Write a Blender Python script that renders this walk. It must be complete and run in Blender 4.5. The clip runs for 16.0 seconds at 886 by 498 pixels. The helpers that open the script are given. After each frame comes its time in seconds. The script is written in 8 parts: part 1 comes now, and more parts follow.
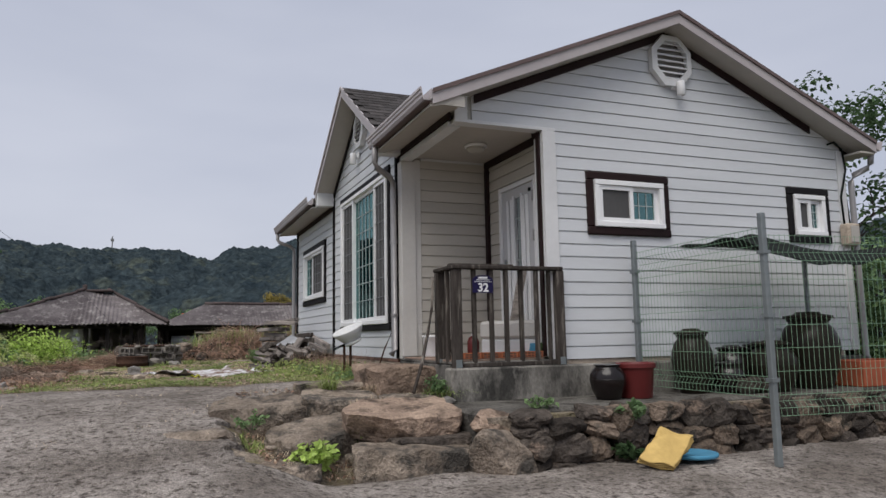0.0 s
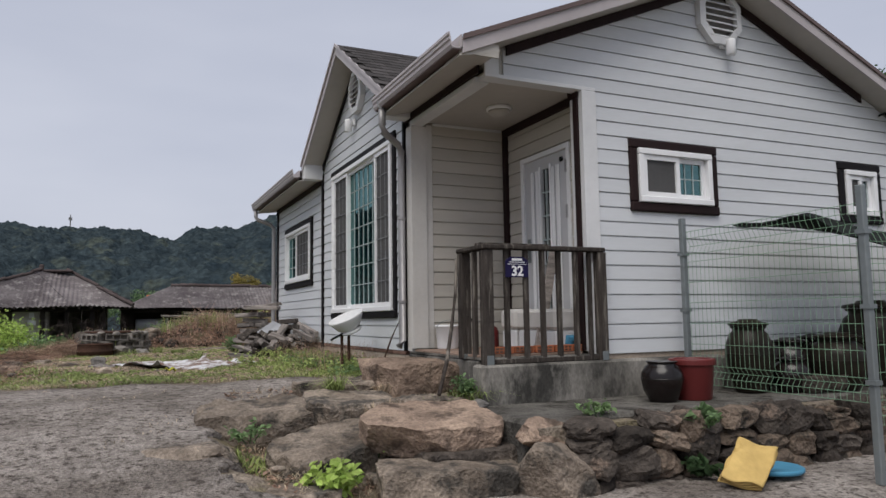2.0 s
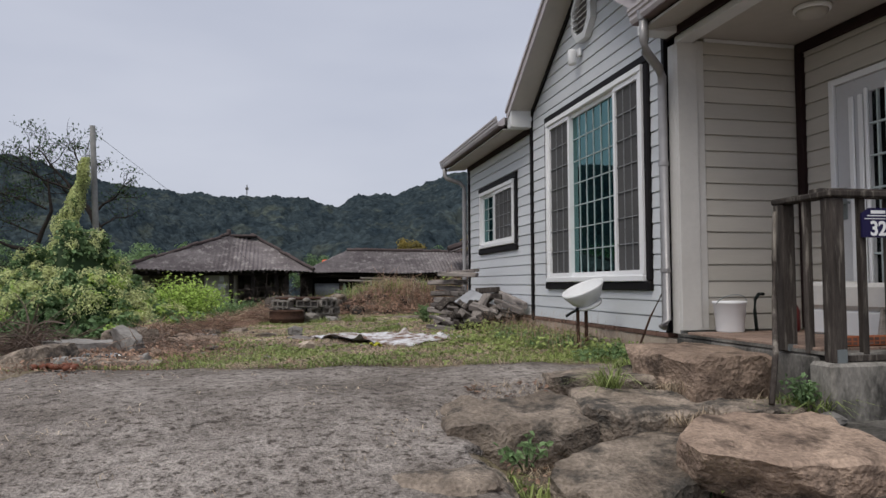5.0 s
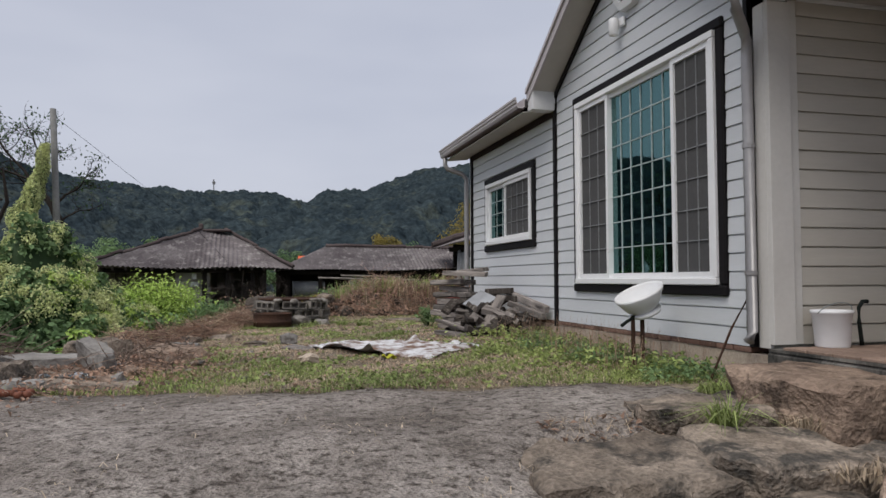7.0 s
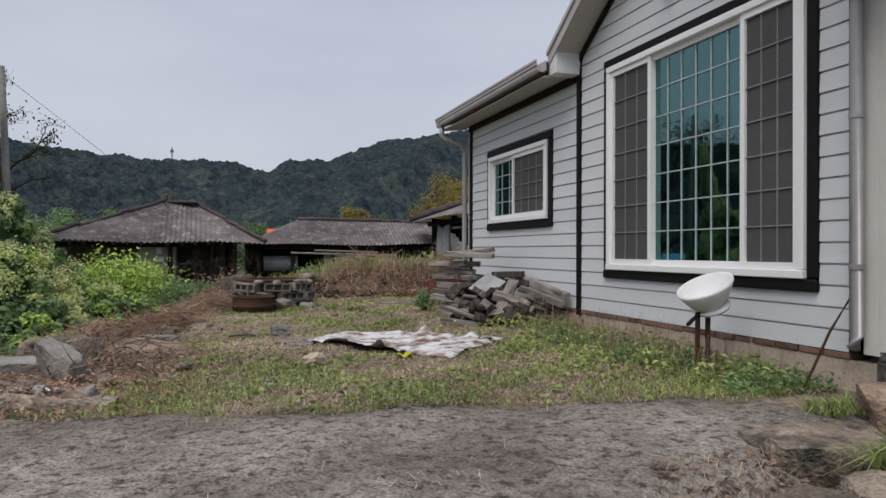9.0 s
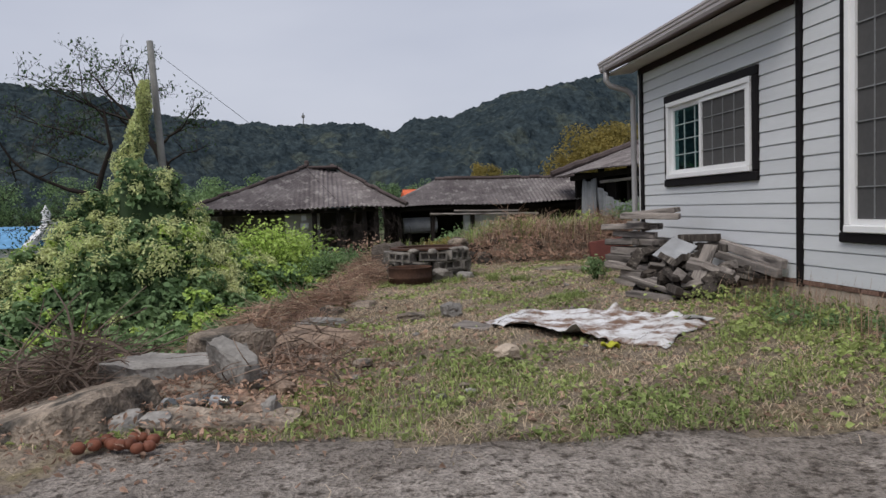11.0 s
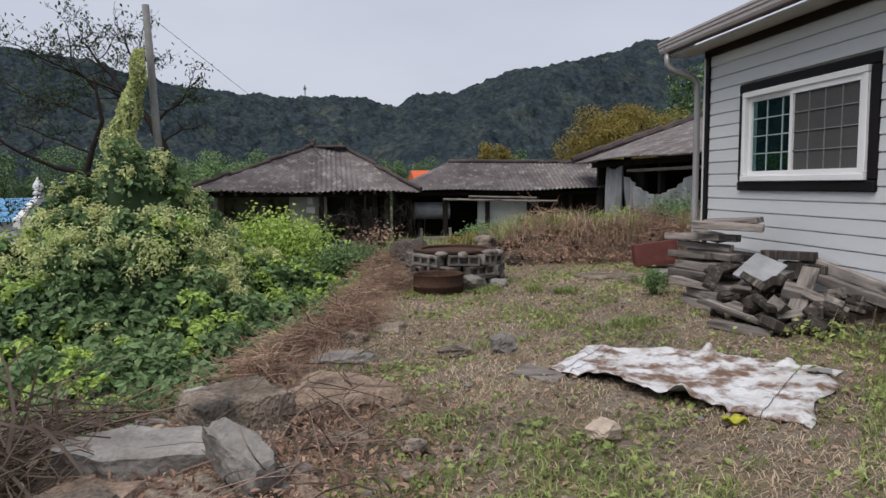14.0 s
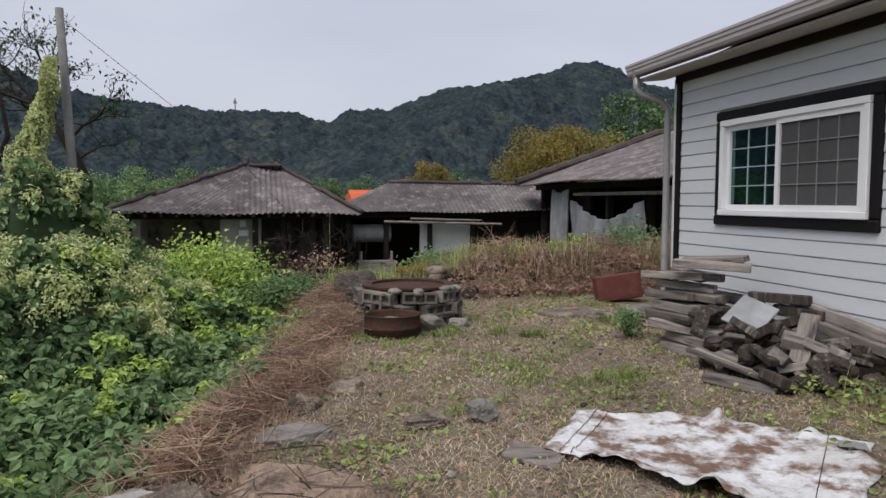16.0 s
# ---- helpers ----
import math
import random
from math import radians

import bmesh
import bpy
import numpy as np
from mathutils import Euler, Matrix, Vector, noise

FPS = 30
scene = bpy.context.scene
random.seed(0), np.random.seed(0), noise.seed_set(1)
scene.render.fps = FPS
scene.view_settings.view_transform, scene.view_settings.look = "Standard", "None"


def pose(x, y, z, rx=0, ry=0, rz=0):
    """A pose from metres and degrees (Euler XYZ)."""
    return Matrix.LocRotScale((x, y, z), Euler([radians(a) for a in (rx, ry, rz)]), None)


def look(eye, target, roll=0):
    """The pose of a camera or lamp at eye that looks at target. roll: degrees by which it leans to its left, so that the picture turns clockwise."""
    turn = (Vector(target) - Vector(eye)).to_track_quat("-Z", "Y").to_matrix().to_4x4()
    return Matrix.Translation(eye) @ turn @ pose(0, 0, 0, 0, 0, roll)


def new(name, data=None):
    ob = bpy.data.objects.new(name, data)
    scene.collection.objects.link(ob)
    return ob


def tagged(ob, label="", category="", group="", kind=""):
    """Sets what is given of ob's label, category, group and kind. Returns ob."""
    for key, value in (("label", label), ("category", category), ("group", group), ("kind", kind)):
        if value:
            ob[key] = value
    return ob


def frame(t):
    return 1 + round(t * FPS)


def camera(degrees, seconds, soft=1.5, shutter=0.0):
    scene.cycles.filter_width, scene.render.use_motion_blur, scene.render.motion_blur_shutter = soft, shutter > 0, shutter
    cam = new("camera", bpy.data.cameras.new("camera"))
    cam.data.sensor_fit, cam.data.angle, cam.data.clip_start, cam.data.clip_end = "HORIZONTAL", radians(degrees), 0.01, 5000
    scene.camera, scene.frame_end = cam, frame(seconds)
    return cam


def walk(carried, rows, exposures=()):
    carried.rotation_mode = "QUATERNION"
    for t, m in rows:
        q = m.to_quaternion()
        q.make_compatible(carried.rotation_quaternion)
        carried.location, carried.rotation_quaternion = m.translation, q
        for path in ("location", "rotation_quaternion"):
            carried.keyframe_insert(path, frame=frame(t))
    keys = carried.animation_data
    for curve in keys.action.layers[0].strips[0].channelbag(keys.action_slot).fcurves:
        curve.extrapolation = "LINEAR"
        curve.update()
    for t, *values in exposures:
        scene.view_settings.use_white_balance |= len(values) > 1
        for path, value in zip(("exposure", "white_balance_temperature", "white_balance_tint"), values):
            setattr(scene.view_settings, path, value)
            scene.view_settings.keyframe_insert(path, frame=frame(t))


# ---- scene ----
cam = camera(63.7, 16.0)
METRES, EYE, TILT, LEAN, TURN = 8.0, 1.5, 0.0, 0.0, -21.8
ROWS = [
    (0.0, 0.0, 0.0, 0.0, 0.13, 6.97, 1.05),
    (0.5, -0.0133, 0.0259, 0.0024, -1.55, 6.62, 0.92),
    (1.0, -0.0235, 0.0662, 0.0054, -1.93, 6.24, 0.68),
    (1.5, -0.0398, 0.0978, 0.0048, -2.43, 6.15, 0.59),
    (2.0, -0.0621, 0.1259, 0.0105, -2.61, 5.49, 0.88),
    (2.5, -0.0761, 0.1531, 0.009, -1.35, 5.5, 1.03),
    (3.0, -0.0883, 0.1905, 0.0129, 1.08, 5.21, 1.16),
    (3.5, -0.1108, 0.2191, 0.0112, 3.14, 4.73, 0.99),
    (4.0, -0.1351, 0.2405, 0.0164, 5.22, 3.73, 0.76),
    (4.5, -0.1528, 0.2692, 0.0135, 7.36, 3.12, 0.57),
    (5.0, -0.1712, 0.2989, 0.0191, 9.65, 2.79, 0.29),
    (7.5, -0.2737, 0.4344, 0.03, 4.88, 2.15, 0.05),
    (8.0, -0.2945, 0.4558, 0.0348, 2.64, 1.6, -0.09),
    (8.5, -0.3104, 0.4888, 0.0359, 2.51, 0.9, -0.09),
    (9.0, -0.3251, 0.5129, 0.0412, 4.19, 0.2, -0.15),
    (9.5, -0.3532, 0.5369, 0.0429, 6.89, -0.71, 0.35),
    (10.0, -0.3702, 0.5593, 0.0481, 10.23, -1.72, 1.2),
    (12.5, -0.4312, 0.672, 0.0697, 16.26, -4.51, 1.21),
    (13.0, -0.4393, 0.6914, 0.0759, 16.58, -4.58, 0.81),
    (13.5, -0.4605, 0.7173, 0.077, 15.53, -4.72, 0.59),
    (14.0, -0.4782, 0.7354, 0.0864, 14.26, -5.19, 0.42),
    (14.5, -0.4891, 0.7622, 0.0877, 13.04, -5.37, 0.22),
    (15.0, -0.4973, 0.786, 0.0957, 12.16, -5.36, -0.09),
    (15.5, -0.5148, 0.8088, 0.0975, 10.41, -4.47, -0.18),
    (16.0, -0.5277, 0.8215, 0.1034, 8.89, -3.87, -0.11),
]
walk(cam, [(t, pose(0, 0, EYE, TILT, LEAN, TURN) @ pose(METRES * x, METRES * y, METRES * z, 90 + pitch, roll, yaw)) for t, x, y, z, yaw, pitch, roll in ROWS], [(0.0, 0.38), (4.0, 0.35), (10.0, 0.34), (12.5, 0.34), (14.0, 0.44), (16.0, 0.44)])

# ---- world, sun ----
SUN_EL, SUN_AZ = 58.0, 224.0
world = bpy.data.worlds.new("overcast")
scene.world = world
world.use_nodes = True
wn = world.node_tree
wn.nodes.clear()
w_out = wn.nodes.new("ShaderNodeOutputWorld")
w_bg = wn.nodes.new("ShaderNodeBackground")
w_sky = wn.nodes.new("ShaderNodeTexSky")
w_sky.sky_type = "NISHITA"
w_sky.sun_disc = False
w_sky.sun_elevation, w_sky.sun_rotation = radians(SUN_EL), radians(SUN_AZ)
w_sky.dust_density = 4.0
w_mix = wn.nodes.new("ShaderNodeMix")
w_mix.data_type = "RGBA"
w_mix.inputs[0].default_value = 0.9
w_co = wn.nodes.new("ShaderNodeTexCoord")
w_map = wn.nodes.new("ShaderNodeMapping")
w_map.inputs["Scale"].default_value = (1.0, 1.0, 3.5)
w_noise = wn.nodes.new("ShaderNodeTexNoise")
w_noise.inputs["Scale"].default_value = 1.6
w_noise.inputs["Detail"].default_value = 4
w_ramp = wn.nodes.new("ShaderNodeValToRGB")
w_ramp.color_ramp.elements[0].position, w_ramp.color_ramp.elements[0].color = 0.3, (3.75, 4.0, 4.85, 1)
w_ramp.color_ramp.elements[1].position, w_ramp.color_ramp.elements[1].color = 0.72, (4.75, 4.95, 5.7, 1)
wn.links.new(w_co.outputs["Generated"], w_map.inputs[0])
wn.links.new(w_map.outputs[0], w_noise.inputs["Vector"])
wn.links.new(w_noise.outputs["Fac"], w_ramp.inputs[0])
wn.links.new(w_sky.outputs[0], w_mix.inputs[6])
wn.links.new(w_ramp.outputs[0], w_mix.inputs[7])
wn.links.new(w_mix.outputs[2], w_bg.inputs[0])
w_bg.inputs[1].default_value = 0.1
wn.links.new(w_bg.outputs[0], w_out.inputs[0])
sun = new("sun", bpy.data.lights.new("sun", "SUN"))
sun.data.energy, sun.data.angle, sun.data.color = 1.85, radians(45), (1.0, 0.96, 0.9)
sun_from = Vector((math.sin(radians(SUN_AZ)) * math.cos(radians(SUN_EL)), math.cos(radians(SUN_AZ)) * math.cos(radians(SUN_EL)), math.sin(radians(SUN_EL))))
sun.matrix_world = look(sun_from * 30, (0, 0, 0))


# ---- materials ----
def mat(name, base, second=None, rough=0.8, scale=1.5, fine=40.0, bump=0.25, dist=0.01, metal=0.0, fine_amt=0.35, rand=0.0, island=0.0, stretch=(1, 1, 1), contrast=0.25, stain=None, stain_scale=3.0, stain_at=0.62, spec=0.12):
    """A surface with large blotches, fine grain and relief; rand varies by object, island by loose piece."""
    m = bpy.data.materials.new(name)
    m.use_nodes = True
    nt = m.node_tree
    N, L = nt.nodes, nt.links
    bsdf = N["Principled BSDF"]
    co = N.new("ShaderNodeTexCoord")
    mp = N.new("ShaderNodeMapping")
    mp.inputs["Scale"].default_value = stretch
    L.new(co.outputs["Object"], mp.inputs[0])
    info = N.new("ShaderNodeObjectInfo")
    vec = mp.outputs[0]
    if rand:
        add = N.new("ShaderNodeVectorMath")
        add.operation = "ADD"
        mul = N.new("ShaderNodeMath")
        mul.operation = "MULTIPLY"
        mul.inputs[1].default_value = 37.0
        L.new(info.outputs["Random"], mul.inputs[0])
        L.new(vec, add.inputs[0])
        L.new(mul.outputs[0], add.inputs[1])
        vec = add.outputs[0]
    big = N.new("ShaderNodeTexNoise")
    big.inputs["Scale"].default_value, big.inputs["Detail"].default_value = scale, 5
    sml = N.new("ShaderNodeTexNoise")
    sml.inputs["Scale"].default_value, sml.inputs["Detail"].default_value = fine, 4
    L.new(vec, big.inputs["Vector"])
    L.new(vec, sml.inputs["Vector"])
    second = second or tuple(c * 0.8 for c in base)
    ramp = N.new("ShaderNodeValToRGB")
    e = ramp.color_ramp.elements
    e[0].position, e[0].color = 0.5 - contrast, (*second, 1)
    e[1].position, e[1].color = 0.5 + contrast, (*base, 1)
    L.new(big.outputs["Fac"], ramp.inputs[0])
    col = ramp.outputs[0]
    if stain:
        st = N.new("ShaderNodeTexNoise")
        st.inputs["Scale"].default_value, st.inputs["Detail"].default_value = stain_scale, 7
        st.inputs["Roughness"].default_value = 0.65
        L.new(vec, st.inputs["Vector"])
        sr = N.new("ShaderNodeMapRange")
        sr.inputs["From Min"].default_value, sr.inputs["From Max"].default_value = stain_at - 0.06, stain_at + 0.08
        L.new(st.outputs["Fac"], sr.inputs["Value"])
        mx = N.new("ShaderNodeMix")
        mx.data_type = "RGBA"
        mx.inputs[7].default_value = (*stain, 1)
        L.new(sr.outputs[0], mx.inputs[0])
        L.new(col, mx.inputs[6])
        col = mx.outputs[2]

    def shade(value_out, lo, hi, col):
        r = N.new("ShaderNodeMapRange")
        r.inputs["To Min"].default_value, r.inputs["To Max"].default_value = lo, hi
        L.new(value_out, r.inputs["Value"])
        x = N.new("ShaderNodeVectorMath")
        x.operation = "SCALE"
        L.new(col, x.inputs[0])
        L.new(r.outputs[0], x.inputs["Scale"])
        return x.outputs[0]

    col = shade(sml.outputs["Fac"], 1 - fine_amt, 1 + fine_amt, col)
    mid = N.new("ShaderNodeTexNoise")
    mid.inputs["Scale"].default_value, mid.inputs["Detail"].default_value = math.sqrt(scale * fine) * 1.3, 3
    L.new(vec, mid.inputs["Vector"])
    col = shade(mid.outputs["Fac"], 1 - fine_amt * 0.6, 1 + fine_amt * 0.6, col)
    if rand:
        col = shade(info.outputs["Random"], 1 - rand, 1 + rand, col)
    if island:
        geo = N.new("ShaderNodeNewGeometry")
        col = shade(geo.outputs["Random Per Island"], 1 - island, 1 + island, col)
    L.new(col, bsdf.inputs["Base Color"])
    bsdf.inputs["Roughness"].default_value = rough
    bsdf.inputs["Metallic"].default_value = metal
    bsdf.inputs["Specular IOR Level"].default_value = spec
    if bump:
        bp = N.new("ShaderNodeBump")
        bp.inputs["Strength"].default_value, bp.inputs["Distance"].default_value = bump, dist
        L.new(sml.outputs["Fac"], bp.inputs["Height"])
        L.new(bp.outputs[0], bsdf.inputs["Normal"])
    return m


def leaf_mat(name, base, second, island=0.35):
    m = mat(name, base, second, rough=0.55, scale=0.9, fine=9, bump=0.0, fine_amt=0.2, island=island, spec=0.15)
    nt = m.node_tree
    bsdf = nt.nodes["Principled BSDF"]
    tr = nt.nodes.new("ShaderNodeBsdfTranslucent")
    ad = nt.nodes.new("ShaderNodeMixShader")
    ad.inputs[0].default_value = 0.38
    src = bsdf.inputs["Base Color"].links[0].from_socket
    nt.links.new(src, tr.inputs[0])
    nt.links.new(bsdf.outputs[0], ad.inputs[1])
    nt.links.new(tr.outputs[0], ad.inputs[2])
    nt.links.new(ad.outputs[0], nt.nodes["Material Output"].inputs[0])
    return m


def glass_mat(name, tint, gloss, rough=0.02, through_col=None, f0=1.55):
    m = bpy.data.materials.new(name)
    m.use_nodes = True
    nt = m.node_tree
    nt.nodes.clear()
    out = nt.nodes.new("ShaderNodeOutputMaterial")
    a = nt.nodes.new("ShaderNodeBsdfTransparent")
    a.inputs[0].default_value = (*tint, 1)
    b = nt.nodes.new("ShaderNodeBsdfGlossy")
    b.inputs[0].default_value = (*gloss, 1)
    b.inputs[1].default_value = rough
    f = nt.nodes.new("ShaderNodeFresnel")
    f.inputs[0].default_value = f0
    mx = nt.nodes.new("ShaderNodeMixShader")
    nt.links.new(f.outputs[0], mx.inputs[0])
    nt.links.new(a.outputs[0], mx.inputs[1])
    nt.links.new(b.outputs[0], mx.inputs[2])
    nt.links.new(mx.outputs[0], out.inputs[0])
    return m


M = {}
M["siding"] = mat("siding", (0.63, 0.645, 0.665), (0.555, 0.57, 0.59), rough=0.55, scale=1.3, fine=25, bump=0.06, fine_amt=0.05, rand=0.03, stretch=(0.4, 0.4, 3), stain=(0.52, 0.53, 0.53), stain_scale=1.4, stain_at=0.72)
M["porch_siding"] = mat("beige_porch_siding", (0.53, 0.495, 0.44), (0.46, 0.43, 0.38), rough=0.6, scale=1.3, fine=25, bump=0.06, fine_amt=0.06, rand=0.04, stretch=(0.4, 0.4, 3))
M["white"] = mat("white_trim", (0.69, 0.69, 0.695), (0.60, 0.605, 0.61), rough=0.5, scale=2, fine=30, bump=0.04, fine_amt=0.05, stain=(0.5, 0.49, 0.47), stain_scale=2.2, stain_at=0.72)
M["beige_trim"] = mat("pale_beige_trim", (0.62, 0.60, 0.57), (0.54, 0.52, 0.49), rough=0.55, scale=2, fine=30, bump=0.04, fine_amt=0.06)
M["pvc"] = mat("white_pvc", (0.82, 0.82, 0.82), (0.76, 0.76, 0.77), rough=0.3, fine=20, bump=0.0, fine_amt=0.03, spec=0.4)
M["door_paint"] = mat("door_paint", (0.55, 0.55, 0.56), (0.49, 0.49, 0.50), rough=0.45, fine=20, bump=0.03, fine_amt=0.05, spec=0.3)
M["soffit"] = mat("soffit", (0.48, 0.45, 0.41), (0.41, 0.385, 0.35), rough=0.6, fine=12, bump=0.05, fine_amt=0.05, stain=(0.34, 0.31, 0.275), stain_scale=1.6, stain_at=0.7)
M["dark_trim"] = mat("dark_brown_trim", (0.026, 0.013, 0.013), (0.016, 0.009, 0.009), spec=0.15, rough=0.6, fine=18, bump=0.1, fine_amt=0.25)
M["black_trim"] = mat("black_trim", (0.011, 0.009, 0.010), (0.007, 0.006, 0.007), spec=0.15, rough=0.6, fine=18, bump=0.1, fine_amt=0.2)
M["fascia"] = mat("fascia", (0.47, 0.43, 0.435), (0.39, 0.355, 0.36), rough=0.4, fine=15, bump=0.05, fine_amt=0.08)
M["gutter"] = mat("gutter_brown", (0.16, 0.12, 0.115), (0.12, 0.09, 0.085), rough=0.4, fine=15, bump=0.05, fine_amt=0.12)
M["pipe"] = mat("grey_downpipe", (0.36, 0.35, 0.35), (0.27, 0.26, 0.26), rough=0.35, metal=0.3, fine=15, bump=0.05, fine_amt=0.12)
M["shingle"] = mat("asphalt_shingle", (0.075, 0.068, 0.066), (0.045, 0.042, 0.042), rough=0.95, scale=3, fine=180, bump=0.5, fine_amt=0.4, rand=0.3)
M["inside"] = mat("room_plaster", (0.45, 0.44, 0.4), rough=0.9, bump=0.0)
M["glass_teal"] = glass_mat("teal_glass", (0.2, 0.36, 0.36), (0.36, 0.66, 0.65), f0=3.5)
M["glass_grey"] = glass_mat("grey_glass", (0.3, 0.32, 0.32), (0.55, 0.6, 0.62), f0=1.6)
M["glass_clear"] = glass_mat("clear_bottle_glass", (0.86, 0.9, 0.88), (0.85, 0.88, 0.88), f0=1.9)
M["screen"] = mat("insect_screen", (0.095, 0.093, 0.093), (0.072, 0.071, 0.072), rough=0.8, fine=300, bump=0.1, fine_amt=0.2)
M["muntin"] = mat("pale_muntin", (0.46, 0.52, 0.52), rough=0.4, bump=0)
# darker copy of the muntin; the screen's dimming is put into its colour
M["muntin_dim"] = mat("muntin_screen_dimmed", (0.23, 0.235, 0.24), rough=0.6, bump=0)
M["concrete"] = mat("old_concrete", (0.25, 0.235, 0.212), (0.10, 0.094, 0.085), rough=0.92, scale=2.5, fine=60, bump=0.6, dist=0.01, fine_amt=0.5, stain=(0.05, 0.048, 0.044), stain_scale=3.4, stain_at=0.53, contrast=0.12, stretch=(1, 1, 0.5))
M["ledge_concrete"] = mat("dirty_ledge_concrete", (0.17, 0.16, 0.145), (0.07, 0.065, 0.058), rough=0.95, scale=3, fine=50, bump=0.9, dist=0.02, fine_amt=0.6, stain=(0.04, 0.037, 0.032), stain_scale=5, stain_at=0.55)
M["drive"] = mat("driveway_concrete", (0.36, 0.322, 0.292), (0.18, 0.156, 0.137), rough=0.95, scale=1.4, fine=60, bump=1.0, dist=0.03, fine_amt=0.9, stain=(0.075, 0.062, 0.053), stain_scale=20, stain_at=0.56, contrast=0.15)
M["soil"] = mat("soil_and_straw", (0.30, 0.25, 0.20), (0.115, 0.093, 0.075), rough=0.98, scale=2.8, fine=45, bump=1.0, dist=0.035, fine_amt=0.8, stain=(0.20, 0.17, 0.105), stain_scale=3.1, stain_at=0.53)
M["far_ground"] = mat("far_field", (0.06, 0.085, 0.035), (0.09, 0.08, 0.045), rough=0.98, scale=0.15, fine=2, bump=0.5, fine_amt=0.3)
M["plinth"] = mat("plinth_plaster", (0.50, 0.42, 0.34), (0.37, 0.30, 0.24), rough=0.9, scale=4, fine=50, bump=0.35, stain=(0.22, 0.17, 0.13), stain_scale=3, stain_at=0.62)
M["brick"] = mat("orange_brick", (0.48, 0.17, 0.085), (0.36, 0.12, 0.06), rough=0.85, scale=9, fine=70, bump=0.4, rand=0.3)
M["brick_dark"] = mat("red_brown_brick", (0.19, 0.115, 0.09), (0.125, 0.075, 0.06), rough=0.9, scale=9, fine=70, bump=0.4, rand=0.35)
M["tile"] = mat("terracotta_floor", (0.30, 0.215, 0.17), (0.22, 0.155, 0.12), rough=0.7, scale=6, fine=40, bump=0.2, rand=0.15)
M["wood"] = mat("weathered_dark_timber", (0.075, 0.064, 0.057), (0.028, 0.023, 0.02), rough=0.85, scale=5, fine=40, bump=0.6, dist=0.006, fine_amt=0.45, stretch=(6, 6, 0.6), rand=0.25, stain=(0.20, 0.18, 0.155), stain_scale=3, stain_at=0.6)
M["plank"] = mat("grey_weathered_planks", (0.32, 0.285, 0.26), (0.11, 0.097, 0.09), rough=0.9, scale=4, fine=50, bump=0.6, dist=0.006, fine_amt=0.4, stretch=(0.7, 5, 5), rand=0.45, stain=(0.045, 0.04, 0.038), stain_scale=3, stain_at=0.6)
M["rock"] = mat("granite_boulder", (0.41, 0.34, 0.275), (0.125, 0.10, 0.08), rough=0.95, scale=4, fine=50, bump=1.0, dist=0.025, fine_amt=0.7, rand=0.2, stain=(0.075, 0.068, 0.06), stain_scale=4.5, stain_at=0.54)
M["rock_red"] = mat("rusty_granite", (0.42, 0.315, 0.24), (0.16, 0.115, 0.09), rough=0.95, scale=3, fine=45, bump=1.0, dist=0.025, fine_amt=0.6, rand=0.15, stain=(0.10, 0.075, 0.06), stain_scale=4.5, stain_at=0.55)
M["rock_dark"] = mat("dark_fieldstone", (0.105, 0.088, 0.075), (0.034, 0.029, 0.026), rough=0.95, scale=7, fine=40, bump=1.0, dist=0.03, fine_amt=0.7, rand=0.45, stain=(0.3, 0.22, 0.17), stain_scale=2.5, stain_at=0.66)
M["rock_wall"] = mat("weathered_wall_stone", (0.30, 0.225, 0.17), (0.085, 0.068, 0.056), rough=0.95, scale=6, fine=45, bump=1.0, dist=0.03, fine_amt=0.7, rand=0.3, stain=(0.05, 0.045, 0.038), stain_scale=6, stain_at=0.52)
M["rock_grey"] = mat("grey_slab_stone", (0.33, 0.314, 0.295), (0.14, 0.13, 0.12), rough=0.9, scale=3, fine=40, bump=0.6, dist=0.02, fine_amt=0.35, rand=0.25, stain=(0.13, 0.11, 0.095), stain_scale=4, stain_at=0.64)
M["tarp"] = mat("dirty_white_tarp", (0.66, 0.67, 0.70), (0.50, 0.485, 0.48), rough=0.75, scale=4, fine=45, bump=0.5, dist=0.01, fine_amt=0.25, contrast=0.2, stain=(0.17, 0.105, 0.075), stain_scale=5.5, stain_at=0.515)
M["jar"] = mat("glazed_brown_jar", (0.014, 0.010, 0.009), (0.008, 0.006, 0.006), rough=0.22, scale=5, fine=14, bump=0.08, fine_amt=0.3, spec=0.4)
M["jar_olive"] = mat("olive_brown_jar", (0.022, 0.018, 0.013), (0.012, 0.010, 0.008), rough=0.3, scale=4, fine=14, bump=0.1, fine_amt=0.3, stain=(0.045, 0.038, 0.027), stain_scale=2, stain_at=0.66)
M["tub"] = mat("red_brown_plastic", (0.135, 0.024, 0.023), (0.105, 0.018, 0.018), rough=0.4, fine=12, bump=0.03, fine_amt=0.1, spec=0.3)
M["terracotta"] = mat("orange_clay", (0.40, 0.11, 0.055), (0.30, 0.08, 0.045), rough=0.6, fine=15, bump=0.1, fine_amt=0.15)
M["yellow"] = mat("yellow_cloth", (0.60, 0.42, 0.155), (0.48, 0.33, 0.12), rough=0.85, scale=6, fine=25, bump=0.3, fine_amt=0.15, stain=(0.35, 0.22, 0.06), stain_scale=4, stain_at=0.66)
M["lime"] = mat("lime_plastic", (0.42, 0.42, 0.05), rough=0.5, bump=0.05)
M["blue"] = mat("blue_plastic", (0.08, 0.27, 0.42), (0.07, 0.22, 0.34), rough=0.4, fine=15, bump=0.03, fine_amt=0.12)
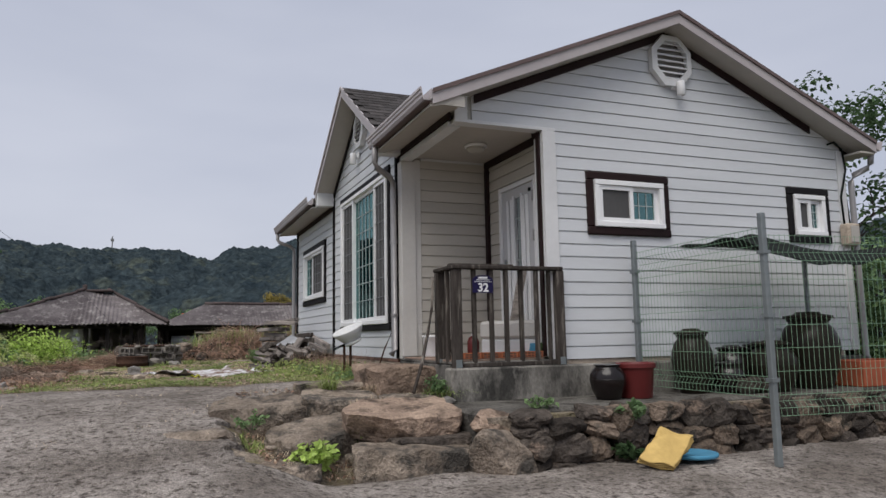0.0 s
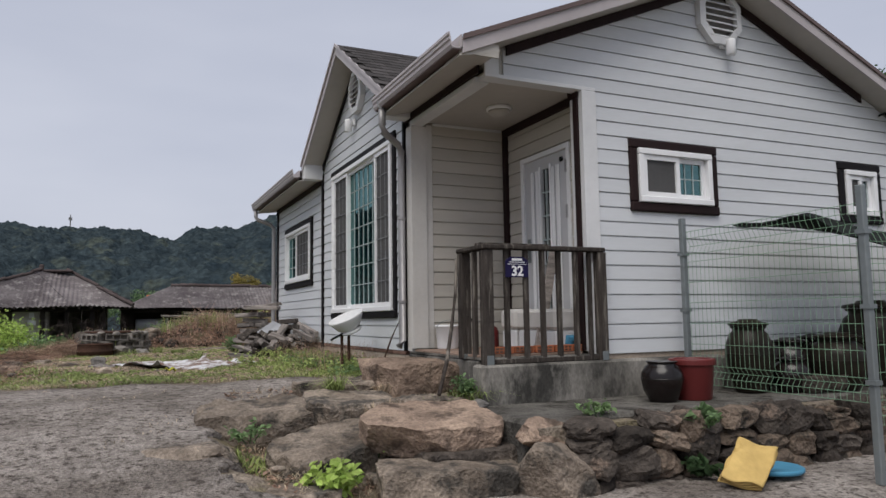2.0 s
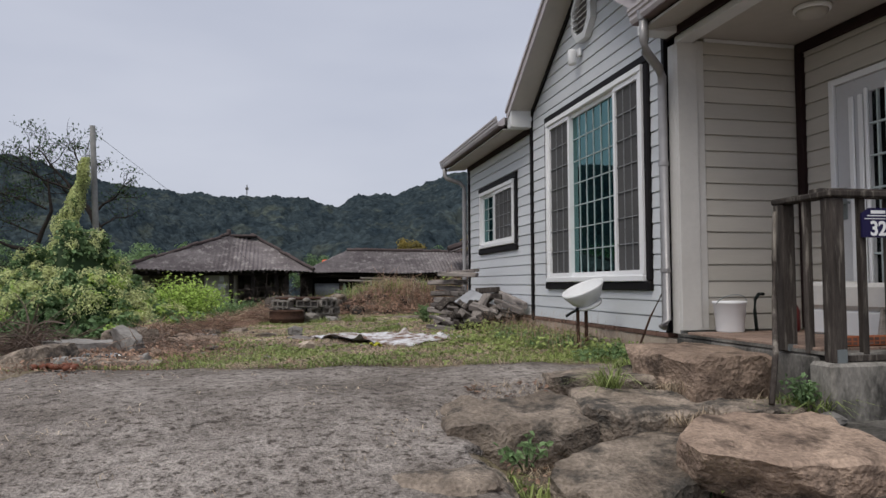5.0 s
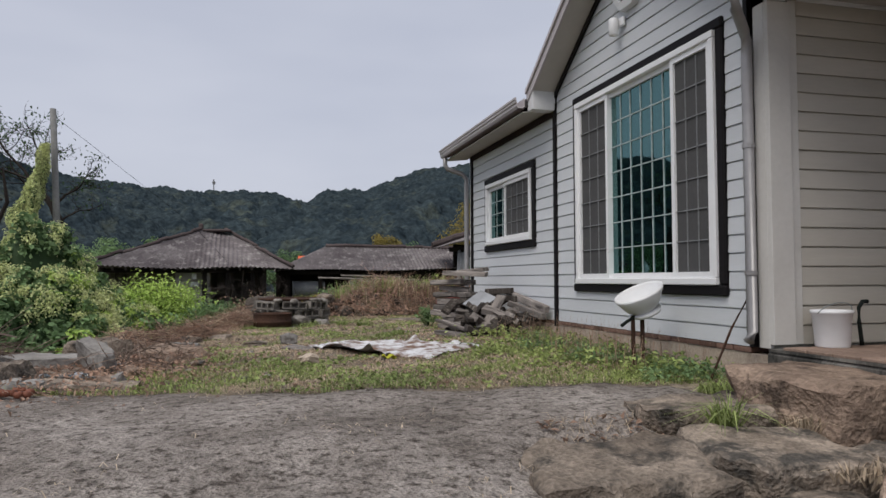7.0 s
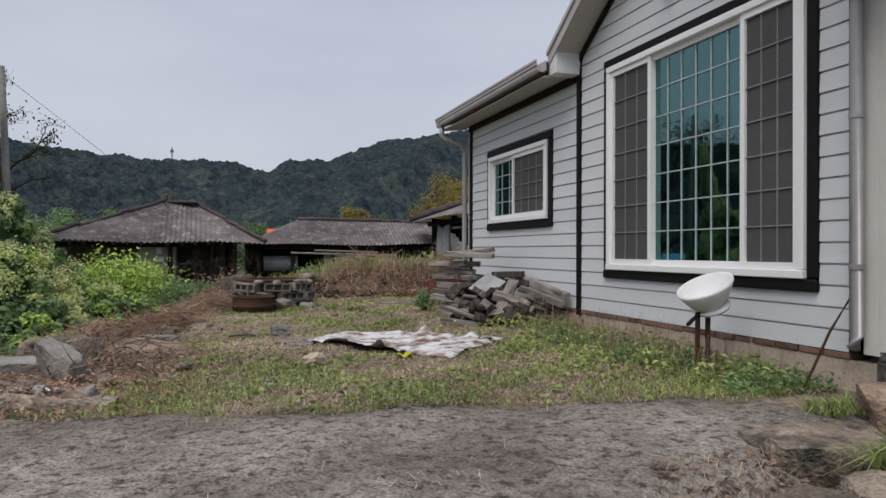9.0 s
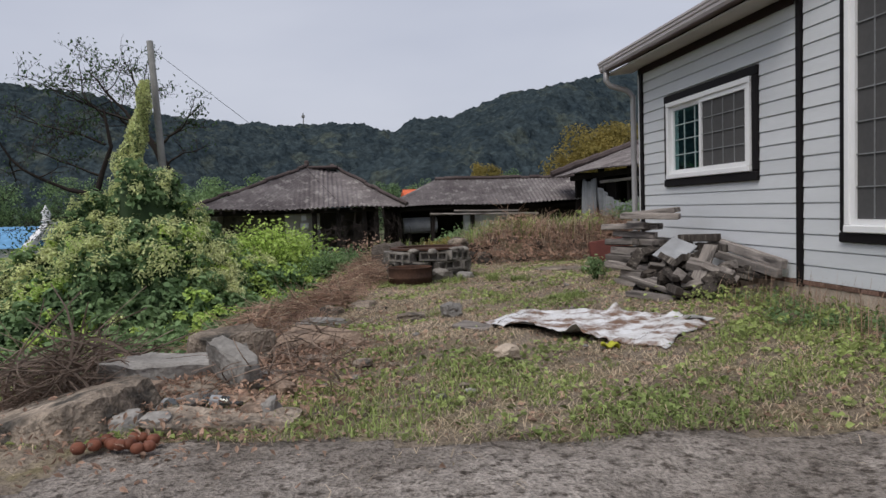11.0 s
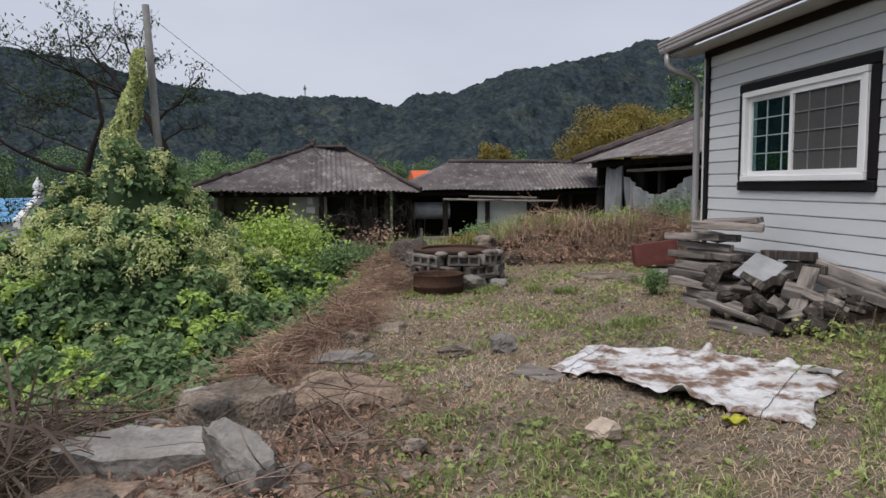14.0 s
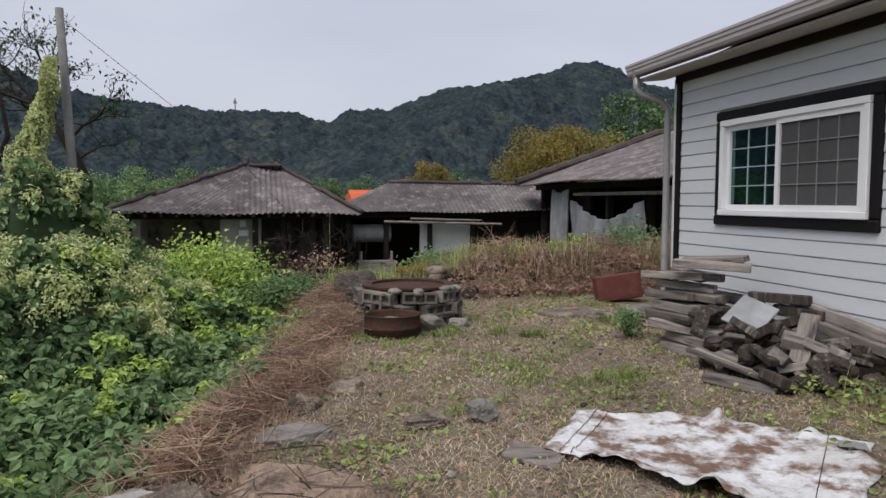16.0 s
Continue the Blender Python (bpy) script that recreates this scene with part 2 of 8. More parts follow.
M["sign"] = mat("navy_sign", (0.018, 0.014, 0.06), (0.015, 0.012, 0.05), rough=0.4, fine=10, bump=0, fine_amt=0.1)
M["ink"] = mat("white_lettering", (0.85, 0.85, 0.85), rough=0.5, bump=0, fine_amt=0.02)
M["zinc"] = mat("galvanised_steel", (0.26, 0.285, 0.29), (0.18, 0.2, 0.205), rough=0.45, metal=0.5, fine=15, bump=0.06, fine_amt=0.15)
M["wire"] = mat("pale_green_wire", (0.24, 0.38, 0.26), (0.18, 0.30, 0.2), rough=0.5, fine=20, bump=0, fine_amt=0.1)
M["fruit"] = mat("withered_fruit", (0.20, 0.075, 0.045), (0.12, 0.05, 0.035), rough=0.5, scale=12, fine=40, bump=0.1, fine_amt=0.25, rand=0.3)
M["net"] = mat("black_shade_net", (0.018, 0.022, 0.02), (0.01, 0.012, 0.011), rough=0.9, fine=60, bump=0.4, fine_amt=0.3)
M["rust"] = mat("rusty_iron", (0.085, 0.045, 0.03), (0.045, 0.028, 0.022), rough=0.85, scale=5, fine=35, bump=0.5, fine_amt=0.4)
M["red_steel"] = mat("faded_red_sheet", (0.17, 0.062, 0.052), (0.11, 0.042, 0.037), rough=0.7, scale=5, fine=30, bump=0.2, fine_amt=0.2)
M["block"] = mat("concrete_block", (0.27, 0.25, 0.225), (0.15, 0.135, 0.12), rough=0.95, scale=6, fine=60, bump=0.7, dist=0.01, fine_amt=0.35, rand=0.25, stain=(0.06, 0.055, 0.045), stain_scale=4, stain_at=0.58)
M["slate_roof"] = mat("grey_corrugated_sheet", (0.20, 0.178, 0.178), (0.08, 0.068, 0.07), rough=0.95, scale=1.2, fine=14, bump=0.4, fine_amt=0.35, stain=(0.28, 0.26, 0.25), stain_scale=4, stain_at=0.58)
M["ridge_tile"] = mat("dark_ridge_tile", (0.11, 0.088, 0.085), (0.055, 0.043, 0.042), rough=0.95, fine=20, bump=0.5, fine_amt=0.4)
M["mud_wall"] = mat("grey_mud_plaster", (0.52, 0.49, 0.445), (0.36, 0.34, 0.31), rough=0.95, scale=1.2, fine=20, bump=0.4, fine_amt=0.2)
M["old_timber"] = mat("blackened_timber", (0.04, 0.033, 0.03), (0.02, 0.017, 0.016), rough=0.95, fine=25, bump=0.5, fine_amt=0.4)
M["orange_roof"] = mat("orange_roof_sheet", (0.62, 0.13, 0.05), (0.5, 0.1, 0.04), rough=0.6, fine=8, bump=0.1)
M["sheet"] = mat("grey_plastic_film", (0.36, 0.37, 0.39), (0.22, 0.225, 0.235), rough=0.4, fine=10, bump=0.3, fine_amt=0.2)
M["pole"] = mat("grey_concrete_pole", (0.20, 0.20, 0.195), (0.15, 0.15, 0.145), rough=0.85, fine=20, bump=0.2)
M["blue_roof"] = mat("blue_roof_sheet", (0.13, 0.30, 0.50), (0.11, 0.26, 0.44), rough=0.5, fine=4, bump=0.1)
M["bark"] = mat("dark_bark", (0.045, 0.037, 0.033), (0.025, 0.02, 0.018), rough=0.95, fine=25, bump=0.7, fine_amt=0.4)
# canopy green shifted to blue-grey: distance haze is painted into the base colour
M["hazy_forest"] = mat("hazy_forest_canopy", (0.046, 0.061, 0.066), (0.020, 0.030, 0.038), rough=0.98, scale=0.10, fine=0.45, bump=1.0, dist=2.0, fine_amt=0.85, stain=(0.066, 0.078, 0.067), stain_scale=0.06, stain_at=0.6, spec=0.0)
M["leaf"] = leaf_mat("green_leaf", (0.25, 0.36, 0.165), (0.13, 0.21, 0.10))
# colour of dark foliage; also paints the shade inside the thicket
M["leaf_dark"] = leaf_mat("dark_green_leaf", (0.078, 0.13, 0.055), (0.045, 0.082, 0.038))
M["leaf_lime"] = leaf_mat("lime_leaf", (0.50, 0.62, 0.17), (0.34, 0.48, 0.13))
M["leaf_cream"] = leaf_mat("pale_flowering_vine", (0.70, 0.72, 0.39), (0.52, 0.57, 0.27))
M["leaf_autumn"] = leaf_mat("ochre_leaf", (0.34, 0.26, 0.075), (0.22, 0.19, 0.06), island=0.2)
M["grass"] = leaf_mat("grass_blade", (0.36, 0.42, 0.15), (0.19, 0.25, 0.09), island=0.6)
M["straw"] = leaf_mat("dry_straw", (0.60, 0.50, 0.37), (0.32, 0.25, 0.18), island=0.65)
M["dead_vine"] = leaf_mat("rusty_dead_vine", (0.50, 0.345, 0.26), (0.25, 0.16, 0.12), island=0.5)
M["twig"] = leaf_mat("grey_dry_twig", (0.32, 0.245, 0.20), (0.16, 0.12, 0.097), island=0.5)


# ---- builders ----
def thing(name, label, category, loc=(0, 0, 0), group="", kind=""):
    ob = new(name)
    ob.location = loc
    ob.empty_display_size = 0.1
    return tagged(ob, label, category, group, kind)


def link_mesh(name, me, material, parent=None, label=""):
    me.materials.append(material)
    ob = new(name, me)
    if parent:
        ob.parent = parent
        if parent.type == "EMPTY":
            ob.matrix_parent_inverse = Matrix.Translation(-parent.location)
    if label:
        ob["label"] = label
    return ob


def part(name, bm, material, parent=None, label="", smooth=False):
    me = bpy.data.meshes.new(name)
    bmesh.ops.recalc_face_normals(bm, faces=bm.faces)
    bm.to_mesh(me)
    bm.free()
    if smooth:
        me.polygons.foreach_set("use_smooth", [True] * len(me.polygons))
    return link_mesh(name, me, material, parent, label)


def raw(name, verts, faces, material, parent=None, label="", smooth=False):
    me = bpy.data.meshes.new(name)
    me.from_pydata(np.asarray(verts).tolist(), [], np.asarray(faces).tolist() if not isinstance(faces, list) else faces)
    me.update()
    if smooth:
        me.polygons.foreach_set("use_smooth", [True] * len(me.polygons))
    return link_mesh(name, me, material, parent, label)


def box(bm, x0, x1, y0, y1, z0, z1, bevel=0.0, m=None):
    r = bmesh.ops.create_cube(bm, size=1.0)
    vs = r["verts"]
    for v in vs:
        v.co = Vector(((x0 + x1) / 2 + v.co.x * (x1 - x0), (y0 + y1) / 2 + v.co.y * (y1 - y0), (z0 + z1) / 2 + v.co.z * (z1 - z0)))
    if bevel:
        es = {e for v in vs for e in v.link_edges}
        r = bmesh.ops.bevel(bm, geom=list(es), offset=bevel, segments=1, affect="EDGES", profile=0.5)
        vs = list({v for f in r["faces"] for v in f.verts} | {v for v in vs if v.is_valid})
    if m:
        bmesh.ops.transform(bm, matrix=m, verts=[v for v in vs if v.is_valid])
    return vs


def boxes(*args, bevel=0.0):
    bm = bmesh.new()
    for a in args:
        box(bm, *a, bevel=bevel)
    return bm


def tube(bm, pts, radii, sides=8):
    """A tapered tube along pts, closed at both ends."""
    rings = []
    pts = [Vector(p) for p in pts]
    for i, p in enumerate(pts):
        d = (pts[min(i + 1, len(pts) - 1)] - pts[max(i - 1, 0)]).normalized()
        a = d.orthogonal().normalized() if abs(d.z) > 0.9 else d.cross(Vector((0, 0, 1))).normalized()
        b = d.cross(a)
        r = radii[i] if isinstance(radii, (list, tuple)) else radii
        rings.append([bm.verts.new(p + r * (math.cos(2 * math.pi * k / sides) * a + math.sin(2 * math.pi * k / sides) * b)) for k in range(sides)])
    for q, s in zip(rings, rings[1:]):
        for k in range(sides):
            bm.faces.new((q[k], q[(k + 1) % sides], s[(k + 1) % sides], s[k]))
    bm.faces.new(rings[0][::-1])
    bm.faces.new(rings[-1])


def lathe(bm, profile, sides=28, at=(0, 0, 0)):
    """A solid turned from (radius, height) pairs."""
    rings = [[bm.verts.new((at[0] + r * math.cos(2 * math.pi * k / sides), at[1] + r * math.sin(2 * math.pi * k / sides), at[2] + z)) for k in range(sides)] for r, z in profile]
    for q, s in zip(rings, rings[1:]):
        for k in range(sides):
            bm.faces.new((q[k], q[(k + 1) % sides], s[(k + 1) % sides], s[k]))
    bm.faces.new(rings[0][::-1])
    bm.faces.new(rings[-1])


def prism(bm, poly, axis, a0, a1):
    """Extrudes a polygon of (u, z) along 'x' (u is y) or 'y' (u is x)."""
    def at(u, z, a):
        return (a, u, z) if axis == "x" else (u, a, z)
    lo = [bm.verts.new(at(u, z, a0)) for u, z in poly]
    hi = [bm.verts.new(at(u, z, a1)) for u, z in poly]
    n = len(poly)
    for i in range(n):
        bm.faces.new((lo[i], lo[(i + 1) % n], hi[(i + 1) % n], hi[i]))
    bm.faces.new(lo[::-1])
    bm.faces.new(hi)


def rock(name, label, centre, size, turn=0.0, tilt=(0, 0), seed=0, material="rock", boxy=0.6, rough_amt=0.12, parent=None, sub=4, category="stone", group="", flat_top=False):
    """A worn stone: a cube-like ball, broken by noise at two scales."""
    bm = bmesh.new()
    bmesh.ops.create_icosphere(bm, subdivisions=sub, radius=1.0)
    off = Vector((seed * 7.31, seed * 3.17, seed * 1.73))
    rk = random.Random(seed)
    cuts = [(Vector((rk.uniform(-1, 1), rk.uniform(-1, 1), rk.uniform(-0.9, 0.9))).normalized(), rk.uniform(0.92, 1.22) if boxy > 0.7 else rk.uniform(0.75, 1.0)) for _ in range(9)]
    pw = 2 + boxy * 7
    for v in bm.verts:
        c = v.co.normalized()
        k = (abs(c.x) ** pw + abs(c.y) ** pw + abs(c.z) ** pw) ** (1 / pw)
        c = c / k
        if flat_top:
            c = c - Vector((0, 0, max(0, c.z - 0.8))) * 0.9
        n = noise.noise(c * 1.3 + off) * rough_amt * 1.6 + noise.noise(c * 3.6 + off) * rough_amt * 0.7 + noise.noise(c * 9 + off) * rough_amt * 0.22
        c = c * (1 + n)
        for pn, pd in cuts:
            over = c.dot(pn) - pd
            if over > 0:
                c = c - pn * over * 0.92
        c = c * (1 + noise.noise(c * 11 + off) * rough_amt * 0.32 + noise.noise(c * 24 + off) * rough_amt * 0.24)
        v.co = Vector((c.x * size[0] / 2, c.y * size[1] / 2, c.z * size[2] / 2))
    bmesh.ops.transform(bm, matrix=pose(*centre, tilt[0], tilt[1], turn), verts=bm.verts)
    ob = part(name, bm, M[material], parent, smooth=sub < 3)
    if parent is None:
        tagged(ob, label, category, group)
    return ob


def slab_stone(name, label, centre, size, turn=0.0, tilt=(0, 0), seed=0, material="rock", category="stone", group="", wear=1.0):
    """A quarried block: broken plan corners, chipped arrises, nearly flat top, rough sides."""
    bm = bmesh.new()
    bmesh.ops.create_cube(bm, size=2.0)
    bmesh.ops.subdivide_edges(bm, edges=bm.edges[:], cuts=17, use_grid_fill=True)
    rk = random.Random(seed)
    off = Vector((seed * 5.3, seed * 2.9, seed * 1.1))
    cuts = []
    for _ in range(6):
        a = rk.uniform(0, 2 * math.pi)
        cuts.append((Vector((math.cos(a), math.sin(a), rk.uniform(-0.25, 0.15))).normalized(), rk.uniform(0.84, 1.15)))
    for v in bm.verts:
        c = v.co.copy()
        rim = max(abs(c.x), abs(c.y))
        if c.z > 0.85 and rim > 0.86:
            c.z -= (rim - 0.86) * (1.0 + 2.2 * noise.noise(c * 2.3 + off)) * wear
        for pn, pd in cuts:
            over = c.dot(pn) - pd
            if over > 0:
                c = c - pn * over * 0.95
        p = Vector((c.x * size[0] / 2, c.y * size[1] / 2, c.z * size[2] / 2))
        out = Vector((c.x, c.y, 0.35 * c.z))
        d = 0.042 * noise.noise(p * 3.4 + off) + 0.016 * noise.noise(p * 10 + off) + 0.007 * noise.noise(p * 27 + off)
        v.co = p + out * d + Vector((0, 0, 0.012 * noise.noise(p * 5 - off) + 0.006 * noise.noise(p * 15 - off)))
    bmesh.ops.transform(bm, matrix=pose(*centre, tilt[0], tilt[1], turn), verts=bm.verts)
    return tagged(part(name, bm, M[material]), label, category, group)


def leaves(name, points, normals, size, material, seed=1, parent=None, spread=0.8, slim=0.55, label="", droop=0.0):
    """Many folded leaves; each has two halves along a midrib."""
    rs = np.random.RandomState(seed)
    n = len(points)
    nn = normals + rs.normal(0, spread, (n, 3))
    nn /= np.linalg.norm(nn, axis=1, keepdims=True) + 1e-9
    t = rs.normal(0, 1, (n, 3))
    t[:, 2] -= droop
    t -= nn * (t * nn).sum(1, keepdims=True)
    t /= np.linalg.norm(t, axis=1, keepdims=True) + 1e-9
    s = np.cross(nn, t)
    L = rs.uniform(size[0], size[1], (n, 1))
    W = L * slim
    base, tip = points - t * L * 0.5, points + t * L * 0.5 - nn * L * 0.12
    l1, l2 = points - t * L * 0.12 + s * W * 0.5 + nn * L * 0.1, points + t * L * 0.2 + s * W * 0.33 + nn * L * 0.06
    r1, r2 = points - t * L * 0.12 - s * W * 0.5 + nn * L * 0.1, points + t * L * 0.2 - s * W * 0.33 + nn * L * 0.06
    V = np.stack([base, l1, l2, tip, r2, r1], 1).reshape(-1, 3)
    i = np.arange(n)[:, None] * 6
    F = np.concatenate([i + np.array([[0, 3, 2, 1]]), i + np.array([[0, 5, 4, 3]])], 0)
    return raw(name, V, F, M[material], parent, label)


def blades(name, roots, height, width, lean, material, seed=1, parent=None, label=""):
    """Grass: each blade is a bent strip of two faces."""
    rs = np.random.RandomState(seed)
    n = len(roots)
    h = rs.uniform(height[0], height[1], (n, 1))
    a = rs.uniform(0, 2 * np.pi, n)
    d = np.stack([np.cos(a), np.sin(a), np.zeros(n)], 1)
    s = np.stack([-np.sin(a), np.cos(a), np.zeros(n)], 1) * rs.uniform(width[0], width[1], (n, 1))
    up = np.array([[0, 0, 1.0]])
    ln = rs.uniform(lean[0], lean[1], (n, 1))
    m1 = roots + up * h * 0.55 + d * h * ln * 0.35
    m2 = roots + up * h * np.maximum(0.15, 1 - ln * 0.45) + d * h * ln
    V = np.stack([roots - s, roots + s, m1 + s * 0.75, m1 - s * 0.75, m2 + s * 0.15, m2 - s * 0.15], 1).reshape(-1, 3)
    i = np.arange(n)[:, None] * 6
    F = np.concatenate([i + np.array([[0, 1, 2, 3]]), i + np.array([[3, 2, 4, 5]])], 0)
    return raw(name, V, F, M[material], parent, label)


# ---- ground ----
XW, YG, XR, YB = 2.63, 6.215, 7.82, 14.51   # house walls: west, south, east, north
XP, YP, ZF, ZC = 3.72, 7.80, 1.25, 3.60    # porch side wall, porch back wall, floor, soffit


def smooth01(v):
    v = np.clip(v, 0, 1)
    return v * v * (3 - 2 * v)


def wave(x, y, f=1.0, p=0.0):
    return (np.sin(x * 1.7 * f + y * 0.9 * f + p) + np.sin(x * -1.1 * f + y * 2.3 * f + 1.3 + p) + np.sin(x * 3.1 * f - y * 2.7 * f + 2.1 * p)) / 3


def bank_x(y):
    """x of the top of the bank that falls to the west."""
    return np.interp(y, [-30, 6.0, 7.5, 8.6, 9.3, 10, 11.2, 12.6, 14.5, 15.6, 17.3, 19, 30], [-9, -6.0, -4.2, -3.2, -2.6, -2.15, -1.85, -1.4, -1.0, -0.85, -0.75, -0.6, -0.5])


def height(x, y):
    x, y = np.asarray(x, float), np.asarray(y, float)
    west = np.interp(y, [-60, 0, 4.3, 5.2, 6.16, 7.2, 8.6, 17, 19.5, 23, 40, 120, 300, 900], [-3, -0.03, 0.56, 0.70, 0.85, 0.97, 1.0, 1.04, 0.75, 0.15, -0.2, -1.0, -2, -2])
    east = np.interp(y, [-60, 0, 4.3, 5.3, 5.7, 6.2, 6.7, 7.4, 8.6, 17, 19.5, 23, 40, 120, 300, 900], [-3, -0.03, 0.46, 0.48, 0.62, 0.80, 0.94, 1.02, 1.02, 1.06, 0.75, 0.15, -0.2, -1.0, -2, -2])
    w = smooth01((x - 0.45) / 0.8)
    z = west * (1 - w) + east * w
    drop = smooth01((bank_x(y) - x) / 1.5)
    z = z - drop * np.clip(z - 0.1, 0, 2) * (y > 2)
    z = z - 0.17 * smooth01((x - 0.45) / 0.35) * smooth01((2.6 - x) / 0.15) * smooth01((y - 5.5) / 0.2) * smooth01((7.15 - y) / 0.3)
    z = z + 0.02 * wave(x, y, 1.0) * smooth01((y - 8) / 1.0) + 0.012 * wave(x, y, 3.3, 0.7)
    return z


def lawn_edge(x):
    """y at which the driveway ends and the grass begins."""
    return 8.42 - 0.19 * x + 0.05 * np.sin(x * 3.0) + 0.03 * np.sin(x * 9.0)


def span(lo, hi, step):
    far = np.array([0.5, 1.2, 2.5, 5, 10, 20, 45, 100, 220, 480, 900])
    return np.concatenate([lo - far[::-1], np.arange(lo, hi + 1e-6, step), hi + far])


def sheet(xs, ys, zf):
    X, Y = np.meshgrid(xs, ys)
    V = np.stack([X, Y, zf(X, Y)], -1).reshape(-1, 3)
    nx, ny = len(xs), len(ys)
    i = (np.arange(ny - 1)[:, None] * nx + np.arange(nx - 1)[None, :]).reshape(-1, 1)
    return V, i + np.array([[0, 1, nx + 1, nx]])


gv, gf = sheet(span(-9, 9, 0.1), span(-1, 22, 0.1), lambda X, Y: height(X, Y) - 0.035 * ((Y < lawn_edge(X) - 0.1) & (X > -4) & (Y > -3)))
ground = raw("ground", gv, gf, M["soil"], smooth=True)
tagged(ground, "bare brown soil with straw and sparse grass", "ground", kind="structure")
ground.data.materials.append(M["far_ground"])
centre_y = gv[gf[:, 0], 1]
centre_x = gv[gf[:, 0], 0]
ground.data.polygons.foreach_set("material_index", ((centre_y > 20) | (np.abs(centre_x) > 9)).astype(np.int32))

dv, df = sheet(np.arange(-6.2, 8.6, 0.06), np.arange(-4, 9.2, 0.06), lambda X, Y: height(X, Y) + 0.012 * wave(X, Y, 1.2, 2))
dx, dy = dv[df].mean(1)[:, 0], dv[df].mean(1)[:, 1]
keep = (dy < np.minimum(lawn_edge(dx), np.where(dx > 1.95, 5.15, 99))) & (dx > bank_x(dy) + 0.9 - 0.5 * (dy < 7) + 0.15 * np.sin(dy * 4)) & ~((dx > 0.55 + 0.08 * np.sin(dy * 9)) & (dy > 5.15) & (dy < 6.85 + 0.1 * np.sin(dx * 7)))
driveway = raw("driveway", dv, df[keep], M["drive"], smooth=True)
driveway.modifiers.new("thickness", "SOLIDIFY").thickness = 0.10
tagged(driveway, "rough grey worn concrete driveway rising to the yard", "driveway", kind="structure")


# ---- hills ----
def hill(name, label, az0, az1, near, far, skyline, seed, lift=0.93, base=-9.0, cols=680, rows=250):
    """A wooded hill: height along each bearing follows its skyline, and the canopy is bumpy."""
    az = np.linspace(az0, az1, cols)
    s = np.linspace(0, 1.25, rows)
    A, S = np.meshgrid(az, s)
    R = near + (far - near) * S
    X, Y = R * np.sin(np.radians(A)), R * np.cos(np.radians(A))
    top = np.interp(A, [a for a, _ in skyline], [e for _, e in skyline]) * lift * far - 3
    rise = np.where(S <= 1, smooth01(S * 0.94) / smooth01(0.94), 1 - (S - 1) * 1.5)
    Z = base + (top - base) * rise
    folds = wave(X, Y, 0.012, seed) * 0.05 + wave(X, Y, 0.03, seed + 2) * 0.025
    Z = Z + folds * far * np.sin(np.clip(S, 0, 1) * np.pi) * 0.7
    V = np.stack([X, Y, Z], -1).reshape(-1, 3)
    k = far / 500
    out = []
    for v in V:
        q = Vector(v) / (4.0 * k)
        d = noise.voronoi(Vector((q.x, q.y, 0)), distance_metric="DISTANCE")[0][0]
        out.append((1 - d) * 4.0 * k + noise.noise(q * 0.35) * 3.0 * k)
    V[:, 2] += np.array(out)
    nx = cols
    i = (np.arange(rows - 1)[:, None] * nx + np.arange(nx - 1)[None, :]).reshape(-1, 1)
    ob = raw(name, V, i + np.array([[0, 1, nx + 1, nx]]), M["hazy_forest"], smooth=True)
    return tagged(ob, label, "hill", kind="structure")


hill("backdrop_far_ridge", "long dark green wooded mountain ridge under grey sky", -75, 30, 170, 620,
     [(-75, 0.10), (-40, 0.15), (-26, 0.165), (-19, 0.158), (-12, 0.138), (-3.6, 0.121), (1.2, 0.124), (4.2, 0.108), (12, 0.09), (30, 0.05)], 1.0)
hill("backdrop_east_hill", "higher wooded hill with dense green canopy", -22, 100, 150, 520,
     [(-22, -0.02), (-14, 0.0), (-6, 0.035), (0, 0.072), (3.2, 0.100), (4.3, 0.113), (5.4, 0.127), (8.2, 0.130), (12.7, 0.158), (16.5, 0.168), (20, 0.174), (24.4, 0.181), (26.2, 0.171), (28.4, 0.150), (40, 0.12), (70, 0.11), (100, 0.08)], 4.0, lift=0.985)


# ---- house shell ----
def wpt(wall, u, d, z):
    """A point of a wall: along it, out of it, up. ('x', X) faces west, ('y', Y) faces south."""
    return (wall[1] - d, u, z) if wall[0] == "x" else (u, wall[1] - d, z)


def wbox(bm, wall, u0, u1, d0, d1, z0, z1, bevel=0.0):
    a, b = wpt(wall, u0, d0, z0), wpt(wall, u1, d1, z1)
    return box(bm, min(a[0], b[0]), max(a[0], b[0]), min(a[1], b[1]), max(a[1], b[1]), z0, z1, bevel)


WEST, SOUTH, PSIDE, PBACK = ("x", XW), ("y", YG), ("x", XP), ("y", YP)


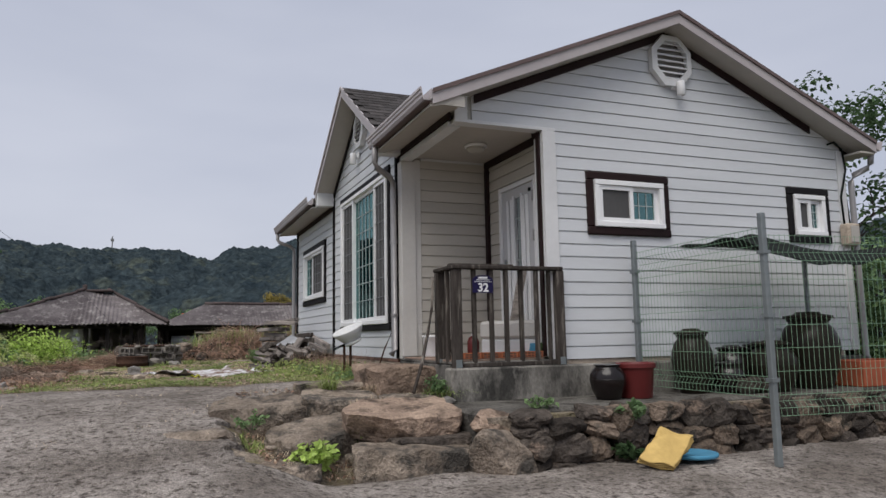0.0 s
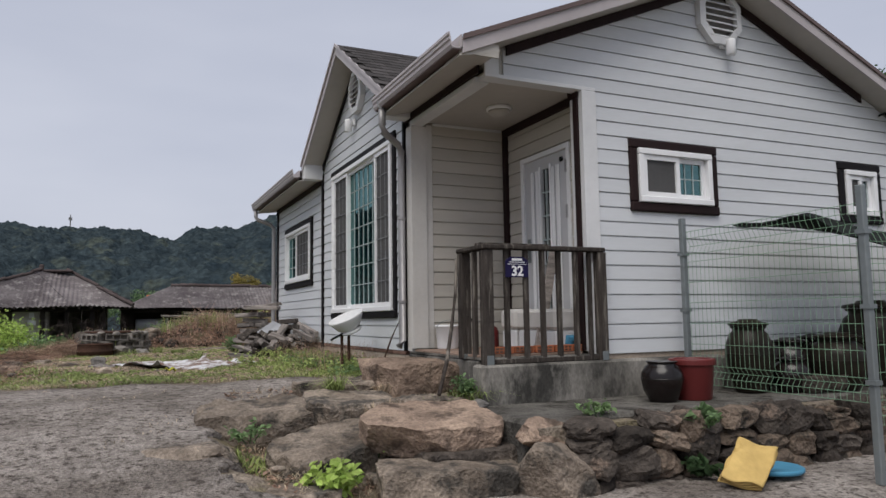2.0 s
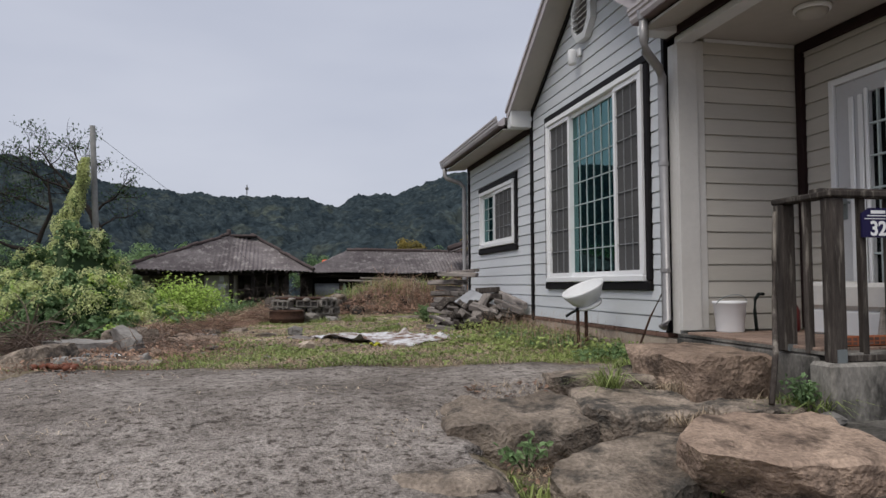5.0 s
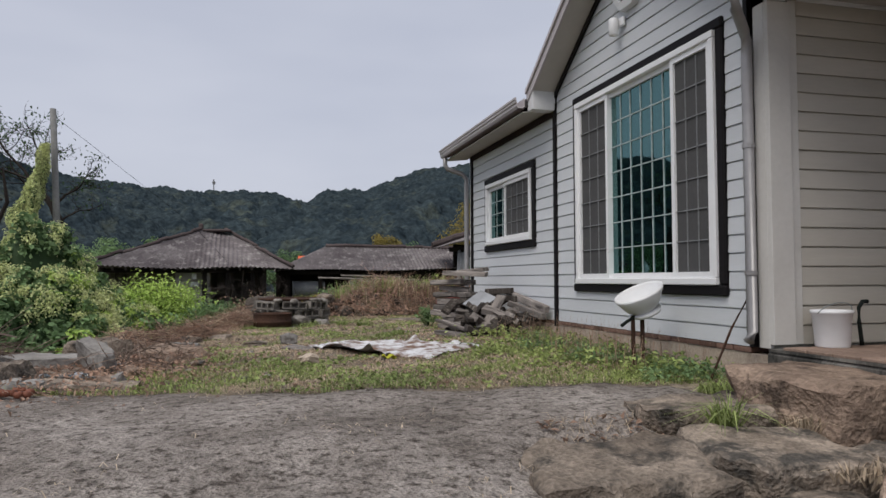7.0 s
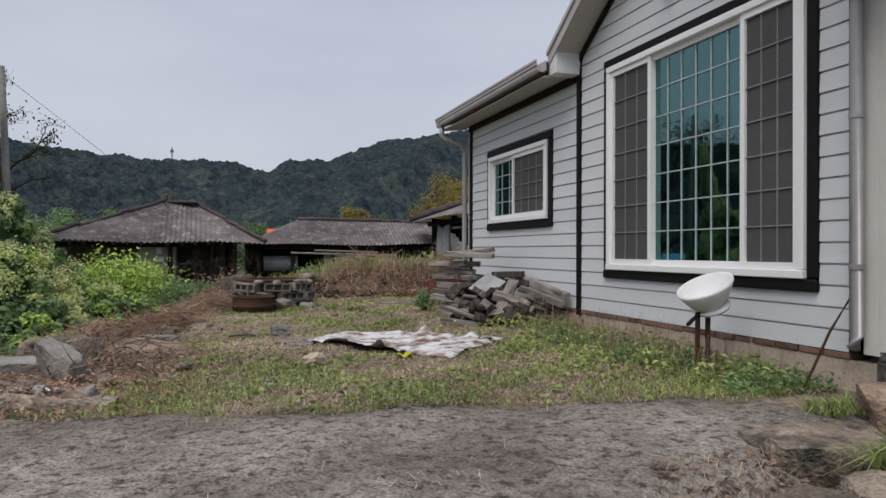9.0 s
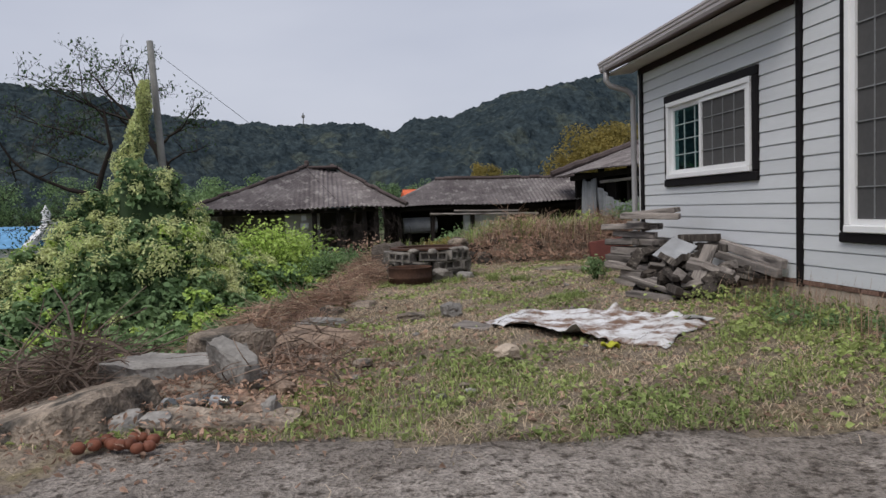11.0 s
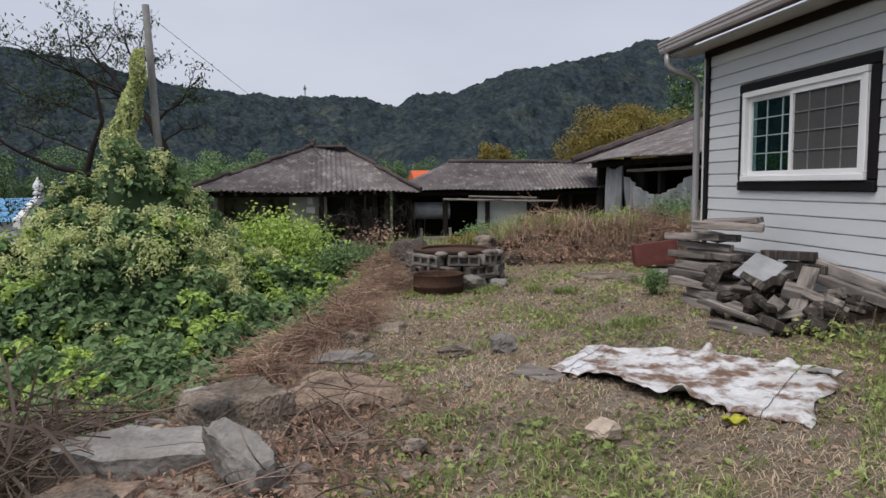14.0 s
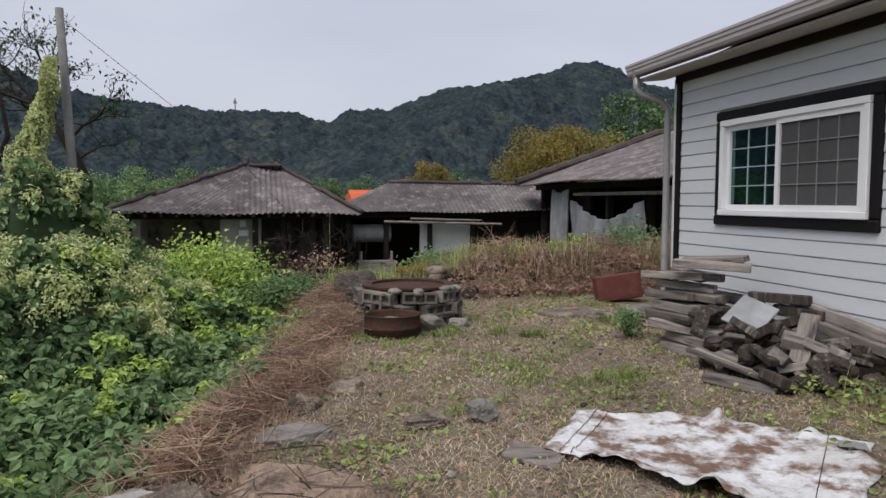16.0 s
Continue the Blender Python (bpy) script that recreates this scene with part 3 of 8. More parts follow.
def core(bm, wall, u0, u1, z0, z1, holes=(), thick=0.15):
    """One solid wall slab with openings cut right through it."""
    us = sorted({u0, u1, *[h[0] for h in holes], *[h[1] for h in holes]})
    zs = sorted({z0, z1, *[h[2] for h in holes], *[h[3] for h in holes]})
    made = {}

    def vert(i, j, d):
        if (i, j, d) not in made:
            made[i, j, d] = bm.verts.new(wpt(wall, us[i], -thick * d, zs[j]))
        return made[i, j, d]

    def solid(i, j):
        if not (0 <= i < len(us) - 1 and 0 <= j < len(zs) - 1):
            return False
        u, z = (us[i] + us[i + 1]) / 2, (zs[j] + zs[j + 1]) / 2
        return not any(h[0] <= u <= h[1] and h[2] <= z <= h[3] for h in holes)
    for i in range(len(us) - 1):
        for j in range(len(zs) - 1):
            if not solid(i, j):
                continue
            for d in (0, 1):
                bm.faces.new([vert(i, j, d), vert(i + 1, j, d), vert(i + 1, j + 1, d), vert(i, j + 1, d)])
            for di, dj, p, q in ((-1, 0, (i, j), (i, j + 1)), (1, 0, (i + 1, j), (i + 1, j + 1)), (0, -1, (i, j), (i + 1, j)), (0, 1, (i, j + 1), (i + 1, j + 1))):
                if not solid(i + di, j + dj):
                    bm.faces.new([vert(*p, 0), vert(*q, 0), vert(*q, 1), vert(*p, 1)])


def siding(wall, u0, u1, z0, z1, parent, holes=(), clip=None, step=0.1293, material="siding"):
    """Lapped boards, each a wedge that is proud at its foot; clip(z) gives the ends under a gable."""
    i, z = 0, z0
    while z < z1 - 0.03:
        t = min(z + step + 0.004, z1)
        runs = [(u0, u1)]
        for h in holes:
            if h[2] < (z + t) / 2 < h[3]:
                runs = [r for a, b in runs for r in ((a, min(b, h[0])), (max(a, h[1]), b)) if r[1] - r[0] > 0.02]
        for a, b in runs:
            a0, b0, a1, b1 = a, b, a, b
            if clip:
                (ca, cb), (da, db) = clip(z), clip(t)
                a0, b0, a1, b1 = max(a, ca), min(b, cb), max(a, da), min(b, db)
                if b0 - a0 < 0.05:
                    continue
                if b1 - a1 < 0.01:
                    a1 = b1 = (a1 + b1) / 2
                    a1, b1 = a1 - 0.005, b1 + 0.005
            bm = bmesh.new()
            # the foot stands proud, the head is coved, so that a dark line runs under each board
            prof = [(0.0, z), (0.02, z), (0.02, z + 0.008), (0.014, t - 0.016), (0.001, t - 0.012), (0.001, t), (0.0, t)]
            prof = [p for k, p in enumerate(prof) if t - z > 0.05 or k in (0, 1, 2, 5, 6)]
            ends = []
            for e0, e1 in ((a0, a1), (b0, b1)):
                ends.append([bm.verts.new(wpt(wall, e0 + (e1 - e0) * (zz - z) / (t - z), d, zz)) for d, zz in prof])
            n = len(prof)
            for k in range(n):
                bm.faces.new((ends[0][k], ends[0][(k + 1) % n], ends[1][(k + 1) % n], ends[1][k]))
            bm.faces.new(ends[0][::-1])
            bm.faces.new(ends[1])
            part("board", bm, M[material], parent)
        z += step
        i += 1


SLOPE, RIDGE_X = 0.42, 5.18
EAVE_X0, EAVE_Z = 2.29, 3.755


def roof_z(x):
    return EAVE_Z + SLOPE * (x - EAVE_X0 if x < RIDGE_X else 2 * RIDGE_X - EAVE_X0 - x)


def gable_clip(z):
    x = EAVE_X0 + (z + 0.13 - EAVE_Z) / SLOPE
    return (x, 2 * RIDGE_X - x)


CG_Y, CG_Z, CG_S = 9.545, 5.015, 0.64


def cross_clip(z):
    h = (CG_Z - 0.14 - z) / CG_S
    return (CG_Y - h, CG_Y + h)


W1 = (4.085, 5.13, 2.512, 3.178)
W2 = (6.855, 7.52, 2.518, 3.178)
W3 = (11.837, 13.766, 2.107, 3.165)
BW = (8.225, 10.73, 1.585, 3.62)
DOOR = (6.61, 7.385, 1.28, 3.15)


def hole(w, m=0.12):
    return (w[0] + m, w[1] - m, w[2] + m, w[3] - m)


wall_south = thing("wall_south", "white lapped siding gable wall with two small windows", "wall", (5.7, YG, ZF), kind="structure")
bm = bmesh.new()
core(bm, SOUTH, XP, XR, ZF, 3.6, [hole(W1), hole(W2)])
prism(bm, [(XW, 3.61), (XR, 3.61), (XR, roof_z(XR) - 0.12), (RIDGE_X, roof_z(RIDGE_X) - 0.12), (XW, roof_z(XW) - 0.12)], "y", YG, YG + 0.15)
part("wall_core", bm, M["inside"], wall_south)
siding(SOUTH, XP + 0.017, XR - 0.02, ZF, ZF + 18 * 0.1293 + 0.004, wall_south, [W1, W2])
siding(SOUTH, XW + 0.18, XR - 0.02, ZF + 18 * 0.1293, roof_z(RIDGE_X) - 0.13, wall_south, clip=gable_clip)

wall_west = thing("wall_west", "white lapped siding wall with a cross gable and large window", "wall", (XW, 11, ZF), kind="structure")
bm = bmesh.new()
core(bm, WEST, YP, YB, ZF, 3.70, [hole(BW), hole(W3)])
prism(bm, [(CG_Y - 1.74, 3.70), (CG_Y + 1.74, 3.70), (CG_Y, CG_Z - 0.14)], "x", XW, XW + 0.15)
part("wall_core", bm, M["inside"], wall_west)
siding(WEST, 7.99, 11.20, ZF, CG_Z - 0.16, wall_west, [BW], clip=cross_clip)
siding(WEST, 11.28, YB - 0.10, ZF, 3.60, wall_west, [W3])

wall_porch_back = thing("wall_porch_back", "pale siding wall at the back of the porch", "wall", (3.1, YP, ZF), kind="structure")
part("wall_core", boxes((XW, XP, YP + 0.002, YP + 0.15, ZF, 3.7)), M["inside"], wall_porch_back)
siding(PBACK, XW + 0.2, XP - 0.03, ZF + 0.03, ZC, wall_porch_back, material="porch_siding")
wall_porch_side = thing("wall_porch_side", "pale siding wall beside the entrance door", "wall", (XP, 7, ZF), kind="structure")
bm = bmesh.new()
core(bm, PSIDE, YG + 0.16, YP - 0.005, ZF, 3.7, [DOOR])
part("wall_core", bm, M["inside"], wall_porch_side)
siding(PSIDE, YG + 0.2, YP - 0.1, ZF + 0.03, ZC, wall_porch_side, [(DOOR[0] - 0.05, DOOR[1] + 0.05, 0, DOOR[3] + 0.05)], material="porch_siding")

wall_back = thing("wall_north", "plain house walls at the back", "wall", (5, YB, ZF), kind="structure")
part("wall_panel", boxes((XW + 0.15, XR, YB - 0.15, YB, 0.9, 3.7)), M["siding"], wall_back)
part("wall_panel", boxes((XR - 0.15, XR, YG + 0.15, YB - 0.15, 0.9, 3.7)), M["siding"], wall_back)
bm = bmesh.new()
prism(bm, [(XW, 3.7), (XR, 3.7), (RIDGE_X, roof_z(RIDGE_X) - 0.12)], "y", YB - 0.15, YB)
part("gable_panel", bm, M["siding"], wall_back)
room_floor = part("floor", boxes((XW + 0.16, XR - 0.16, YP + 0.16, YB - 0.16, 1.15, 1.25), (XP + 0.16, XR - 0.16, YG + 0.16, YP + 0.15, 1.15, 1.25)), M["plank"])
tagged(room_floor, "dim timber floor inside the house", "floor", kind="structure")
part_ceiling = part("ceiling", boxes((XW + 0.16, XR - 0.16, YP + 0.16, YB - 0.16, 3.62, 3.68), (XP + 0.16, XR - 0.16, YG + 0.16, YP + 0.15, 3.62, 3.68)), M["inside"])
tagged(part_ceiling, "plain ceiling inside the house", "ceiling", kind="structure")
wall_inner = part("wall_inner", boxes((5.2, 5.3, YP + 0.3, YB - 0.2, 1.252, 3.61)), M["inside"])
tagged(wall_inner, "plain partition wall inside the house", "wall", kind="structure")
porch_ceiling = part("porch_ceiling", boxes((XW - 0.0, XP - 0.002, YG + 0.002, YP - 0.002, ZC, ZC + 0.05)), M["soffit"])
tagged(porch_ceiling, "pale plastered porch ceiling", "ceiling", kind="structure")

# ---- roof ----
roof = thing("roof", "grey shingle gable roof with cross gable and brown gutters", "roof", (RIDGE_X, 10, 3.7), kind="structure")
Y0R, Y1R = 5.93, 14.80
for sgn, nm in ((-1, "west"), (1, "east")):
    ex = EAVE_X0 if sgn < 0 else 2 * RIDGE_X - EAVE_X0
    # the slope stops at the wall where the cross gable breaks through
    for ya, yb, xa in ((Y0R, CG_Y - 1.8, ex), (CG_Y - 1.799, CG_Y + 1.799, XW + 0.08 if sgn < 0 else ex), (CG_Y + 1.8, Y1R, ex)):
        bm = bmesh.new()
        prism(bm, [(xa, roof_z(xa)), (RIDGE_X, roof_z(RIDGE_X)), (RIDGE_X, roof_z(RIDGE_X) - 0.10), (xa, roof_z(xa) - 0.10)], "y", ya, yb)
        part("roof_slope", bm, M["shingle"], roof)
    # rake board, drip edge, soffit under the overhang
    bm = bmesh.new()
    prism(bm, [(ex, EAVE_Z - 0.012), (RIDGE_X, roof_z(RIDGE_X) - 0.012), (RIDGE_X, roof_z(RIDGE_X) - 0.135), (ex, EAVE_Z - 0.135)], "y", Y0R - 0.022, Y0R - 0.002)
    part("rake_board", bm, M["fascia"], roof, "pale mauve-grey metal rake board")
    bm = bmesh.new()
    prism(bm, [(ex, EAVE_Z + 0.012), (RIDGE_X, roof_z(RIDGE_X) + 0.012), (RIDGE_X, roof_z(RIDGE_X) - 0.03), (ex, EAVE_Z - 0.03)], "y", Y0R - 0.04, Y0R - 0.024)
    part("drip_edge", bm, M["gutter"], roof)
    bm = bmesh.new()
    prism(bm, [(ex, EAVE_Z - 0.105), (RIDGE_X, roof_z(RIDGE_X) - 0.105), (RIDGE_X, roof_z(RIDGE_X) - 0.125), (ex, EAVE_Z - 0.125)], "y", Y0R, YG)
    part("rake_soffit", bm, M["soffit"], roof)
    # dark board that follows the slope on the wall
    bm = bmesh.new()
    xa, xb = (XW + 0.2, RIDGE_X) if sgn < 0 else (7.30, RIDGE_X)
    prism(bm, [(xa, roof_z(xa) - 0.13), (xb, roof_z(xb) - 0.13), (xb, roof_z(xb) - 0.215), (xa, roof_z(xa) - 0.215)], "y", YG - 0.045, YG - 0.026)
    part("gable_trim", bm, M["dark_trim"], roof, "dark brown gable trim board")
# ridge cap
bm = bmesh.new()
prism(bm, [(RIDGE_X - 0.14, roof_z(RIDGE_X - 0.14) + 0.014), (RIDGE_X, roof_z(RIDGE_X) + 0.022), (RIDGE_X + 0.14, roof_z(RIDGE_X + 0.14) + 0.014)], "y", Y0R, Y1R)
part("ridge_cap", bm, M["shingle"], roof)

# cross gable
CGX = 2.335
for sgn in (-1, 1):
    def cg(y, dz):
        return (y, CG_Z - CG_S * abs(y - CG_Y) + dz)
    ye = CG_Y + sgn * 1.82
    bm = bmesh.new()
    prism(bm, [cg(CG_Y, 0), cg(ye, 0), cg(ye, -0.1), cg(CG_Y, -0.1)], "x", CGX, 5.0)
    part("roof_slope", bm, M["shingle"], roof)
    bm = bmesh.new()
    prism(bm, [cg(CG_Y, -0.008), cg(ye, -0.008), cg(ye, -0.135), cg(CG_Y, -0.135)], "x", CGX - 0.022, CGX - 0.002)
    part("rake_board", bm, M["fascia"], roof, "pale mauve-grey metal rake board")
    bm = bmesh.new()
    prism(bm, [cg(CG_Y, 0.014), cg(ye, 0.014), cg(ye, -0.03), cg(CG_Y, -0.03)], "x", CGX - 0.04, CGX - 0.024)
    part("drip_edge", bm, M["fascia"], roof)
    bm = bmesh.new()
    prism(bm, [cg(CG_Y, -0.105), cg(ye, -0.105), cg(ye, -0.125), cg(CG_Y, -0.125)], "x", CGX, XW)
    part("rake_soffit", bm, M["soffit"], roof)
    bm = bmesh.new()
    y1 = CG_Y + sgn * 1.70
    prism(bm, [cg(CG_Y, -0.13), cg(y1, -0.13), cg(y1, -0.20), cg(CG_Y, -0.20)], "x", XW - 0.045, XW - 0.026)
    part("gable_trim", bm, M["black_trim"], roof, "black gable trim board")
    # boxed return at the foot of the slope
    a, b = sorted((ye, ye - sgn * 0.16))
    part("eave_return", boxes((CGX - 0.01, XW - 0.03, a, b, 3.615, CG_Z - CG_S * 1.82 - 0.02), bevel=0.006), M["white"], roof)
# shingles of the near slope of the cross gable
tab = boxes((-0.098, 0.098, -0.085, 0.085, 0.0, 0.009), bevel=0.002)
tab_me = bpy.data.meshes.new("shingle")
tab.to_mesh(tab_me)
tab.free()
tab_me.materials.append(M["shingle"])
tilt_deg = math.degrees(math.atan(CG_S))
row = 0
y = CG_Y - 1.76
while y < CG_Y - 0.05:
    z = CG_Z - CG_S * (CG_Y - y)
    x = CGX + 0.06 + 0.1 * (row % 2)
    while x < 5.0 and roof_z(min(x, RIDGE_X)) < z + 0.03:
        ob = new("shingle", tab_me)
        ob.parent = roof
        ob.matrix_parent_inverse = Matrix.Translation(-roof.location)
        ob.matrix_basis = pose(x, y, z + 0.010, tilt_deg - 2.5, 0, random.uniform(-0.6, 0.6))
        x += 0.2
    y += 0.125
    row += 1
for ya, yb, zw in ((Y0R, CG_Y - 1.83, 3.680), (CG_Y + 1.83, Y1R, 3.640)):
    bm = bmesh.new()
    prism(bm, [(EAVE_X0 - 0.02, 3.602), (XW - 0.002, zw), (XW - 0.002, zw + 0.02), (EAVE_X0 - 0.02, 3.622)], "y", ya, yb)
    part("eave_soffit", bm, M["soffit"], roof, "pale painted soffit boards")
part("eave_soffit", boxes((XR, 2 * RIDGE_X - EAVE_X0, Y0R, Y1R, ZC + 0.005, ZC + 0.03)), M["soffit"], roof)
part("eave_closer", boxes((EAVE_X0 - 0.015, EAVE_X0 + 0.33, Y0R + 0.002, Y0R + 0.02, ZC + 0.03, EAVE_Z - 0.02)), M["soffit"], roof)


def gutter(y0, y1, x, flip=1):
    """An open box gutter with a rolled lip and two ribs along its face."""
    bm = bmesh.new()
    p = [(0, 0), (0, -0.095), (-0.03, -0.115), (-0.085, -0.115), (-0.1, -0.09), (-0.1, -0.06), (-0.112, -0.05), (-0.112, -0.025), (-0.122, -0.016), (-0.122, 0.006), (-0.108, 0.006), (-0.104, -0.012), (-0.09, -0.09), (-0.08, -0.104), (-0.03, -0.104), (-0.012, -0.088), (-0.012, 0)]
    prism(bm, [(x + flip * a, EAVE_Z + 0.012 + b) for a, b in p], "y", y0, y1)
    return part("gutter", bm, M["fascia"], roof, "mauve-grey metal eaves gutter")


gutter(Y0R - 0.02, CG_Y - 1.80, EAVE_X0 - 0.002)
gutter(CG_Y + 1.80, Y1R + 0.02, EAVE_X0 - 0.002)
gutter(Y0R - 0.02, Y1R + 0.02, 2 * RIDGE_X - EAVE_X0 + 0.002, -1)
for a, b in ((Y0R - 0.015, CG_Y - 1.81), (CG_Y + 1.81, Y1R + 0.015)):
    part("gutter_underside", boxes((EAVE_X0 - 0.085, EAVE_X0 - 0.005, a, b, EAVE_Z - 0.112, EAVE_Z - 0.105)), M["gutter"], roof, "brown gutter underside")


def downpipe(name, pts, r=0.036):
    d = thing(name, "grey metal downpipe strapped to the white wall", "downpipe", pts[-1])
    bm = bmesh.new()
    tube(bm, pts, r, 12)
    part("pipe", bm, M["pipe"], d, smooth=True)
    for z in (1.75, 2.6, 3.2):
        if pts[-1][2] < z < pts[-3][2]:
            bm = bmesh.new()
            x, y = pts[-3][0], pts[-3][1]
            tube(bm, [(x, y, z - 0.015), (x, y, z + 0.015)], r + 0.006, 12)
            part("strap", bm, M["pipe"], d)
    bm = bmesh.new()
    x, y, z = pts[0]
    tube(bm, [(x, y, z - 0.02), (x, y, z + 0.07)], [r + 0.006, r + 0.02], 12)
    part("outlet", bm, M["pipe"], d)
    return d


downpipe("downpipe", [(2.23, 7.60, 3.66), (2.23, 7.60, 3.48), (2.26, 7.63, 3.41), (2.48, 7.84, 3.36), (2.535, 7.885, 3.30), (2.535, 7.89, 3.2), (2.535, 7.89, 1.36), (2.49, 7.87, 1.30)])
downpipe("downpipe", [(2.23, 14.68, 3.66), (2.23, 14.68, 3.52), (2.27, 14.67, 3.46), (2.48, 14.60, 3.38), (2.55, 14.585, 3.30), (2.55, 14.585, 3.2), (2.55, 14.585, 1.2), (2.51, 14.585, 1.1)])
downpipe("downpipe", [(8.12, 6.02, 3.66), (8.12, 6.04, 3.52), (8.08, 6.06, 3.46), (7.94, 6.14, 3.38), (7.90, 6.155, 3.30), (7.90, 6.155, 3.2), (7.90, 6.155, 1.2), (7.90, 6.12, 1.1)])


# ---- trims ----
def trim(name, label, material, *args, bevel=0.003):
    ob = part(name, boxes(*args, bevel=bevel), M[material])
    return tagged(ob, label, "trim", kind="structure")


trim("trim_corner_post", "white corner trim of the porch wall", "white", (XP - 0.135, XP + 0.015, YG - 0.035, YG - 0.001, ZF + 0.003, 3.565), (XP - 0.134, XP - 0.003, YG + 0.001, YG + 0.155, ZF + 0.03, 3.565))
# white post in the beige material: porch shade is put into its colour
trim("trim_porch_post", "white corner post between porch and window wall, toned beige for shade", "beige_trim", (XW - 0.035, XW + 0.135, YP - 0.045, YP - 0.003, ZF + 0.03, 3.55), (XW + 0.136, XW + 0.205, YP - 0.028, YP - 0.003, ZF + 0.03, 3.575), (XW - 0.035, XW - 0.002, YP - 0.002, YP + 0.10, ZF + 0.003, 3.55))
trim("trim_porch_beam_front", "white beam over the porch front", "white", (XW, XP + 0.014, YG - 0.03, YG + 0.1, 3.566, 3.60))
trim("trim_porch_beam_side", "white beam over the porch side", "white", (XW - 0.03, XW + 0.1, YG + 0.101, YP - 0.002, 3.552, 3.603))
trim("trim_porch_corner", "white block where the porch beams meet", "white", (XW - 0.012, XW + 0.122, YG - 0.045, YG - 0.031, 3.566, 3.84))
trim("trim_eave_dark", "dark brown board under the porch eave", "dark_trim", (XW - 0.052, XW - 0.028, YG + 0.02, YP + 0.10, 3.604, 3.676))
trim("trim_eave_dark_north", "dark brown board under the eave", "dark_trim", (XW - 0.045, XW - 0.026, 11.3, YB, 3.552, 3.634))
trim("trim_vertical_black", "black vertical trim at the window wall corner", "black_trim", (XW - 0.045, XW - 0.003, 7.945, 7.99, ZF + 0.002, 3.72))
trim("trim_vertical_black_2", "black vertical trim dividing the wall", "black_trim", (XW - 0.045, XW - 0.003, 11.205, 11.265, ZF - 0.06, 3.70))
trim("trim_vertical_black_3", "black vertical trim at the north corner", "black_trim", (XW - 0.045, XW - 0.003, YB - 0.10, YB - 0.03, ZF + 0.002, 3.60))
trim("trim_north_corner", "white north corner trim", "white", (XW - 0.035, XW - 0.003, YB - 0.028, YB + 0.03, ZF + 0.002, 3.60))
trim("trim_east_corner", "white east corner trim", "white", (XR - 0.1, XR + 0.02, YG - 0.035, YG - 0.003, ZF + 0.002, 3.68))
trim("trim_porch_inner_top", "dark brown board under the porch ceiling", "dark_trim", (XP - 0.055, XP - 0.027, YG + 0.157, YP - 0.03, 3.515, 3.597), (XP - 0.157, XP - 0.056, YG + 0.02, YG + 0.085, 3.515, 3.597), (XP - 0.157, XP - 0.136, YG + 0.086, YG + 0.156, 3.515, 3.597))
trim("trim_porch_inner_back", "dark brown corner board at the back of the porch", "dark_trim", (XP - 0.055, XP - 0.004, YP - 0.1, YP - 0.028, ZF + 0.035, 3.512))
trim("trim_porch_inner_front", "dark brown corner board beside the door", "dark_trim", (XP - 0.157, XP - 0.136, YG + 0.02, YG + 0.085, ZF + 0.035, 3.512))
trim("trim_porch_cove", "thin white cove under the porch ceiling", "white", (XW + 0.21, XP - 0.06, YP - 0.04, YP - 0.025, ZC - 0.03, ZC - 0.002))


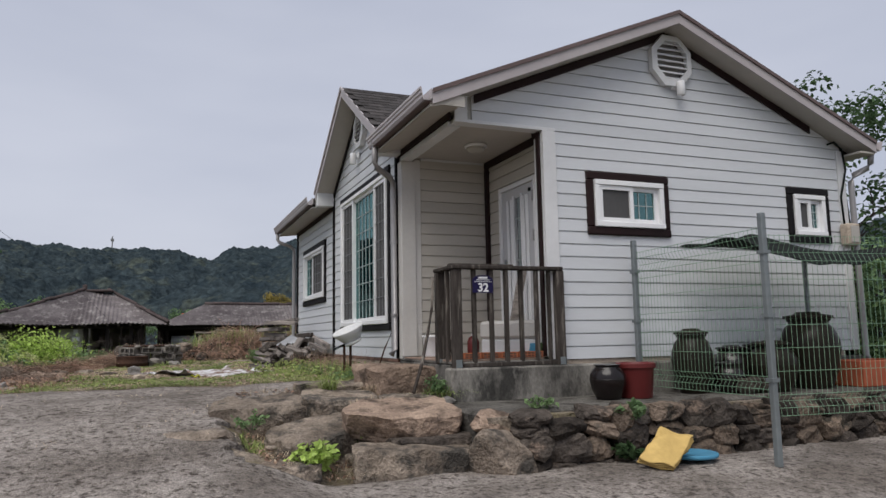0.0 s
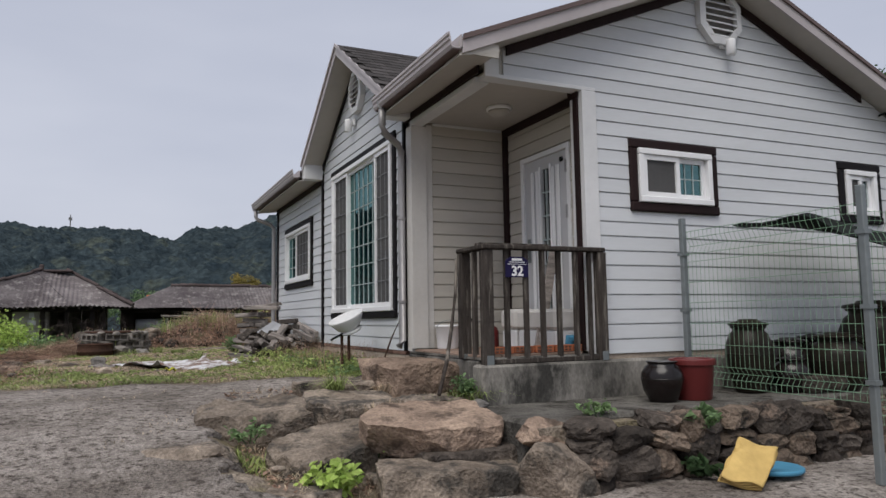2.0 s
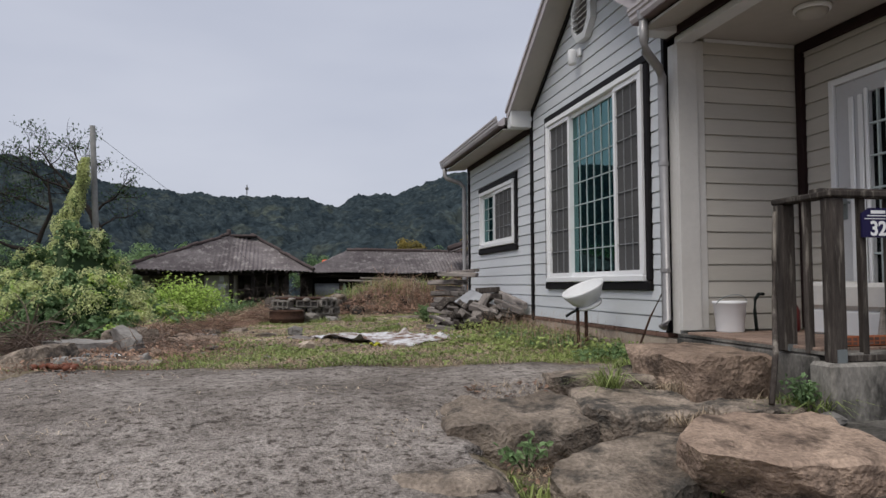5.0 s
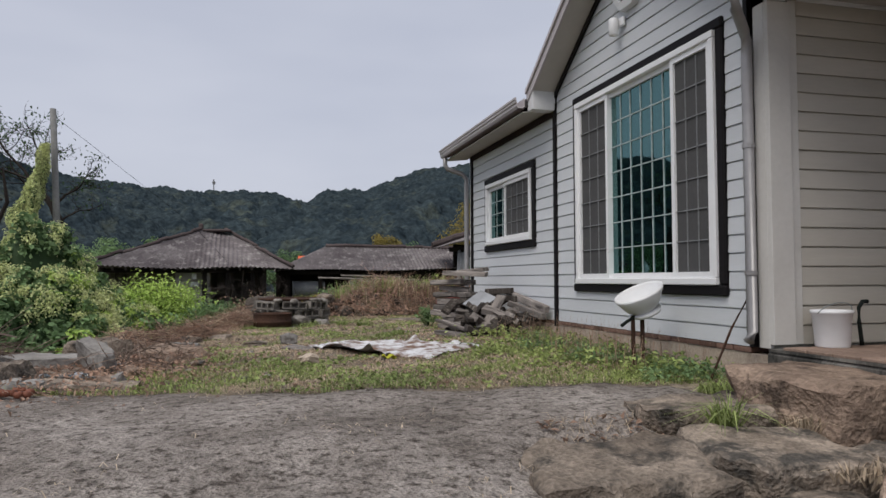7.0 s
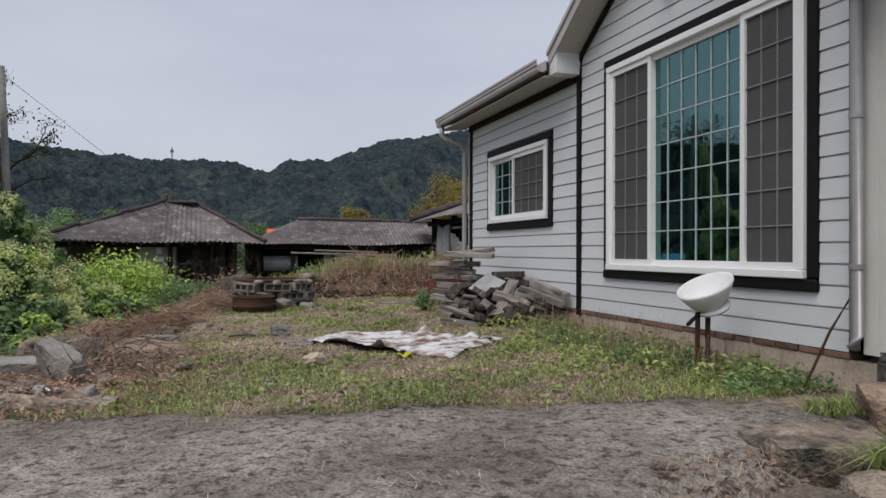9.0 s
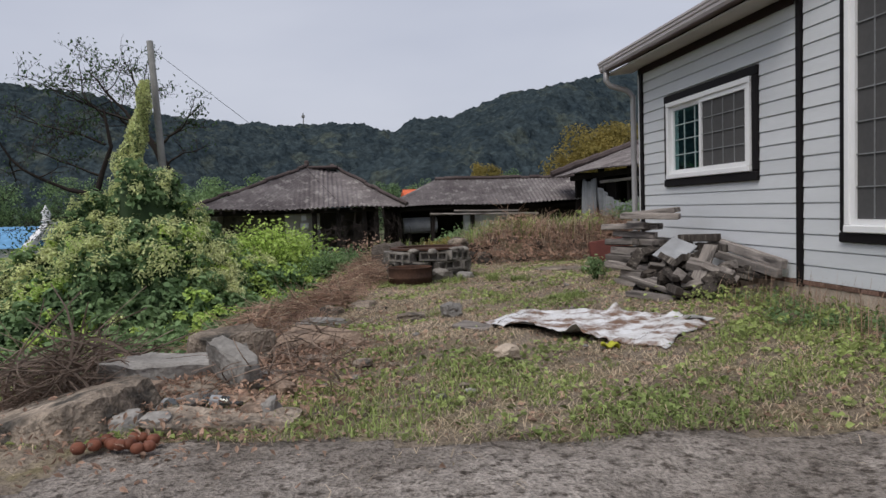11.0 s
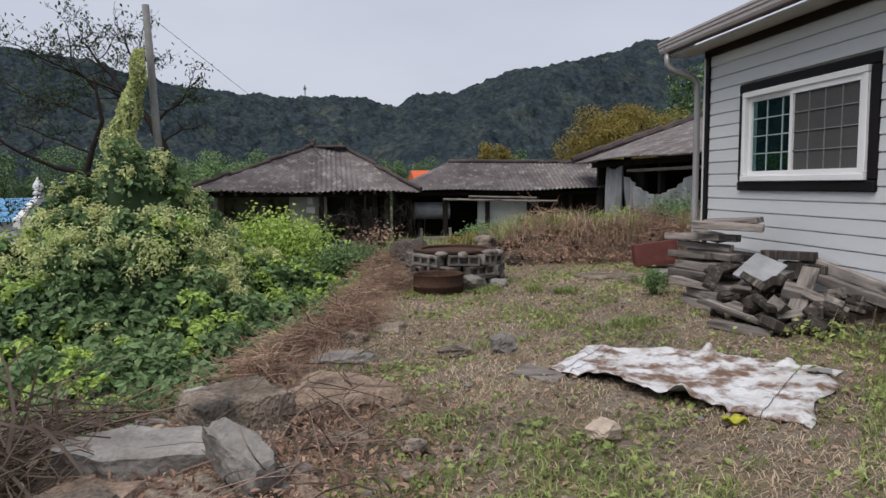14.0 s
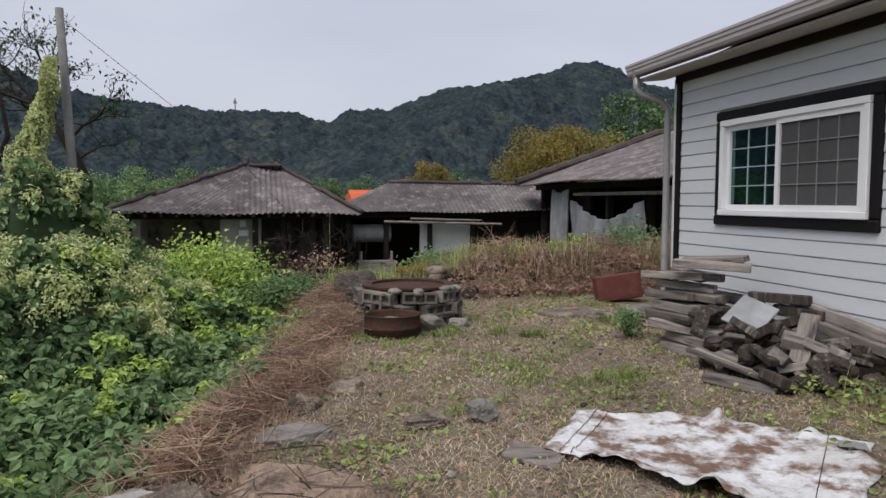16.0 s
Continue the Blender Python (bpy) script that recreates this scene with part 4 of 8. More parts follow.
# ---- windows and door ----
def window(name, label, wall, w, cells, trim_mat, lip=0.10, cuts=True):
    """A sliding window: dark surround, white frame, sashes with panes and a thin grid. cells: (u0, u1, kind, columns, rows) in shares of the opening."""
    u0, u1, z0, z1 = w
    win = thing(name, label, "window", wpt(wall, (u0 + u1) / 2, 0, z0), kind="structure")
    t = lip
    for a in ((u0, u1, 0.0, 0.05, z1 - t, z1), (u0, u1, 0.0, 0.055, z0, z0 + t), (u0, u0 + t, 0.0, 0.048, z0 + t + 0.001, z1 - t - 0.001), (u1 - t, u1, 0.0, 0.048, z0 + t + 0.001, z1 - t - 0.001)):
        bm = bmesh.new()
        wbox(bm, wall, *a, bevel=0.012)
        part("surround", bm, M[trim_mat], win, "dark painted surround board")
    a0, a1, b0, b1 = u0 + t, u1 - t, z0 + t, z1 - t
    f = 0.055
    for a in ((a0, a1, -0.06, 0.07, b1 - f, b1), (a0, a1, -0.06, 0.075, b0, b0 + f), (a0, a0 + f, -0.06, 0.068, b0 + f + 0.001, b1 - f - 0.001), (a1 - f, a1, -0.06, 0.068, b0 + f + 0.001, b1 - f - 0.001)):
        bm = bmesh.new()
        wbox(bm, wall, *a, bevel=0.006)
        part("window_frame", bm, M["pvc"], win)
    a0, a1, b0, b1 = a0 + f, a1 - f, b0 + f, b1 - f
    wd, ht = a1 - a0, b1 - b0
    for c0, c1, kind, cols, rows in cells:
        s0, s1 = a0 + wd * c0, a0 + wd * c1
        front = 0.03 if kind == "screen" else 0.0
        e = 0.045
        bm = bmesh.new()
        for a in ((s0, s1, front - 0.02, front + 0.02, b1 - e, b1 - 0.001), (s0, s1, front - 0.02, front + 0.02, b0 + 0.001, b0 + e), (s0, s0 + e, front - 0.019, front + 0.019, b0 + e, b1 - e), (s1 - e, s1, front - 0.019, front + 0.019, b0 + e, b1 - e)):
            wbox(bm, wall, *a)
        sash = part("sash", bm, M["pvc"], win)
        bm = bmesh.new()
        wbox(bm, wall, s0 + e + 0.001, s1 - e - 0.001, front - 0.006, front - 0.001, b0 + e + 0.001, b1 - e - 0.001)
        pane = part("pane", bm, M["screen" if kind == "screen" else "glass_teal"], sash, "grey insect screen over glass" if kind == "screen" else "teal tinted glass")
        pane.visible_shadow = kind == "screen"
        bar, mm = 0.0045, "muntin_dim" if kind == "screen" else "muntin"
        for k in range(1, cols):
            u = s0 + e + (s1 - s0 - 2 * e) * k / cols
            bm = bmesh.new()
            wbox(bm, wall, u - bar, u + bar, front, front + 0.008, b0 + e + 0.001, b1 - e - 0.001)
            part("muntin", bm, M[mm], sash)
        for k in range(1, rows):
            z = b0 + e + (ht - 2 * e) * k / rows
            bm = bmesh.new()
            wbox(bm, wall, s0 + e + 0.001, s1 - e - 0.001, front + 0.001, front + 0.0095, z - bar, z + bar)
            part("muntin", bm, M[mm], sash)
    return win


window("window_1", "large white sliding window with teal glass and dark surround", WEST, BW, [(0.0, 0.235, "screen", 3, 7), (0.215, 0.735, "glass", 6, 7), (0.715, 1.0, "screen", 3, 7)], "black_trim", lip=0.08)
window("window_2", "white sliding window with black surround and screen", WEST, W3, [(0.0, 0.57, "screen", 4, 4), (0.5, 1.0, "glass", 3, 4)], "black_trim", lip=0.09)
window("window_3", "small white sliding window with dark brown surround", SOUTH, W1, [(0.0, 0.56, "screen", 1, 1), (0.5, 1.0, "glass", 3, 2)], "dark_trim", lip=0.085)
window("window_4", "narrow white sliding window with black surround", SOUTH, W2, [(0.0, 0.55, "screen", 1, 1), (0.5, 1.0, "glass", 2, 3)], "black_trim", lip=0.085)

door = thing("door_1", "white metal entrance door with narrow glazed panel, closed", "door", (XP, 7.0, ZF), kind="structure")
u0, u1, z0, z1 = DOOR
for a in ((u0 - 0.05, u0 - 0.001, -0.05, 0.035, z0, z1 + 0.05), (u1 + 0.001, u1 + 0.05, -0.05, 0.035, z0, z1 + 0.05), (u0, u1, -0.05, 0.033, z1 + 0.001, z1 + 0.05)):
    bm = bmesh.new()
    wbox(bm, PSIDE, *a, bevel=0.004)
    part("door_frame", bm, M["pvc"], door)
bm = bmesh.new()
ga, gb = 6.907, 7.065
core(bm, ("x", XP - 0.01), u0 + 0.004, u1 - 0.004, z0 + 0.004, z1 - 0.004, [(ga, gb, 1.62, 3.03)], thick=0.04)
leaf = part("door_leaf", bm, M["door_paint"], door)
bm = bmesh.new()
wbox(bm, PSIDE, ga + 0.001, gb - 0.001, -0.02, -0.014, 1.621, 3.029)
part("pane", bm, M["glass_grey"], leaf, "dark glass panel")
for a in ((6.74, 6.80), (6.83, 6.875), (7.115, 7.16), (7.20, 7.25)):
    bm = bmesh.new()
    wbox(bm, PSIDE, a[0], a[1], 0.011, 0.03, 1.62, 3.03, bevel=0.008)
    part("moulding", bm, M["pvc"], leaf)
for a in ((ga - 0.03, ga, 1.59, 3.06), (gb, gb + 0.03, 1.59, 3.06)):
    bm = bmesh.new()
    wbox(bm, PSIDE, a[0], a[1], 0.011, 0.034, a[2], a[3], bevel=0.006)
    part("moulding", bm, M["pvc"], leaf)
for k in range(1, 6):
    z = 1.62 + 1.41 * k / 6
    bm = bmesh.new()
    wbox(bm, PSIDE, ga + 0.001, gb - 0.001, -0.012, 0.012, z - 0.007, z + 0.007)
    part("muntin", bm, M["muntin"], leaf)
bm = bmesh.new()
wbox(bm, PSIDE, 6.99, 7.002, -0.012, 0.011, 1.622, 3.028)
part("muntin", bm, M["muntin"], leaf)
bm = bmesh.new()
wbox(bm, PSIDE, 7.295, 7.35, 0.011, 0.02, 2.12, 2.36, bevel=0.004)
tube(bm, [(XP - 0.02, 7.325, 2.24), (XP - 0.075, 7.325, 2.24)], 0.012, 10)
tube(bm, [(XP - 0.075, 7.325, 2.24), (XP - 0.075, 7.21, 2.235)], 0.011, 10)
part("door_handle", bm, M["zinc"], door, "brushed metal lever handle")
bm = bmesh.new()
wbox(bm, PSIDE, 6.685, 6.725, 0.011, 0.03, 3.045, 3.085, bevel=0.004)
part("door_viewer", bm, M["net"], door, "small black door sensor")
for z in (1.55, 2.55, 2.98):
    bm = bmesh.new()
    tube(bm, [(XP - 0.04, 6.605, z - 0.06), (XP - 0.04, 6.605, z + 0.06)], 0.011, 8)
    part("hinge", bm, M["pipe"], door, "grey steel hinge")


# ---- plinth, porch slab, ledge, retaining wall ----
plinth = part("plinth", boxes((XW - 0.01, XW + 0.2, YP, YB, 0.6, ZF - 0.044), (XR - 0.2, XR + 0.01, YG, YB, 0.3, ZF - 0.005), (XP, XR, YG + 0.0, YG + 0.2, 0.3, ZF - 0.005), (XW, XR, YB - 0.2, YB + 0.01, 0.3, ZF - 0.005), bevel=0.008), M["plinth"])
tagged(plinth, "stained beige rendered plinth under the siding", "plinth", kind="structure")
slab = part("porch_slab", boxes((2.56, 3.78, 6.281, YP - 0.001, 0.6, ZF - 0.012), (2.50, 5.0, 6.09, 6.28, 0.6, 1.205), (5.001, XR, 6.12, YG - 0.002, 0.6, 1.19), bevel=0.018), M["concrete"])
tagged(slab, "weathered grey concrete porch slab with black stains", "slab", kind="structure")
ledge = part("ledge", boxes((2.36, 9.0, 5.24, 6.089, 0.3, 0.9), bevel=0.03), M["ledge_concrete"])
tagged(ledge, "cracked grey concrete ledge on top of the rubble wall", "ledge", kind="structure")
porch_floor = thing("porch_floor", "terracotta tiles on the porch floor", "floor", (3.1, 7, ZF), kind="structure")
part("mortar_bed", boxes((2.56, XP - 0.06, 6.14, YP - 0.03, ZF - 0.01, ZF + 0.008)), M["concrete"], porch_floor)
tile_bm = boxes((-0.096, 0.096, -0.096, 0.096, 0, 0.02), bevel=0.004)
tile_me = bpy.data.meshes.new("tile")
tile_bm.to_mesh(tile_me)
tile_bm.free()
for i in range(5):
    for j in range(7):
        y = 6.36 + j * 0.2
        if y > 7.65:
            continue
        ob = link_mesh("tile", tile_me if tile_me.materials else tile_me, M["tile"], porch_floor) if not tile_me.materials else new("tile", tile_me)
        ob.parent = porch_floor
        ob.matrix_parent_inverse = Matrix.Translation(-porch_floor.location)
        ob.location = (2.67 + i * 0.2, y, ZF + 0.006)


def edge_brick(x, y, z, turn=0.0, seed=0):
    """A solid orange brick; dark patches on its face paint the shade of holes."""
    b = thing("hollow_brick", "orange hollow clay brick lying on the porch edge", "brick", (0, 0, 0), group="bricks on the porch edge")
    bm = bmesh.new()
    box(bm, -0.09, 0.09, -0.028, 0.028, 0, 0.057, bevel=0.004)
    part("brick_body", bm, M["brick"], b)
    for r in range(2):
        for c in range(4):
            bm = bmesh.new()
            box(bm, -0.076 + c * 0.038, -0.048 + c * 0.038, -0.0295, -0.027, 0.008 + r * 0.024, 0.024 + r * 0.024)
            part("hollow", bm, M["brick_dark"], b)
    b.matrix_basis = pose(x, y, z, 0, 0, turn)
    return b


for k in range(5):
    edge_brick(2.80 + k * 0.198, 6.31 + random.uniform(-0.008, 0.008), ZF + 0.03, random.uniform(-3, 3))

# brick course on the plinth under the west wall
course = thing("brick_course", "narrow red-brown brick course on top of the plinth", "brick course", (XW, 11, ZF - 0.07), kind="structure")
cb = boxes((-0.02, 0.14, -0.092, 0.092, 0.0, 0.036), bevel=0.004)
cme = bpy.data.meshes.new("brick")
cb.to_mesh(cme)
cb.free()
cme.materials.append(M["brick_dark"])
y = 8.1
while y < YB - 0.1:
    ob = new("brick", cme)
    ob.parent = course
    ob.matrix_parent_inverse = Matrix.Translation(-course.location)
    ob.location = (XW + random.uniform(-0.004, 0.004), y, ZF - 0.042)
    y += 0.195

# rubble retaining wall
rng = random.Random(5)
retaining = thing("retaining_wall", "rubble stone retaining wall of dark fieldstones", "retaining wall", (5, 5.1, 0.4), kind="structure")
part("earth_core", boxes((2.4, 9.0, 5.12, 5.239, 0.2, 0.86)), M["soil"], retaining)
x = 2.72
while x < 8.8:
    w = rng.uniform(0.14, 0.36)
    z = 0.36
    while z < 0.82:
        h = rng.uniform(0.09, 0.22)
        if z + h > 0.9:
            h = 0.9 - z
        rock("stone", "", (x + rng.uniform(-0.03, 0.03), 5.08 - 0.06 * (0.9 - z) + rng.uniform(-0.03, 0.02), z + h / 2), (w * 1.1, 0.26, h * 1.15), rng.uniform(-8, 8), (rng.uniform(-8, 8), rng.uniform(-14, 14)), rng.randint(1, 999), rng.choice(["rock_dark", "rock_dark", "rock_dark", "rock_dark", "rock_wall", "rock_wall"]), 0.8, 0.2, retaining, 3)
        z += h * 0.98
    x += w * 0.98

# ---- step stones ----
def step_stone(lb, x, y, top, sx, sy, turn, tilt, seed, mt, depth=0.5, rough_amt=0.07, boxy=0.9):
    """A flat-topped stone sunk in the slope, given by its top."""
    return slab_stone("step_stone", lb, (x, y, top - depth * 0.5), (sx, sy, depth), turn, tilt, seed, mt, group="stones of the steps", wear=1.6 if boxy < 0.8 else 1.0)


step_stone("dark boulder half sunk beside the driveway", 0.86, 6.60, 0.96, 0.80, 0.54, -8, (7, -2), 11, "rock", 0.6, 0.09)
step_stone("grey-brown block of a rough stone step", 1.58, 6.56, 0.99, 0.78, 0.56, -6, (6, 2), 12, "rock", 0.5)
step_stone("flat upper step stone by the grass", 1.72, 7.16, 1.06, 0.92, 0.5, -6, (0, 0), 13, "rock", 0.45)
step_stone("large flat rusty-red stone below the porch", 2.28, 7.0, 1.215, 0.76, 0.84, 14, (2, 2), 14, "rock_red", 0.5, 0.09)
step_stone("small flat stone beside the porch slab", 2.20, 6.30, 0.97, 0.56, 0.36, 5, (0, 0), 15, "rock", 0.45)
step_stone("long tilted slab of the lower step", 1.30, 6.00, 0.80, 0.92, 0.60, 24, (8, -7), 16, "rock", 0.45)
step_stone("big orange-brown slab at the front of the steps", 1.87, 5.76, 0.935, 0.94, 0.70, -3, (8, 1), 17, "rock_red", 0.24, 0.08)
step_stone("dark wedge stone under the orange slab", 2.1, 5.55, 0.72, 0.8, 0.42, 4, (0, 0), 25, "rock_dark", 0.4)
step_stone("long dark block at the foot of the steps", 1.86, 5.30, 0.67, 1.0, 0.42, -6, (0, 3), 18, "rock", 0.5)
rock("boulder", "rounded granite boulder at the foot of the wall", (2.46, 5.10, 0.55), (0.52, 0.42, 0.46), 0, (0, 8), 19, "rock", 0.5, 0.10, sub=4)
step_stone("low sunken stone at the edge of the driveway", 0.82, 5.32, 0.62, 0.62, 0.3, -10, (0, 3), 20, "rock", 0.4)
rock("step_stone", "round stone set under the ledge", (2.50, 5.26, 0.80), (0.34, 0.3, 0.2), 0, (0, 12), 21, "rock_red", 0.5, 0.1, group="stones of the steps")
rock("pebble", "white stone lying by the slab corner", (2.42, 6.02, 0.93), (0.16, 0.12, 0.07), 20, (0, 0), 22, "rock_grey", 0.6, 0.1)
for k in range(46):
    x, y = rng.uniform(0.75, 2.5), rng.uniform(5.25, 7.1)
    rock("pebble", "small broken stone among the steps", (x, y, float(height(x, y)) + 0.05), (rng.uniform(0.04, 0.12), rng.uniform(0.04, 0.10), rng.uniform(0.03, 0.06)), rng.uniform(0, 180), (0, 0), 30 + k, "rock", 0.85, 0.16, sub=2, group="rubble of the steps")
rock("stone", "flat stones set in the drive edge", (0.35, 5.9, 0.76), (0.6, 0.5, 0.12), 30, (0, 0), 23, "rock", 0.7, 0.1)

# ---- porch rail ----
rail = thing("porch_railing", "dark weathered timber porch railing with square balusters", "railing", (3.1, 6.19, ZF))
for x, y in ((2.588, 6.165), (2.575, 6.545), (3.685, 6.15)):
    post = part("post", boxes((x - 0.043, x + 0.043, y - 0.043, y + 0.043, 1.203 if y < 6.3 else ZF - 0.012, 2.122), bevel=0.006), M["wood"], rail)
    part("post_bracket", boxes((x - 0.03, x + 0.03, y - 0.050, y - 0.0435, 1.206 if y < 6.3 else ZF - 0.011, ZF + 0.03)), M["zinc"], post, "galvanised post foot")
part("post", boxes((3.555, 3.59, 6.13, 6.17, 1.204, 2.12), bevel=0.006), M["wood"], rail)
part("handrail", boxes((2.525, 3.72, 6.10, 6.20, 2.124, 2.162), bevel=0.008), M["wood"], rail)
part("handrail", boxes((2.525, 2.63, 6.201, 6.60, 2.124, 2.160), bevel=0.008), M["wood"], rail)
part("rail_plank", boxes((2.56, 3.22, 6.205, 6.31, 2.161, 2.186), bevel=0.004), M["wood"], rail)
part("bottom_rail", boxes((2.635, 3.64, 6.135, 6.175, 1.209, 1.246), bevel=0.004), M["wood"], rail)
for x in (2.765, 2.945, 3.104, 3.265, 3.434):
    part("baluster", boxes((x - 0.021, x + 0.021, 6.137, 6.173, 1.247, 2.123), bevel=0.004), M["wood"], rail)
part("baluster", boxes((2.555, 2.595, 6.33, 6.37, ZF - 0.012, 2.123), bevel=0.004), M["wood"], rail)
stick = bmesh.new()
tube(stick, [(2.14, 6.12, 1.0), (2.27, 6.25, 1.25), (2.40, 6.42, 1.55), (2.48, 6.52, 1.78), (2.50, 6.53, 2.08)], [0.016, 0.017, 0.015, 0.014, 0.011], 8)
tagged(part("stick", stick, M["wood"], smooth=True), "crooked brown stick leaning on the railing", "stick")
lean = bmesh.new()
box(lean, -0.045, 0.045, -0.012, 0.012, 0, 0.95, bevel=0.004, m=pose(3.34, 6.62, ZF + 0.03, -6, 16, 0))
tagged(part("leaning_plank", lean, M["plank"]), "grey plank leaning inside the porch railing", "plank")

sign = thing("house_number_sign", "navy house number plate with white numerals on the railing", "sign", (2.9, 6.13, 1.98))
bm = bmesh.new()
prism(bm, [(2.742, 1.90), (2.952, 1.90), (2.952, 2.035), (2.90, 2.066), (2.795, 2.066), (2.742, 2.035)], "y", 6.118, 6.130)
part("plate", bm, M["sign"], sign)
part("divider", boxes((2.757, 2.937, 6.1155, 6.1175, 2.003, 2.007)), M["ink"], sign)
for k, (a, b, z) in enumerate(((2.80, 2.895, 2.034), (2.775, 2.92, 2.019))):
    part("caption", boxes((a, b, 6.1155, 6.1175, z, z + (0.018 if k == 0 else 0.006))), M["ink"], sign)
txt = bpy.data.curves.new("numerals", "FONT")
txt.body, txt.size, txt.extrude, txt.align_x = "32", 0.112, 0.001, "CENTER"
txt.offset = 0.003
number = new("numerals", txt)
txt.materials.append(M["ink"])
number.parent = sign
number.matrix_parent_inverse = Matrix.Translation(-sign.location)
number.matrix_basis = pose(2.848, 6.1165, 1.913, 90, 0, 0)

# ---- porch things ----
lamp = thing("porch_lamp", "round frosted ceiling lamp on the porch, unlit", "ceiling lamp", (3.22, 7.02, ZC))
bm = bmesh.new()
lathe(bm, [(0.115, -0.001), (0.125, -0.008), (0.125, -0.03), (0.118, -0.036)], 28, (3.22, 7.02, ZC))
part("rim", bm, M["pvc"], lamp, smooth=True)
bm = bmesh.new()
lathe(bm, [(0.108, -0.037), (0.10, -0.06), (0.075, -0.08), (0.035, -0.092), (0.005, -0.095)], 28, (3.22, 7.02, ZC))
part("shade", bm, M["soffit"], lamp, "cloudy ribbed glass shade", smooth=True)

for ya, yb, top in ((7.03, 7.32, 1.655), (6.35, 7.015, 1.645)):
    crate = thing("foam_box", "off-white foam box with lid standing by the door", "box", (3.4, (ya + yb) / 2, ZF + 0.026), group="foam boxes on the porch")
    part("box_body", boxes((3.36, 3.56, ya + 0.015, yb - 0.015, ZF + 0.026, 1.455), bevel=0.014), M["white"], crate)
    part("lid", boxes((3.345, 3.575, ya, yb, 1.458, top), bevel=0.03), M["beige_trim"], crate)
bucket = thing("white_bucket", "white plastic bucket with wire handle", "bucket", (2.90, 7.60, ZF + 0.026))
bm = bmesh.new()
lathe(bm, [(0.098, 0), (0.102, 0.01), (0.118, 0.21), (0.126, 0.215), (0.126, 0.235), (0.118, 0.235), (0.1, 0.03), (0.001, 0.02)], 28, (2.90, 7.60, ZF + 0.026))
part("pail", bm, M["pvc"], bucket, smooth=True)
bm = bmesh.new()
tube(bm, [(2.90 + 0.125 * math.cos(a), 7.60 - 0.06 * math.sin(a) - 0.02, ZF + 0.24 + 0.07 * math.sin(a)) for a in np.linspace(0, math.pi, 12)], 0.003, 6)
part("handle", bm, M["zinc"], bucket)
jug = thing("detergent_jug", "pink and white plastic jug on the porch floor", "jug", (3.35, 7.5, ZF + 0.026))
bm = bmesh.new()
lathe(bm, [(0.06, 0), (0.068, 0.02), (0.068, 0.16), (0.05, 0.2), (0.02, 0.22)], 16, (3.35, 7.5, ZF + 0.026))
part("jug_body", bm, M["tub"], jug, smooth=True)
bm = bmesh.new()
lathe(bm, [(0.022, 0.22), (0.022, 0.25), (0.015, 0.252)], 12, (3.35, 7.5, ZF + 0.026))
part("cap", bm, M["pvc"], jug)
bm = bmesh.new()
tube(bm, [(3.13, 7.60, ZF + 0.03), (3.13, 7.62, ZF + 0.18), (3.15, 7.64, ZF + 0.27), (3.19, 7.65, ZF + 0.31), (3.24, 7.66, ZF + 0.31)], 0.013, 8)
tagged(part("hose", bm, M["net"], smooth=True), "black rubber hose curving up the porch wall", "hose")
for k, (x, y, mt, lb) in enumerate(((3.50, 6.40, "blue", "crumpled blue plastic bag beside the railing"), (3.60, 6.36, "leaf_dark", "crumpled dark green plastic bag"), (3.58, 6.45, "white", "crumpled white plastic bag"))):
    rock("plastic_bag", lb, (x, y, ZF + 0.10), (0.13, 0.12, 0.16), k * 40, (0, 0), 60 + k, mt, 0.3, 0.25, sub=3, category="bag")


